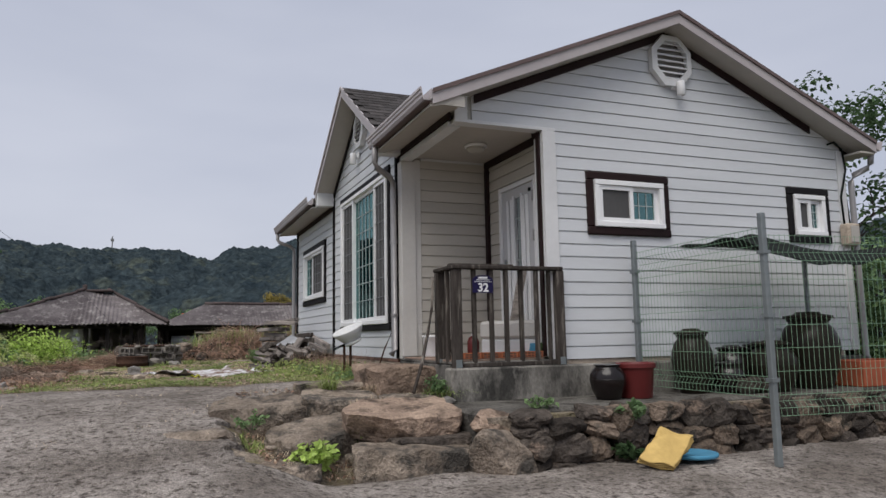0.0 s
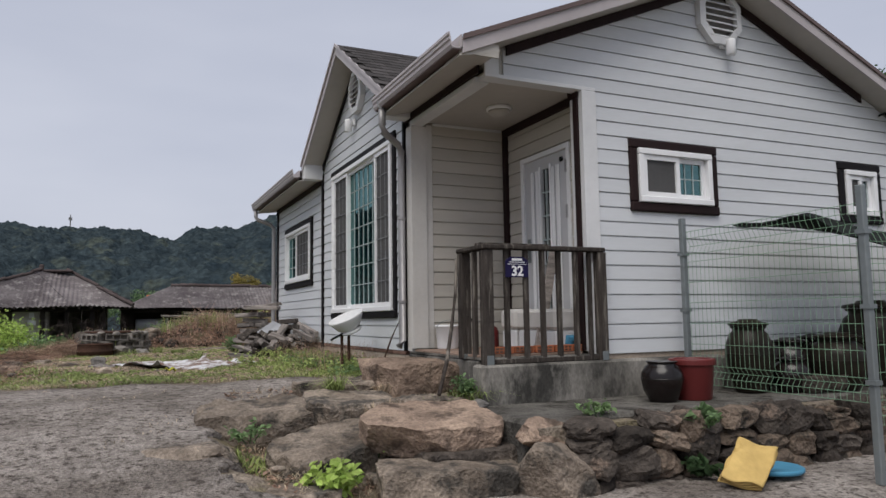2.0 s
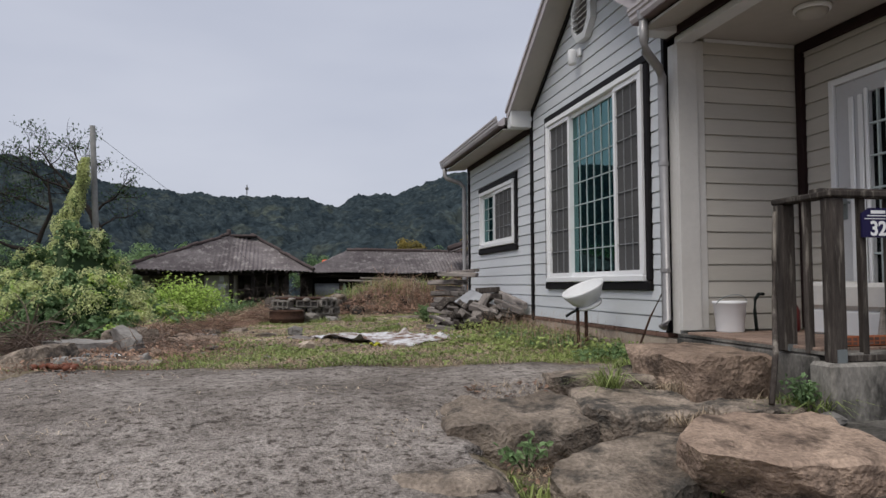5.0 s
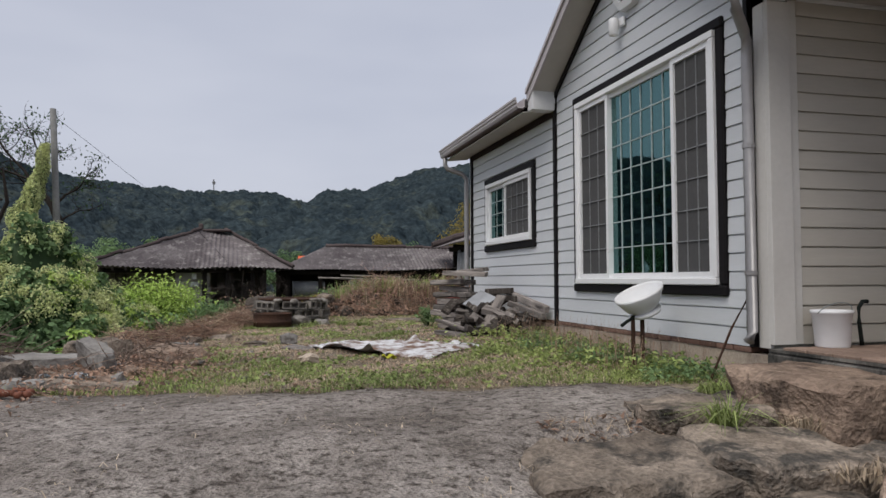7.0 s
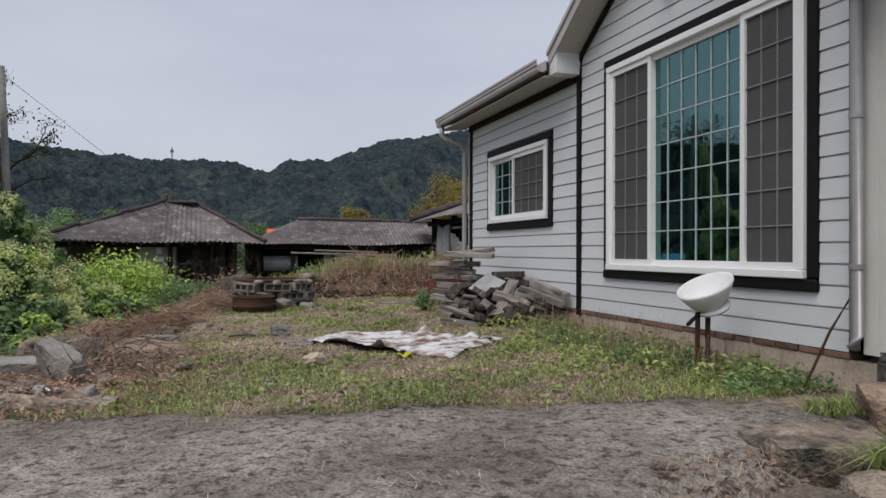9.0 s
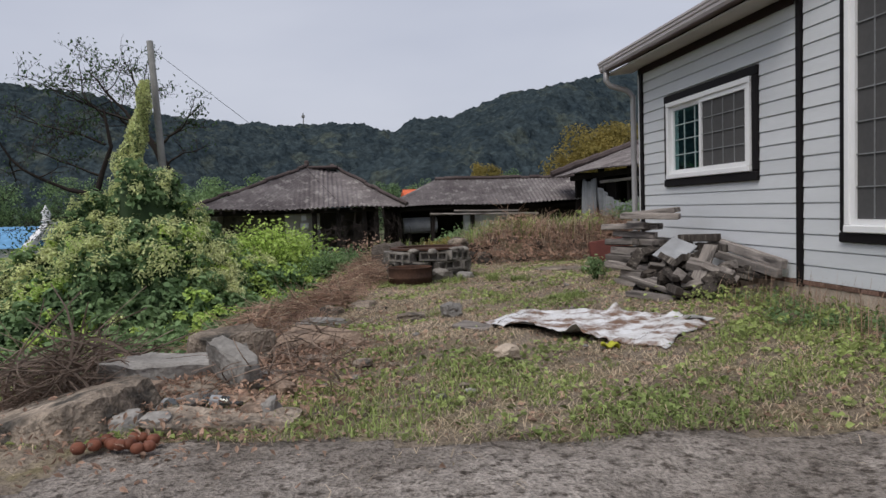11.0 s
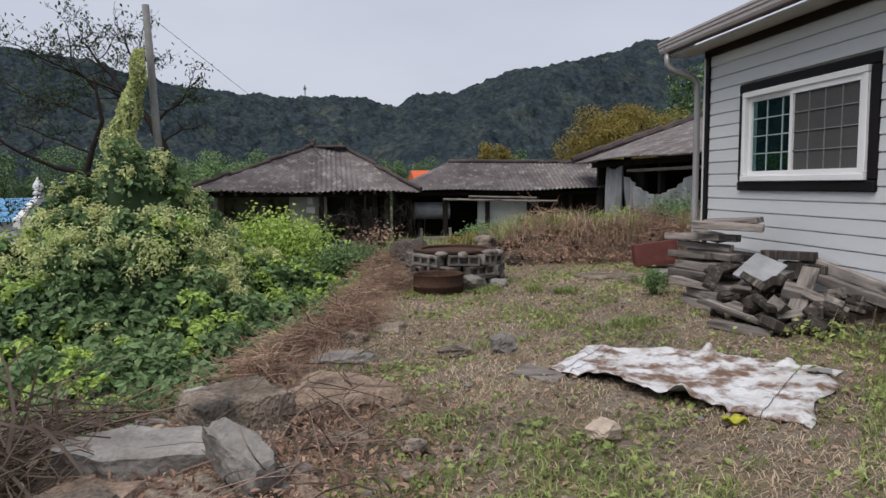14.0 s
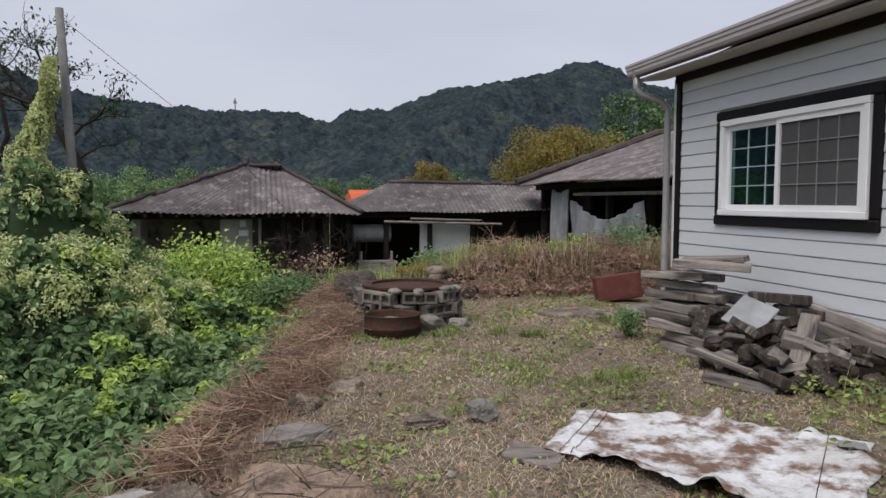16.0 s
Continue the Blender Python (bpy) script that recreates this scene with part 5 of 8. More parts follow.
# ---- gable vents, lamps, meter box ----
def vent(wall, u, z, rx, rz):
    v = thing("gable_vent", "white octagonal louvred gable vent", "vent", wpt(wall, u, 0.03, z - rz))
    ring = [(math.cos(math.pi / 8 + k * math.pi / 4) * rx * 1.08, math.sin(math.pi / 8 + k * math.pi / 4) * rz * 1.08) for k in range(8)]
    bm = bmesh.new()
    outer = [bm.verts.new(wpt(wall, u + a, 0.085, z + b)) for a, b in ring]
    back = [bm.verts.new(wpt(wall, u + a, 0.02, z + b)) for a, b in ring]
    inner = [bm.verts.new(wpt(wall, u + a * 0.76, 0.095, z + b * 0.76)) for a, b in ring]
    deep = [bm.verts.new(wpt(wall, u + a * 0.76, 0.03, z + b * 0.76)) for a, b in ring]
    for k in range(8):
        j = (k + 1) % 8
        bm.faces.new((outer[k], outer[j], inner[j], inner[k]))
        bm.faces.new((outer[k], outer[j], back[j], back[k]))
        bm.faces.new((inner[k], inner[j], deep[j], deep[k]))
        bm.faces.new((back[k], back[j], deep[j], deep[k]))
    part("frame", bm, M["white"], v)
    bm = bmesh.new()
    fan = [bm.verts.new(wpt(wall, u + a * 0.77, 0.035, z + b * 0.77)) for a, b in ring]
    bm.faces.new(fan)
    part("backing", bm, M["pipe"], v)
    for k in range(7):
        zz = z - rz * 0.68 + k * rz * 1.36 / 6
        w = rx * min(0.80, 1.12 - abs(zz - z) / rz * 0.82)
        bm = bmesh.new()
        pts = [(-w, 0.09, zz - 0.022), (w, 0.09, zz - 0.022), (w, 0.045, zz + 0.018), (-w, 0.045, zz + 0.018)]
        lo = [bm.verts.new(wpt(wall, u + p[0], p[1], p[2])) for p in pts]
        hi = [bm.verts.new(wpt(wall, u + p[0], p[1] + 0.004, p[2] + 0.005)) for p in pts]
        bm.faces.new(lo)
        bm.faces.new(hi[::-1])
        for q in range(4):
            bm.faces.new((lo[q], lo[(q + 1) % 4], hi[(q + 1) % 4], hi[q]))
        part("slat", bm, M["white"], v)


def wall_lamp(wall, u, z):
    v = thing("wall_lamp", "small white cylindrical outdoor lamp under the vent", "wall lamp", wpt(wall, u, 0.03, z))
    bm = bmesh.new()
    wbox(bm, wall, u - 0.05, u + 0.05, 0.03, 0.06, z + 0.0, z + 0.09, bevel=0.01)
    part("bracket", bm, M["pvc"], v)
    bm = bmesh.new()
    p = wpt(wall, u + 0.03, 0.11, z)
    lathe(bm, [(0.035, -0.08), (0.045, -0.07), (0.047, 0.06), (0.04, 0.08)], 16, p)
    part("shade", bm, M["pvc"], v, smooth=True)


vent(SOUTH, 5.24, 4.50, 0.27, 0.29)
wall_lamp(SOUTH, 5.29, 4.18)
vent(WEST, 9.52, 4.43, 0.25, 0.27)
wall_lamp(WEST, 9.66, 4.03)
meter = thing("meter_box", "beige electric meter box on the corner of the wall", "meter box", (7.75, YG - 0.1, 2.5))
part("case", boxes((7.66, 7.86, YG - 0.16, YG - 0.036, 2.50, 2.76), bevel=0.015), M["plinth"], meter)
part("cover", boxes((7.69, 7.83, YG - 0.172, YG - 0.161, 2.53, 2.73), bevel=0.005), M["soffit"], meter)
bm = bmesh.new()
tube(bm, [(7.74, YG - 0.05, 2.77), (7.72, YG - 0.05, 3.1), (7.84, YG - 0.05, 3.45), (7.80, YG - 0.05, 3.7), (7.66, YG - 0.06, 3.78), (7.55, YG - 0.06, 3.74)], 0.012, 8)
tagged(part("cable", bm, M["net"], smooth=True), "black electric cable looping up the corner", "cable")

# ---- dish on its stand ----
dish = thing("satellite_dish", "white oval satellite dish on a rusty two-legged stand", "satellite dish", (2.22, 8.8, 1.0))
bm = bmesh.new()
rings = []
for r, d in ((0.02, 0.0), (0.35, -0.0), (0.7, 0.025), (1.0, 0.075), (1.06, 0.085), (1.06, 0.07), (0.72, 0.0), (0.36, -0.035), (0.02, -0.05)):
    rings.append([bm.verts.new((0.19 * r * math.cos(a), 0.145 * r * math.sin(a), d * 1.5)) for a in np.linspace(0, 2 * math.pi, 32, endpoint=False)])
for q, s in zip(rings, rings[1:]):
    for k in range(32):
        bm.faces.new((q[k], q[(k + 1) % 32], s[(k + 1) % 32], s[k]))
bmesh.ops.transform(bm, matrix=pose(2.25, 8.78, 1.50, 8, -24, 0), verts=bm.verts)
part("reflector", bm, M["white"], dish, smooth=True)
bm = bmesh.new()
lathe(bm, [(0.125, -0.045), (0.115, -0.07), (0.07, -0.085), (0.01, -0.09)], 28)
bmesh.ops.transform(bm, matrix=pose(2.25, 8.78, 1.51, 8, -24, 0), verts=bm.verts)
part("back_shell", bm, M["white"], dish, smooth=True)
for x in (2.17, 2.25):
    bm = bmesh.new()
    tube(bm, [(x + 0.01, 8.8, 0.95), (x, 8.8, 1.2), (x - 0.005, 8.79, 1.43)], 0.017, 8)
    part("leg", bm, M["rust"], dish)
bm = bmesh.new()
tube(bm, [(2.17, 8.78, 1.42), (2.06, 8.72, 1.38), (2.02, 8.70, 1.36)], 0.013, 8)
part("clamp_arm", bm, M["net"], dish)
bm = bmesh.new()
tube(bm, [(2.35, 8.09, 1.02), (2.45, 7.99, 1.38), (2.545, 7.895, 1.64)], 0.009, 6)
tagged(part("stay_rod", bm, M["rust"]), "thin rusty rod leaning against the downpipe", "rod")

# ---- fence enclosure ----
fence = thing("wire_fence", "pale green welded wire fence on grey steel posts", "fence", (4.44, 4.27, 0.48))
for x, y, z0, z1 in ((4.52, 6.03, 0.9, 2.44), (4.44, 4.27, 0.46, 2.43), (6.25, 4.05, 0.44, 2.45)):
    post = part("post", boxes((x - 0.025, x + 0.025, y - 0.025, y + 0.025, z0, z1), bevel=0.006), M["zinc"], fence)
    for z in (1.1, 1.6, 2.1):
        part("clip", boxes((x - 0.036, x + 0.036, y - 0.036, y + 0.036, z, z + 0.03)), M["zinc"], post)


def wire_panel(p, q, z0, z1):
    """Upright wires every 5 cm, crosswires every 20 cm, with bent folds near the top and the foot."""
    V, F = [], []

    def rod(a, b, r=0.0017):
        a, b = np.array(a), np.array(b)
        d = (b - a) / np.linalg.norm(b - a)
        s = np.cross(d, [0.3, 0.5, 0.81])
        s /= np.linalg.norm(s)
        t = np.cross(d, s)
        n = len(V)
        for e in (a, b):
            V.extend([e + r * s, e + r * t, e - r * s, e - r * t])
        F.extend([[n + k, n + (k + 1) % 4, n + 4 + (k + 1) % 4, n + 4 + k] for k in range(4)])
    p, q = np.array(p), np.array(q)
    length = np.linalg.norm(q - p)
    side = np.array([-(q - p)[1], (q - p)[0]]) / length
    n = int(length / 0.05)
    for k in range(n + 1):
        xy = p + (q - p) * (k + 0.3) / (n + 0.6)
        levels = [(z0, 0.0), (z0 + 0.06, 0.0), (z0 + 0.11, 0.035), (z0 + 0.16, 0.0), (z1 - 0.2, 0.0), (z1 - 0.13, 0.035), (z1 - 0.06, 0.0), (z1 + 0.01, 0.0)]
        for (za, da), (zb, db) in zip(levels, levels[1:]):
            rod((*(xy + side * da), za), (*(xy + side * db), zb))
    for z, d in [(z0, 0), (z0 + 0.06, 0), (z0 + 0.11, 0.035), (z0 + 0.16, 0), (z1 - 0.2, 0), (z1 - 0.13, 0.035), (z1 - 0.06, 0), (z1, 0)] + [(z, 0) for z in np.arange(z0 + 0.34, z1 - 0.25, 0.18)]:
        rod((*(p + side * d), z), (*(q + side * d), z), 0.0024)
    return raw("mesh_panel", np.array(V), F, M["wire"], fence)


wire_panel((4.52, 5.99), (4.44, 4.31), 0.98, 2.31)
wire_panel((4.48, 4.26), (6.22, 4.06), 0.84, 2.25)
wire_panel((6.28, 4.05), (8.4, 3.85), 0.84, 2.25)

# shade net over the jars
nv, nf = sheet(np.linspace(0, 1, 40), np.linspace(0, 1, 16), lambda X, Y: X * 0)
u, v = nv[:, 0].copy(), nv[:, 1].copy()
nv[:, 0] = 5.0 + u * 3.2
nv[:, 1] = 4.9 + v * 1.0 + 0.25 * (1 - u) * (1 - v)
nv[:, 2] = 2.37 - 0.24 * np.sin(np.pi * np.clip(u * 1.35, 0, 1)) * (1 - v) + 0.16 * np.exp(-((u - 0.32) ** 2) / 0.03) * v + 0.015 * np.sin(u * 37 + v * 9)
net = raw("shade_net", nv, nf, M["net"], smooth=True)
tagged(net, "sagging black shade net stretched over the jars", "shade net")
net.modifiers.new("thickness", "SOLIDIFY").thickness = 0.006
for x, y in ((6.72, 5.9), (8.15, 5.9)):
    ob = part("net_pole", boxes((x - 0.02, x + 0.02, y - 0.02, y + 0.02, 0.9, 2.4), bevel=0.004), M["zinc"])
    tagged(ob, "grey steel pole carrying the shade net", "pole")


def jar(x, y, z, r, h, material, lid=True, label="large brown glazed storage jar with lid", turn=0):
    j = thing("storage_jar", label, "jar", (x, y, z), group="storage jars on the ledge")
    bm = bmesh.new()
    lathe(bm, [(r * 0.62, 0), (r * 0.66, h * 0.03), (r * 0.90, h * 0.28), (r, h * 0.55), (r * 0.97, h * 0.70), (r * 0.80, h * 0.86), (r * 0.66, h * 0.91), (r * 0.66, h * 0.94), (r * 0.74, h * 0.96), (r * 0.74, h * 0.985), (r * 0.6, h * 0.985)], 32, (x, y, z))
    part("jar_body", bm, M[material], j, smooth=True)
    bm = bmesh.new()
    lathe(bm, [(r * 1.005, h * 0.56), (r * 1.012, h * 0.57), (r * 1.0, h * 0.585)], 32, (x, y, z))
    part("band", bm, M[material], j, smooth=True)
    if lid:
        bm = bmesh.new()
        lathe(bm, [(r * 0.80, h * 0.988), (r * 0.84, h * 1.0), (r * 0.82, h * 1.03), (r * 0.45, h * 1.055), (r * 0.4, h * 1.085), (r * 0.02, h * 1.09)], 32, (x, y, z))
        part("lid", bm, M[material], j, smooth=True)
    return j


jar(4.92, 5.72, 0.9, 0.20, 0.58, "jar_olive")
jar(6.31, 5.55, 0.9, 0.29, 0.72, "jar_olive", label="biggest olive-brown glazed storage jar with lid")
jar(5.22, 5.55, 0.9, 0.16, 0.28, "jar", True, "low dark glazed storage jar")
jar(5.45, 5.75, 0.9, 0.19, 0.42, "jar", True, "dark glazed storage jar with lid")
jar(5.68, 5.45, 0.9, 0.235, 0.46, "jar_olive", True, "olive storage jar with a pale lid")
jar(5.62, 5.85, 0.9, 0.18, 0.40, "jar", True, "dark glazed storage jar with lid")
jar(5.92, 5.85, 0.9, 0.2, 0.44, "jar", True, "dark glazed storage jar with lid")
jar(6.75, 5.85, 0.9, 0.22, 0.5, "jar", True, "dark glazed storage jar with lid")
small = jar(3.84, 5.60, 0.9, 0.165, 0.32, "jar", False, "small black-brown glazed jar beside the red tub")
for k, (x, y, r) in enumerate(((5.30, 5.42, 0.13), (5.5, 5.38, 0.12), (5.12, 5.8, 0.12))):
    bm = bmesh.new()
    lathe(bm, [(r * 0.6, 0), (r * 0.95, 0.05), (r, 0.13), (r * 1.05, 0.15), (r * 0.92, 0.15), (r * 0.5, 0.03), (0.005, 0.02)], 20, (x, y, 0.9))
    tagged(part("stone_bowl", bm, M["rock_dark"], smooth=True), "rough grey stone bowl among the jars", "bowl", "stone bowls")
tub = thing("red_tub", "red-brown plastic tub with its lid on the ledge", "tub", (4.15, 5.6, 0.9))
bm = bmesh.new()
lathe(bm, [(0.14, 0), (0.145, 0.01), (0.168, 0.285), (0.17, 0.29)], 32, (4.15, 5.6, 0.9))
part("tub_body", bm, M["tub"], tub, smooth=True)
bm = bmesh.new()
lathe(bm, [(0.180, 0.275), (0.184, 0.28), (0.184, 0.315), (0.175, 0.325), (0.15, 0.325), (0.145, 0.315), (0.01, 0.32)], 32, (4.15, 5.6, 0.9))
part("lid", bm, M["tub"], tub)
trough = thing("clay_trough", "orange clay trough on the ledge", "trough", (7.1, 5.5, 0.9))
part("trough_wall", boxes((6.75, 7.45, 5.30, 5.34, 0.9, 1.17), (6.75, 7.45, 5.66, 5.70, 0.9, 1.17), (6.75, 6.79, 5.341, 5.659, 0.9, 1.17), (7.41, 7.45, 5.341, 5.659, 0.9, 1.17), bevel=0.01), M["terracotta"], trough)
part("soil_fill", boxes((6.79, 7.41, 5.34, 5.66, 0.905, 1.12)), M["soil"], trough)

# cloth and disc at the wall foot
cv, cf = sheet(np.linspace(0, 1, 22), np.linspace(0, 1, 26), lambda X, Y: X * 0)
u, v = cv[:, 0].copy(), cv[:, 1].copy()
layers_v, layers_f = [], []
for k in range(4):
    q = cv.copy()
    q[:, 0] = 3.41 + u * (0.235 - 0.008 * k) + v * 0.33 + 0.006 * np.sin(v * 9 + k)
    q[:, 1] = 4.64 + v * 0.15 - u * 0.13 - 0.011 * k
    q[:, 2] = 0.525 + v * 0.185 - u * 0.065 + 0.012 * k + 0.008 * np.sin(u * 7 + v * 5 + k) + 0.006 * np.sin(v * 15 - u * 6)
    layers_v.append(q)
    layers_f.append(cf + k * len(cv))
cloth = raw("yellow_cloth", np.concatenate(layers_v), np.concatenate(layers_f), M["yellow"], smooth=True)
tagged(cloth, "folded yellow cloth sack slumped against the wall foot", "cloth")
cloth.modifiers.new("thickness", "SOLIDIFY").thickness = 0.011
bm = bmesh.new()
lathe(bm, [(0.19, 0), (0.2, 0.01), (0.2, 0.03), (0.19, 0.035), (0.17, 0.03), (0.01, 0.028)], 36, (4.06, 4.78, 0.495))
tagged(part("blue_disc", bm, M["blue"], smooth=True), "round blue plastic disc lying on the ground", "disc")
rock("stone", "broken stone lying on the blue lid", (3.97, 4.90, 0.565), (0.2, 0.14, 0.09), 10, (0, 10), 71, "rock_dark", 0.6, 0.15)


# ---- yard: tarp, timber pile, hearth, stones ----
tv, tf = sheet(np.linspace(0, 1, 70), np.linspace(0, 1, 46), lambda X, Y: X * 0)
u, v = tv[:, 0].copy(), tv[:, 1].copy()
c00, c10, c01, c11 = np.array((-0.20, 11.05)), np.array((0.78, 9.95)), np.array((0.33, 11.74)), np.array((1.60, 10.76))
xy = ((1 - u) * (1 - v))[:, None] * c00 + (u * (1 - v))[:, None] * c10 + ((1 - u) * v)[:, None] * c01 + (u * v)[:, None] * c11
bulge = 0.07 * np.exp(-((u - 0.55) / 0.3) ** 2) * v ** 2 + 0.04 * np.sin(u * 9) * (1 - v) ** 3 - 0.02 * np.sin(u * 13) * v ** 3
rag = 0.018 * np.sin(u * 47 + v * 5) * np.exp(-np.minimum(v, 1 - v) / 0.05) + 0.012 * np.sin(u * 91 + 2)* np.exp(-np.minimum(v, 1 - v) / 0.04)
xy = xy + rag[:, None] * np.array((0.62, 0.78)) + bulge[:, None] * np.array((0.62, 0.78)) + (0.03 * np.sin(v * 11 + 1))[:, None] * ((u > 0.9) * (u - 0.9) * 10)[:, None] * np.array((0.66, -0.75))
z = 0.012 + 0.009 * np.abs(np.sin(u * 7.5 + v * 2.2)) * (0.35 + 0.65 * np.abs(np.sin(v * 4.2 + u * 3))) + 0.010 * (1 - np.abs(np.sin(u * 17 + v * 9 + 2 * np.sin(v * 5)))) ** 5 + 0.010 * (1 - np.abs(np.sin(v * 21 - u * 13 + 2 * np.sin(u * 7)))) ** 5
z += 0.075 * np.exp(-((u - 0.50 - 0.06 * (1 - v)) / 0.028) ** 2) * smooth01((v - 0.80) / 0.2) + 0.05 * np.exp(-((u - 0.80) / 0.025) ** 2) * smooth01((v - 0.86) / 0.14)
# the front edge is propped up in folds, with a dark gap under it
z += (0.028 * smooth01((u - 0.15) / 0.15) * smooth01((0.72 - u) / 0.12) + 0.022 * np.abs(np.sin(u * 23 + 3 * np.sin(u * 9)))) * smooth01((0.2 - v) / 0.2) * (u < 0.8)
z += 0.045 * np.exp(-((u - 0.58) / 0.05) ** 2) * smooth01((0.3 - v) / 0.3)
edge = np.minimum(np.minimum(u, 1 - u), np.minimum(v, 1 - v))
z += 0.008 * np.exp(-(((edge - 0.05) / 0.02) ** 2)) - 0.012 * np.exp(-((edge / 0.02) ** 2)) * (np.abs(u - 0.45) > 0.3)
tv[:, 0], tv[:, 1] = xy[:, 0], xy[:, 1]
tv[:, 2] = height(tv[:, 0], tv[:, 1]) + z + 0.01
tarp = raw("tarp", tv, tf, M["tarp"], smooth=True)
tagged(tarp, "crumpled dirty white tarpaulin lying on the grass", "tarp")
tarp.modifiers.new("thickness", "SOLIDIFY").thickness = 0.004
for col in (5, 8, 59):
    rows_ = np.arange(46) * 70 + col
    strip = np.concatenate([tv[rows_], tv[rows_] * 0.82 + tv[rows_ + 1] * 0.18])
    strip[:, 2] += 0.006
    raw("seam", strip, np.stack([np.arange(45), np.arange(45) + 46, np.arange(45) + 47, np.arange(45) + 1], 1), M["rust"], tarp, "dark stitched seam")
wv, wf = sheet(np.linspace(0, 1, 6), np.linspace(0, 1, 5), lambda X, Y: X * 0)
wv[:, 0], wv[:, 1] = 1.37 + wv[:, 0] * 0.10 - wv[:, 1] * 0.07, 10.80 - wv[:, 0] * 0.09 - wv[:, 1] * 0.10
wv[:, 2] = height(wv[:, 0], wv[:, 1]) + 0.045
tagged(raw("grey_patch", wv, wf, M["pipe"], tarp), "grey rubber patch")
lv, lf = sheet(np.linspace(0, 1, 12), np.linspace(0, 1, 8), lambda X, Y: 1.035 + 0.015 * np.sin(X * 9 + Y * 4) + 0.01 * np.sin(Y * 11))
lv[:, 0], lv[:, 1] = 0.42 + lv[:, 0] * 0.11 + lv[:, 1] * 0.03, 10.06 + lv[:, 1] * 0.06 - lv[:, 0] * 0.04
lime = raw("lime_wrapper", lv, lf, M["lime"], smooth=True)
tagged(lime, "lime yellow plastic wrapper beside the tarpaulin", "wrapper")
lime.modifiers.new("thickness", "SOLIDIFY").thickness = 0.006
plate = bmesh.new()
box(plate, -0.14, 0.14, -0.1, 0.1, 0, 0.02, bevel=0.004, m=pose(-0.24, 11.0, 1.035, 3, 5, -40))
tagged(part("board_scrap", plate, M["plank"]), "flat board scrap sticking out under the tarpaulin", "board")

rng = random.Random(21)


def plank(x, y, z, length, w, h, turn, tilt=0.0, roll=0.0, label="grey weathered timber offcut in the pile"):
    bm = bmesh.new()
    box(bm, -length / 2, length / 2, -w / 2, w / 2, -h / 2, h / 2, bevel=0.006)
    for vv in bm.verts:
        vv.co += Vector((noise.noise(vv.co * 9 + Vector((x * 9, y * 7, z * 11))) * 0.012, noise.noise(vv.co * 5 + Vector((y, z * 3, x))) * 0.006, 0))
    ob = part("timber", bm, M["plank"])
    ob.matrix_basis = pose(x, y, z, roll, tilt, turn)
    return tagged(ob, label, "timber", "timber pile by the wall")


# the neat end: beams laid side by side with their sawn ends towards the drive
for layer in range(8):
    for k in range(5 - layer // 3):
        if rng.random() < 0.12:
            continue
        off, slide = (k - 2 + layer * 0.18) * 0.125 + rng.uniform(-0.02, 0.02), rng.uniform(-0.12, 0.12) - 0.02 * layer
        x, y = 2.05 + 0.92 * off + 0.39 * slide, 13.14 + 0.39 * off - 0.92 * slide
        plank(x, y, 1.075 + layer * 0.086 + rng.uniform(-0.006, 0.006), rng.uniform(0.42, 0.66), rng.uniform(0.085, 0.115), rng.uniform(0.06, 0.08), -74 + rng.uniform(-17, 17), rng.uniform(-4, 4), rng.uniform(-9, 9), "grey weathered beam with a sawn end in the stack")
plank(2.05, 12.98, 1.79, 0.62, 0.13, 0.06, -40, 2, 4, "broad grey board on top of the stack")
plank(2.16, 13.1, 1.83, 0.55, 0.12, 0.05, -58, -4, 6, "broad grey board on top of the stack")
# the fallen middle
for k in range(54):
    y = rng.uniform(11.55, 12.95)
    s_ = (y - 11.5) / 1.4
    x = rng.uniform(1.72, 2.5)
    dark = rng.random() < 0.72
    ob = plank(x, y, 1.06 + (rng.uniform(0.0, 0.34) + 0.10 * (x - 1.7)) * min(1, 0.4 + s_), rng.uniform(0.14, 0.36), rng.uniform(0.06, 0.14), rng.uniform(0.03, 0.09), rng.uniform(-120, 60), rng.uniform(-32, 32), rng.uniform(-35, 35), "blackened broken timber in the pile" if dark else "broken grey board in the pile")
    if dark:
        ob.data.materials[0] = M["wood"]
plank(2.52, 11.95, 1.45, 1.2, 0.06, 0.085, 92, -8, 0, "long grey beam leaning along the wall")
plank(2.47, 11.85, 1.35, 1.0, 0.06, 0.075, 93, -7, 0, "long grey beam leaning along the wall")
for ob in (plank(2.38, 12.55, 1.56, 0.5, 0.07, 0.075, -70, -2, 0, "dark thick beam on the pile"), plank(2.45, 12.40, 1.47, 0.45, 0.07, 0.075, -76, 0, 4, "dark thick beam on the pile")):
    ob.data.materials[0] = M["wood"]
plank(2.12, 11.95, 1.36, 0.42, 0.13, 0.03, 35, -48, 10, "board standing up out of the pile")
ob = plank(2.12, 12.55, 1.44, 0.34, 0.30, 0.02, 20, -30, 20, "pale broken sheet of board on the pile")
ob.data.materials[0] = M["sheet"]
for k in range(4):
    plank(1.72 + 0.045 * (k - 1.5) * 0.92, 12.16 + 0.045 * (k - 1.5) * 0.39, 1.15 - 0.006 * k, 0.72, 0.04, 0.035, -68, 9, 6, "slat of a grooved plank sliding off the pile")
plank(1.90, 12.2, 1.13, 0.55, 0.16, 0.04, -66, 8, 4, "pale brown plank beside the grooved one")
plank(1.60, 11.92, 1.07, 0.5, 0.16, 0.05, -55, 4, 0, "broad plank at the foot of the pile")
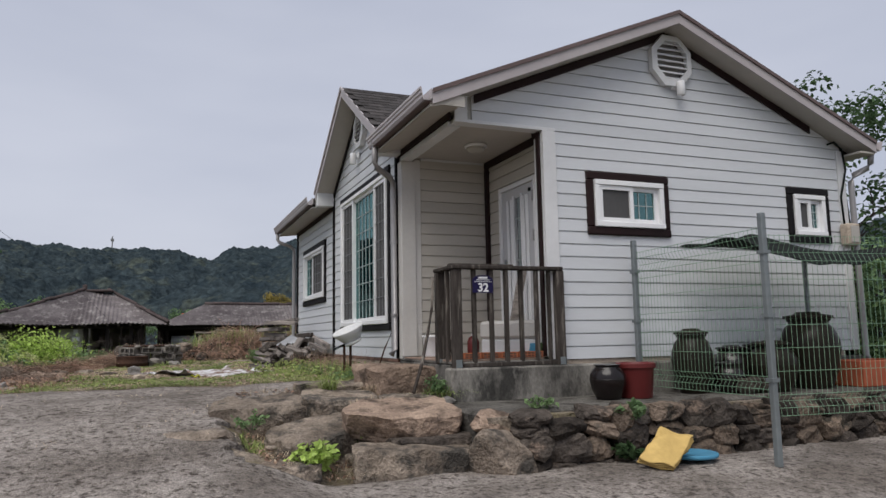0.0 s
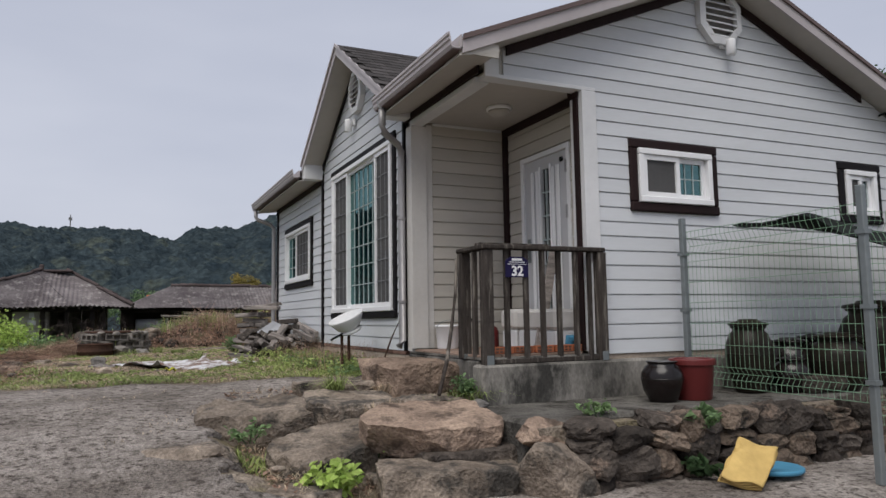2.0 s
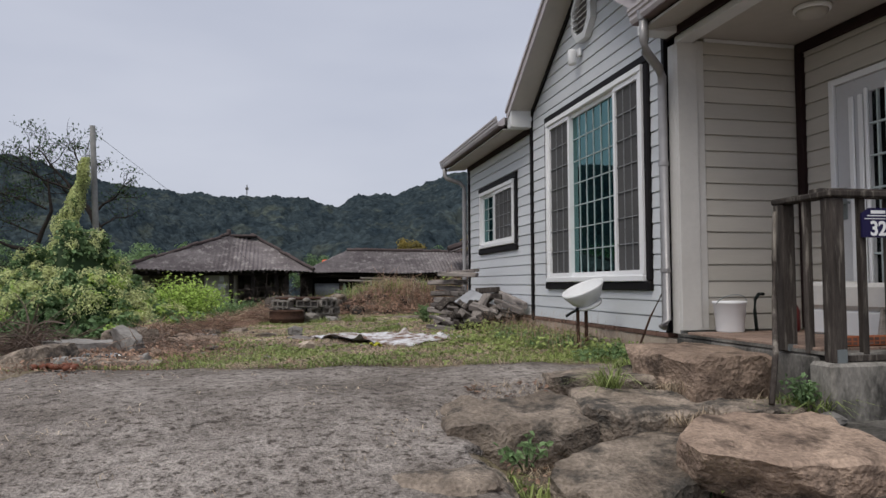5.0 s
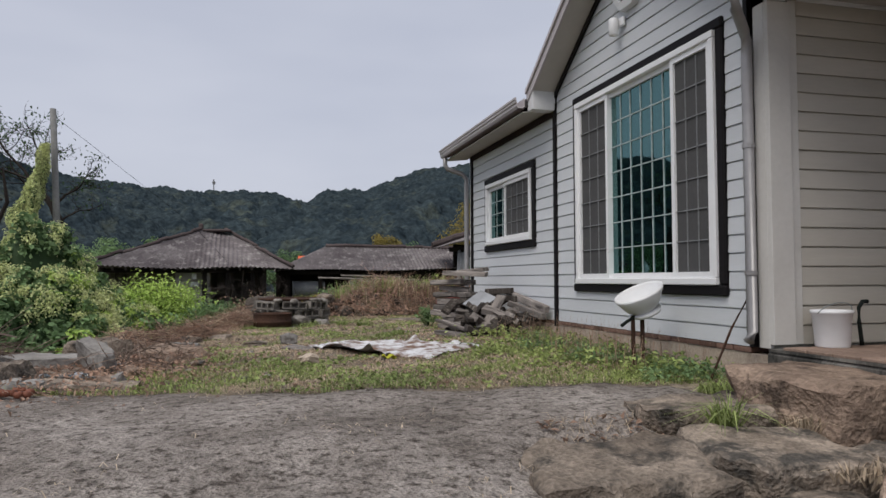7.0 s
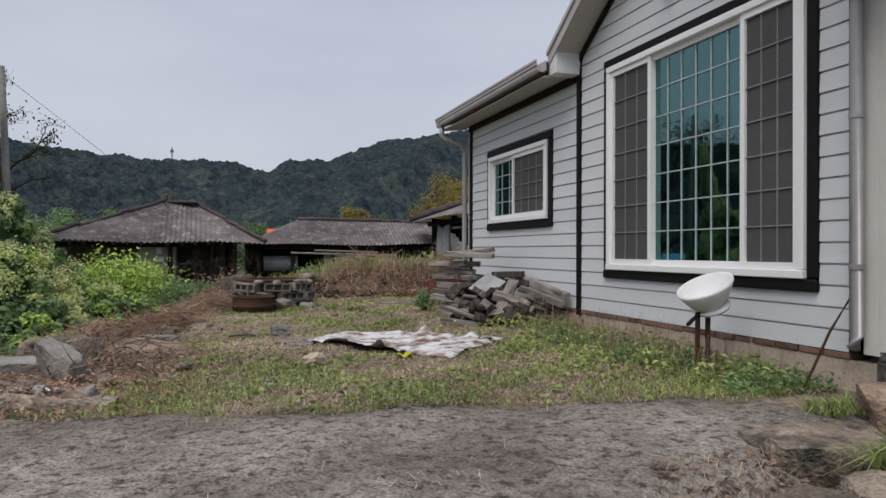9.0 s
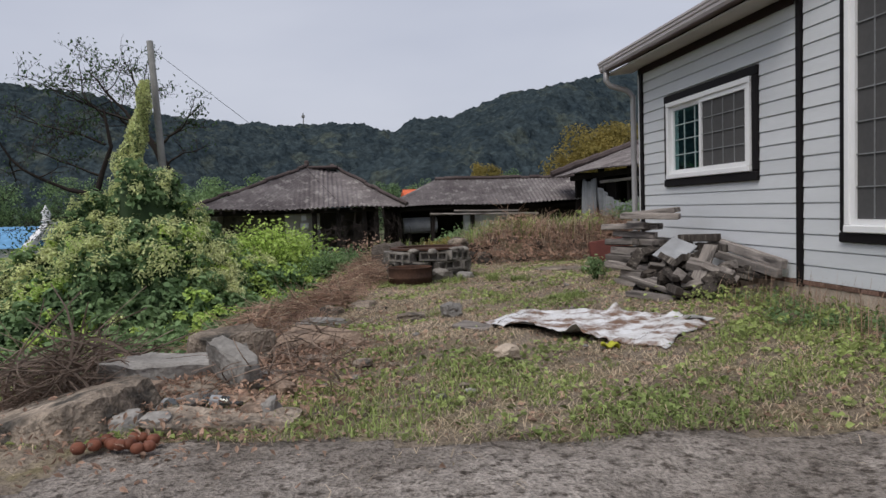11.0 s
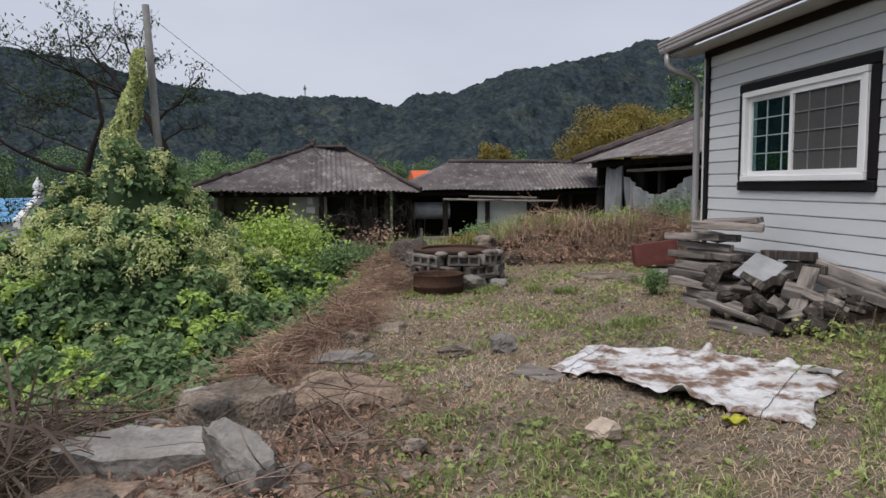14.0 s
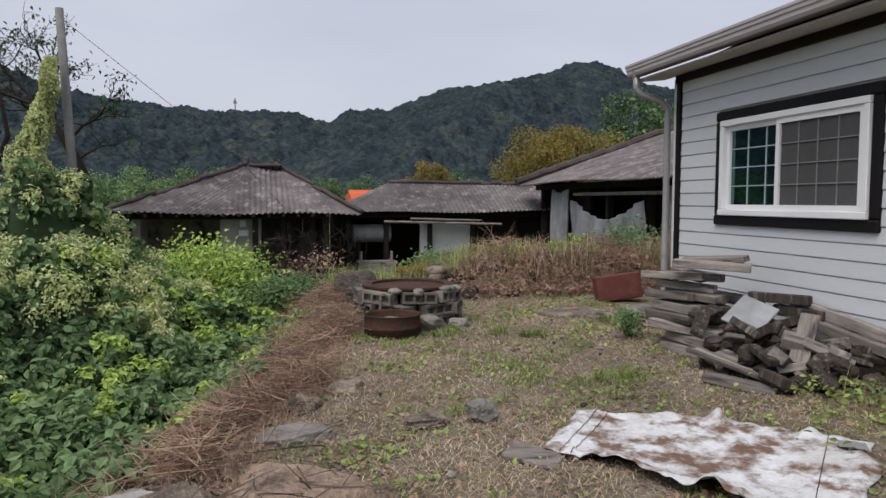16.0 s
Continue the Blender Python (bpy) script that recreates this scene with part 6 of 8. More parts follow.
for k in range(40):
    y = rng.uniform(11.5, 12.8)
    rock("rubble", "dark broken rubble under the timber pile", (rng.uniform(1.75, 2.5), y, 1.05 + rng.uniform(0, 0.2)), (rng.uniform(0.08, 0.18), rng.uniform(0.08, 0.16), rng.uniform(0.05, 0.11)), rng.uniform(0, 180), (rng.uniform(-20, 20), rng.uniform(-20, 20)), 100 + k, "rock_dark", 0.85, 0.16, sub=3, category="rubble", group="rubble in the timber pile")


# hearth ring of hollow blocks
def hollow_block(m):
    b = thing("hollow_block", "mossy grey hollow concrete block in the hearth ring", "concrete block", (0, 0, 0), group="blocks of the hearth")
    bm = bmesh.new()
    n = 3
    L, D, H, t = 0.36, 0.14, 0.115, 0.022
    box(bm, -L / 2, L / 2, -D / 2, D / 2, 0, t)
    box(bm, -L / 2, L / 2, -D / 2, D / 2, H - t, H)
    for k in range(n + 1):
        xx = -L / 2 + k * (L - t) / n
        box(bm, xx, xx + t, -D / 2 + 0.002, D / 2 - 0.002, t, H - t)
    box(bm, -L / 2 + 0.004, L / 2 - 0.004, -0.012, 0.012, t, H - t)
    part("block_body", bm, M["block"], b)
    b.matrix_basis = m
    return b


hc = (-0.12, 15.3)
for layer in range(3):
    for k in range(8):
        a = 2 * math.pi * (k + 0.5 * layer) / 8 + rng.uniform(-0.05, 0.05)
        r = 0.50 + rng.uniform(-0.02, 0.02)
        hollow_block(pose(hc[0] + r * math.cos(a), hc[1] + r * math.sin(a), 1.03 + layer * 0.122, rng.uniform(-2, 2), rng.uniform(-3, 3), math.degrees(a) + 90))
rings = bmesh.new()
lathe(rings, [(0.44, 0), (0.5, 0.008), (0.5, 0.03), (0.44, 0.038), (0.4, 0.03), (0.4, 0.005)], 36, (hc[0], hc[1], 1.40))
tagged(part("hearth_rim", rings, M["rust"]), "dark iron rim lying on the block ring", "iron rim")
for k in range(7):
    a = rng.uniform(3.3, 5.9)
    rock("rubble", "broken lump of mortar on the hearth", (hc[0] + 0.5 * math.cos(a), hc[1] + 0.5 * math.sin(a), 1.40), (rng.uniform(0.12, 0.24), 0.12, 0.07), rng.uniform(0, 180), (0, 0), 140 + k, "block", 0.5, 0.2, sub=2, category="rubble", group="rubble on the hearth")
drum = thing("rusty_drum", "cut-down rusty oil drum half full of ash", "drum", (-0.42, 14.5, 1.0))
bm = bmesh.new()
lathe(bm, [(0.27, 0), (0.272, 0.09), (0.28, 0.1), (0.272, 0.11), (0.27, 0.21), (0.278, 0.22), (0.268, 0.225), (0.26, 0.2), (0.258, 0.1), (0.005, 0.09)], 36, (-0.42, 14.5, 1.01))
part("drum_wall", bm, M["rust"], drum, smooth=True)
rock("ash_lump", "grey lump of slag inside the drum", (-0.45, 14.52, 1.13), (0.3, 0.26, 0.12), 0, (0, 0), 151, "block", 0.4, 0.2, sub=3)
rock("slag_block", "broken block beside the drum", (-0.02, 14.6, 1.1), (0.26, 0.2, 0.18), 20, (0, 6), 152, "block", 0.6, 0.15, sub=3)
rock("slag_block", "pale broken block near the hearth", (0.32, 14.75, 1.07), (0.22, 0.14, 0.1), -15, (0, 6), 153, "rock_grey", 0.6, 0.15, sub=3)

# stones of the lawn
for nm, lb, c, s, tn, mt in (
    ("fieldstone", "grey stone lying in the grass", (-0.31, 11.72, 1.07), (0.17, 0.15, 0.13), 10, "rock_grey"),
    ("fieldstone", "mossy flat stone in the grass", (-0.66, 11.72, 1.035), (0.22, 0.14, 0.06), 0, "rock"),
    ("fieldstone", "rounded ochre stone in the grass", (-0.21, 9.98, 1.045), (0.14, 0.12, 0.085), 30, "plinth"),
    ("fieldstone", "flat pale slab at the top of the bank", (-1.42, 11.62, 1.02), (0.42, 0.30, 0.11), 20, "rock_grey"),
    ("fieldstone", "rounded stone at the top of the bank", (-1.36, 12.15, 1.02), (0.24, 0.2, 0.16), 60, "rock"),
    ("fieldstone", "brown stone at the top of the bank", (-1.05, 12.55, 1.02), (0.26, 0.2, 0.12), 60, "rock"),
    ("fieldstone", "big low earth-coloured rock in the bank", (-1.45, 10.75, 0.97), (0.72, 0.6, 0.28), 15, "rock_red"),
    ("fieldstone", "wide earthy rock in the bank", (-1.95, 10.85, 0.9), (0.7, 0.55, 0.3), -15, "rock"),
    ("fieldstone", "flat slab sunk in the lawn", (1.75, 15.05, 1.05), (0.85, 0.42, 0.08), -12, "rock"),
    ("fieldstone", "pale stone in the grass", (2.35, 14.75, 1.1), (0.3, 0.22, 0.18), -12, "rock_grey"),
    ("fieldstone", "earthy boulder wrapped in dead vines", (-0.55, 16.6, 1.16), (0.5, 0.45, 0.5), -12, "rock_dark"),
):
    rock(nm, lb, c, s, tn, (0, 0), int(abs(c[0] * 100 + c[1] * 10)), mt, 0.75, 0.14, sub=4)
for k in range(40):
    y = rng.uniform(9.2, 15.5)
    x = float(bank_x(y)) + rng.uniform(0.0, 2.6)
    rock("pebble", "small pebble in the grass", (x, y, float(height(x, y)) + 0.015), (rng.uniform(0.03, 0.07), rng.uniform(0.03, 0.06), rng.uniform(0.02, 0.035)), rng.uniform(0, 180), (0, 0), 200 + k, rng.choice(["rock_grey", "rock"]), 0.5, 0.12, sub=2, group="pebbles on the lawn")

# stone heap at the driveway's edge
for k, (lb, c, s, tn, tl, mt) in enumerate((
    ("long grey slab lying on top of the heap", (-2.24, 9.9, 1.075), (0.66, 0.32, 0.13), 6, (0, 2), "rock_grey"),
    ("brown slab under the grey slab", (-2.32, 9.82, 0.93), (0.62, 0.4, 0.14), -12, (0, 4), "rock"),
    ("upright pale slab leaning on the heap", (-1.80, 9.66, 1.04), (0.34, 0.14, 0.42), -40, (16, 22), "rock_grey"),
    ("big earthy boulder behind the heap", (-1.90, 10.3, 1.02), (0.50, 0.42, 0.38), 20, (0, 0), "rock"),
    ("squared concrete lump behind the heap", (-2.02, 10.6, 1.0), (0.42, 0.3, 0.26), 8, (0, 4), "rock_grey"),
    ("broad earth-covered rock at the heap's foot", (-2.62, 9.25, 0.86), (0.95, 0.62, 0.42), -20, (0, -14), "rock"),
    ("dark broken rock in the heap", (-2.3, 9.5, 0.98), (0.36, 0.3, 0.22), -20, (0, 0), "rock_red"),
    ("brown rock in the middle of the heap", (-2.05, 9.6, 0.95), (0.42, 0.3, 0.2), 15, (0, 0), "rock"),
    ("round grey stone at the heap's foot", (-2.22, 9.02, 0.99), (0.18, 0.16, 0.16), 0, (0, 0), "rock_grey"),
    ("long flat stone in front of the heap", (-1.75, 8.98, 0.98), (0.62, 0.26, 0.12), -8, (0, 2), "rock"),
    ("pale stone among the heap", (-1.92, 9.3, 1.0), (0.24, 0.16, 0.12), 40, (0, 0), "rock_grey"),
    ("brown rubble stone in the heap", (-1.7, 9.35, 0.98), (0.26, 0.2, 0.12), 10, (0, 0), "rock_red"),
)):
    slab_stone("heap_stone", lb, c, tuple(1.04 * q for q in s), tn, tl, 300 + k, mt, group="stones of the heap", wear=1.3)
for k in range(44):
    x, y = rng.gauss(-1.95, 0.38), rng.gauss(9.95, 0.6)
    rock("rubble", "small broken stone of the heap", (x, y, max(0.9, float(height(x, y))) + 0.03), (rng.uniform(0.07, 0.22), rng.uniform(0.06, 0.16), rng.uniform(0.04, 0.11)), rng.uniform(0, 180), (rng.uniform(-15, 15), rng.uniform(-15, 15)), 350 + k, rng.choice(["rock", "rock_grey", "rock_red"]), 0.8, 0.15, sub=3, category="rubble", group="rubble of the heap")
for k, (x, y, tn) in enumerate(((-2.08, 9.28, -30), (-1.88, 9.22, 12))):
    b = thing("glass_bottle", "clear empty bottle lying on the stone heap", "bottle", (0, 0, 0), group="bottles on the heap")
    bm = bmesh.new()
    lathe(bm, [(0.027, 0), (0.03, 0.006), (0.03, 0.12), (0.022, 0.145), (0.011, 0.165), (0.011, 0.2)], 16)
    part("bottle_body", bm, M["glass_clear"], b, smooth=True)
    bm = bmesh.new()
    lathe(bm, [(0.0305, 0.04), (0.031, 0.044), (0.031, 0.09), (0.0305, 0.094)], 16)
    part("paper_label", bm, M["sheet"], b)
    b.matrix_basis = pose(x, y, 1.04 + 0.02 * k, 80 + 14 * k, 0, tn + 60)
for k in range(14):
    x, y = -2.16 + rng.uniform(-0.19, 0.19), 8.68 + rng.uniform(-0.09, 0.11)
    bm = bmesh.new()
    lathe(bm, [(0.008, 0.002), (0.020, 0.006), (0.028, 0.019), (0.027, 0.032), (0.018, 0.043), (0.005, 0.045)], 16, (x, y, float(height(x, y)) + 0.012))
    f = part("fallen_fruit", bm, M["fruit"], smooth=True)
    tagged(f, "withered orange-brown fruit fallen on the drive", "fruit", "fallen fruit")
rock("fieldstone", "loose stone on the driveway's edge", (-2.75, 8.3, 1.0), (0.16, 0.12, 0.1), 0, (0, 0), 340, "rock_red", 0.5, 0.12, sub=3)
red = thing("red_panel_box", "faded red sheet steel box leaning at the house corner", "steel box", (2.75, 15.9, 1.05))
bm = bmesh.new()
box(bm, -0.28, 0.28, -0.12, 0.12, 0, 0.32, bevel=0.012, m=pose(2.72, 15.95, 1.08, -6, -8, -12))
part("shell", bm, M["red_steel"], red)
bm = bmesh.new()
box(bm, -0.24, 0.24, -0.126, -0.121, 0.04, 0.28, m=pose(2.72, 15.95, 1.08, -6, -8, -12))
part("front_panel", bm, M["red_steel"], red)

# rubble bank at the north end of the yard
for k in range(60):
    x = rng.uniform(0.3, 4.6)
    z = rng.uniform(0, 1)
    rock("bank_stone", "dark fieldstone in the overgrown rubble bank", (x, 16.75 + z * 0.45 + rng.uniform(-0.1, 0.1) + 0.12 * (x - 2), 1.05 + z * 0.38), (rng.uniform(0.14, 0.32), rng.uniform(0.14, 0.26), rng.uniform(0.12, 0.2)), rng.uniform(0, 180), (0, 0), 400 + k, rng.choice(["rock_dark", "rock_dark", "rock"]), 0.5, 0.15, sub=2, group="stones of the bank")


# ---- old farm buildings beyond the yard ----
def corrugated(parent, e0, e1, r0, r1, name="roof_sheet", period=0.12, amp=0.018, seed=0):
    """A corrugated slope between an eave line and a ridge line."""
    e0, e1, r0, r1 = (np.array(p, float) for p in (e0, e1, r0, r1))
    n = max(8, int(np.linalg.norm(e1 - e0) / period) * 6)
    m = 14
    s, t = np.linspace(0, 1, n + 1), np.linspace(0, 1, m + 1)
    S, T = np.meshgrid(s, t)
    P = ((1 - S) * (1 - T))[..., None] * e0 + (S * (1 - T))[..., None] * e1 + ((1 - S) * T)[..., None] * r0 + (S * T)[..., None] * r1
    nrm = np.cross(e1 - e0, r0 - e0)
    nrm /= np.linalg.norm(nrm)
    nrm *= np.sign(nrm[2])
    along = (P - e0) @ ((e1 - e0) / np.linalg.norm(e1 - e0))
    lift = amp * np.sin(along * 2 * np.pi / period) + 0.03 * np.sin(S * 9 + T * 3 + seed) * (1 - T) - 0.012 * ((T * 3.0) % 1.0)
    P = P + nrm * lift[..., None]
    V = P.reshape(-1, 3)
    i = (np.arange(m)[:, None] * (n + 1) + np.arange(n)[None, :]).reshape(-1, 1)
    ob = raw(name, V, i + np.array([[0, 1, n + 2, n + 1]]), M["slate_roof"], parent)
    ob.modifiers.new("thickness", "SOLIDIFY").thickness = 0.012
    return ob


def ridge_line(parent, a, b, r=0.05, n=None):
    """Half-round ridge tiles laid along a line."""
    a, b = Vector(a), Vector(b)
    n = n or max(2, int((b - a).length / 0.3))
    for k in range(n):
        bm = bmesh.new()
        p, q = a.lerp(b, k / n), a.lerp(b, (k + 1.06) / n)
        j = Vector((0, 0, 0.05 * noise.noise(p * 3)))
        tube(bm, [p + j, q + j], [r * 1.05, r * 0.9], 8)
        part("ridge_tile", bm, M["ridge_tile"], parent)


def walls(parent, material, *args):
    for a in args:
        part("wall", boxes(a, bevel=0.006), M[material], parent)


farmhouse = thing("farmhouse", "abandoned farmhouse with a grey corrugated hip roof", "farmhouse", (-2.6, 26, 0))
FL, FR, BR_, BL_ = (-4.92, 23.3, 2.08), (0.30, 23.45, 2.03), (0.6, 29.0, 2.1), (-5.3, 28.8, 2.1)
R1, R2 = (-2.27, 26.0, 3.20), (-1.45, 26.4, 3.14)
corrugated(farmhouse, FL, FR, R1, R2, seed=1)
corrugated(farmhouse, FR, BR_, R2, R2, seed=2)
corrugated(farmhouse, BR_, BL_, R2, R1, seed=3)
corrugated(farmhouse, BL_, FL, R1, R1, seed=4)
for a, b in ((R1, FL), (R2, FR), (R2, BR_), (R1, BL_)):
    ridge_line(farmhouse, (a[0], a[1], a[2] + 0.03), (b[0], b[1], b[2] + 0.05))
bm = bmesh.new()
box(bm, -2.36, -1.40, 26.0, 26.4, 3.16, 3.24, bevel=0.03)
box(bm, -2.32, -2.19, 26.0, 26.15, 3.23, 3.40, bevel=0.03)
box(bm, -1.62, -1.48, 26.3, 26.42, 3.20, 3.30, bevel=0.03)
part("ridge_cap", bm, M["ridge_tile"], farmhouse)
bm = bmesh.new()
core(bm, ("y", 24.05), -2.75, -1.88, -0.3, 2.06)
part("wall", bm, M["mud_wall"], farmhouse, "grey mud plaster front wall")
# recessed plaster wall in a darker material that paints the eave's shade
bm = bmesh.new()
core(bm, ("y", 24.9), -4.39, -2.76, -0.3, 2.06, [(-3.35, -2.95, 1.0, 1.6)])
part("wall", bm, M["block"], farmhouse, "recessed plaster wall with a small window, eave shade in its colour")
walls_end = boxes((-4.95, -4.62, 24.0, 24.3, -0.3, 1.95), bevel=0.02)
part("wall", walls_end, M["mud_wall"], farmhouse, "pale pillar at the end of the front")
walls(farmhouse, "mud_wall", (-4.55, -4.4, 24.06, 28.4, -0.3, 2.06), (-4.39, -0.4, 28.2, 28.35, -0.3, 2.06), (-2.0, -1.9, 24.9, 28.1, -0.3, 2.06))
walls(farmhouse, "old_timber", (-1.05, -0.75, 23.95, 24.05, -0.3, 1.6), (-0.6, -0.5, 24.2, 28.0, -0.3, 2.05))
for x in (-4.6, -2.0, -1.4, -0.75, -0.45):
    part("post", boxes((x - 0.06, x + 0.06, 23.84, 23.96, -0.3, 2.04), bevel=0.01), M["old_timber"], farmhouse)
part("eave_beam", boxes((-4.8, -0.4, 23.80, 23.90, 1.92, 2.03), bevel=0.01), M["old_timber"], farmhouse)
for k in range(15):
    x = -4.8 + k * 0.31
    part("rafter_end", boxes((x - 0.03, x + 0.03, 23.36, 24.0, 1.98, 2.05)), M["old_timber"], farmhouse)
part("notice", boxes((-2.35, -2.15, 23.83, 23.85, 1.55, 1.68), (-2.32, -2.2, 23.83, 23.85, 1.75, 1.9)), M["white"], farmhouse, "small pale plates on the wall")
part("ledge", boxes((-4.5, -0.5, 23.6, 24.0, -0.2, 0.25), bevel=0.02), M["concrete"], farmhouse)

wing = thing("farm_wing", "long low barn with a grey corrugated roof and open front", "barn", (3.2, 27.5, 0))
corrugated(wing, (-0.05, 26.25, 2.02), (6.15, 26.05, 2.06), (1.6, 28.1, 2.84), (6.15, 27.95, 2.80), seed=6)
corrugated(wing, (6.15, 29.9, 2.06), (-0.05, 29.9, 2.02), (6.15, 27.95, 2.80), (1.6, 28.1, 2.84), seed=7)
corrugated(wing, (-0.05, 29.9, 2.02), (-0.05, 26.25, 2.02), (1.6, 28.1, 2.84), (1.6, 28.1, 2.84), seed=8)
ridge_line(wing, (1.6, 28.1, 2.87), (6.15, 27.95, 2.83), 0.06)
for x in (0.3, 1.3, 2.5, 3.7, 4.9, 6.0):
    part("post", boxes((x - 0.06, x + 0.06, 26.55, 26.67, -0.3, 2.1), bevel=0.01), M["old_timber"], wing)
part("eave_beam", boxes((0.0, 6.1, 26.5, 26.6, 1.88, 1.99), bevel=0.01), M["old_timber"], wing)
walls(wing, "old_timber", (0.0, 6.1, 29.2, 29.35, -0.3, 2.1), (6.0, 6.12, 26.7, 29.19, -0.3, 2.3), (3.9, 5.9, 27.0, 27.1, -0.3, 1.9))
part("wall", boxes((2.25, 3.8, 26.75, 26.85, 0.4, 1.72), bevel=0.02), M["white"], wing, "pale wall panel inside the barn")
for k, (a, b) in enumerate((((1.2, 26.3, 1.78), (4.4, 26.2, 1.70)), ((1.9, 26.25, 1.85), (3.8, 26.2, 1.80)))):
    bm = bmesh.new()
    tube(bm, [a, b], 0.035, 6)
    part("pole", bm, M["plank"], wing)
tank = thing("storage_tank", "dented pale tank on legs under the barn roof", "tank", (1.0, 26.8, 0))
bm = bmesh.new()
tube(bm, [(0.45, 26.9, 1.45), (1.45, 26.9, 1.45)], 0.24, 18)
part("tank_body", bm, M["sheet"], tank, smooth=False)
for x in (0.6, 1.3):
    part("leg", boxes((x - 0.04, x + 0.04, 26.8, 27.0, -0.2, 1.25)), M["old_timber"], tank)
junk = part("old_furniture", boxes((0.5, 1.5, 26.2, 26.6, 0.2, 0.75), (0.55, 0.62, 26.2, 26.26, 0.75, 1.0), (1.35, 1.42, 26.2, 26.26, 0.75, 1.0), bevel=0.01), M["plank"])
tagged(junk, "grey weathered wooden bench under the barn roof", "bench")

orange = thing("orange_roof_house", "house behind with a bright orange metal roof", "house", (1.9, 34, 0))
bm = bmesh.new()
prism(bm, [(32.5, 2.3), (34.0, 2.72), (35.5, 2.3)], "x", 1.0, 2.6)
part("roof", bm, M["orange_roof"], orange)
part("wall", boxes((0.9, 2.4, 32.7, 35.3, -0.3, 2.299)), M["mud_wall"], orange)

shed = thing("open_shed", "old open shed with tiled verge and torn plastic sheets", "shed", (6, 22, 0))
corrugated(shed, (4.95, 26.6, 2.77), (4.95, 16.6, 2.77), (10.0, 26.9, 4.45), (10.0, 16.3, 4.45), seed=11)
corrugated(shed, (15.0, 16.6, 2.77), (15.0, 26.6, 2.77), (10.0, 16.3, 4.45), (10.0, 26.9, 4.45), seed=12)
ridge_line(shed, (10.0, 26.85, 4.5), (4.95, 26.55, 2.84), 0.12)
ridge_line(shed, (10.0, 16.4, 4.5), (4.95, 16.65, 2.84), 0.12)
ridge_line(shed, (10.0, 16.4, 4.5), (10.0, 26.85, 4.5), 0.10)
for y in (17.0, 18.6, 20.4, 22.2, 24.2, 26.2):
    part("post", boxes((5.55, 5.69, y - 0.07, y + 0.07, -0.3, 2.86), bevel=0.01), M["old_timber"], shed)
part("eave_beam", boxes((5.48, 5.60, 16.7, 26.5, 2.62, 2.76), bevel=0.01), M["old_timber"], shed)
part("cross_beam", boxes((5.35, 5.42, 19.4, 23.6, 2.45, 2.52), bevel=0.01), M["plank"], shed)
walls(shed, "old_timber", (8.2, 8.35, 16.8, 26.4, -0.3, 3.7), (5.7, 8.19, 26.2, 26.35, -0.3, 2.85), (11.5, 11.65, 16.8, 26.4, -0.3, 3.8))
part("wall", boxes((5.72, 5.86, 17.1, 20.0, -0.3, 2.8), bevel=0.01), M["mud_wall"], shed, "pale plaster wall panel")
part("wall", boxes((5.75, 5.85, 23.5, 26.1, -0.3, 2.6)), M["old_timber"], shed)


def drape(name, label, y0, y1, ztop, zbot, sag, seed):
    """A torn plastic film hung between two points, with hanging folds."""
    V, F = sheet(np.linspace(0, 1, 44), np.linspace(0, 1, 16), lambda X, Y: X * 0)
    u, v = V[:, 0].copy(), V[:, 1].copy()
    top = ztop - sag * np.sin(np.pi * u) ** 1.2
    bottom = zbot + 0.12 * np.sin(u * 13 + seed) + 0.07 * np.sin(u * 29 + seed)
    V[:, 0] = 5.38 + 0.09 * np.sin(u * 26 + seed + v * 2) * (0.3 + 0.7 * (1 - v)) + 0.04 * np.sin(u * 61)
    V[:, 1] = y0 + (y1 - y0) * u
    V[:, 2] = bottom + (top - bottom) * v
    ob = raw(name, V, F, M["sheet"], smooth=True)
    ob.modifiers.new("thickness", "SOLIDIFY").thickness = 0.004
    return tagged(ob, label, "plastic sheet", "plastic sheets of the shed")


drape("plastic_sheet", "torn grey plastic film sagging across the shed front", 20.25, 23.7, 2.35, 1.35, 0.42, 1)
drape("plastic_sheet", "narrow strip of torn plastic film hanging down", 24.0, 24.95, 2.62, 1.2, 0.1, 5)

blue_house = thing("blue_roof_building", "building with a blue roof and white parapet", "building", (-16, 36, 0))
bm = bmesh.new()
prism(bm, [(34.6, 0.95), (36.5, 1.75), (38.5, 1.75), (38.5, 0.95)], "x", -24, -13.4)
part("roof", bm, M["blue_roof"], blue_house)
part("wall", boxes((-24, -13.5, 34.9, 38.4, -0.5, 0.949)), M["white"], blue_house)
bm = bmesh.new()
prism(bm, [(34.4, 0.75), (36.4, 1.62), (38.6, 1.62), (38.6, 1.9), (36.4, 1.9), (34.4, 1.05)], "x", -13.39, -13.15)
part("parapet", bm, M["white"], blue_house)
bm = bmesh.new()
lathe(bm, [(0.2, 0), (0.22, 0.08), (0.12, 0.14), (0.2, 0.3), (0.16, 0.42), (0.04, 0.62), (0.02, 0.7)], 16, (-13.27, 36.4, 1.9))
part("finial", bm, M["white"], blue_house, smooth=True)

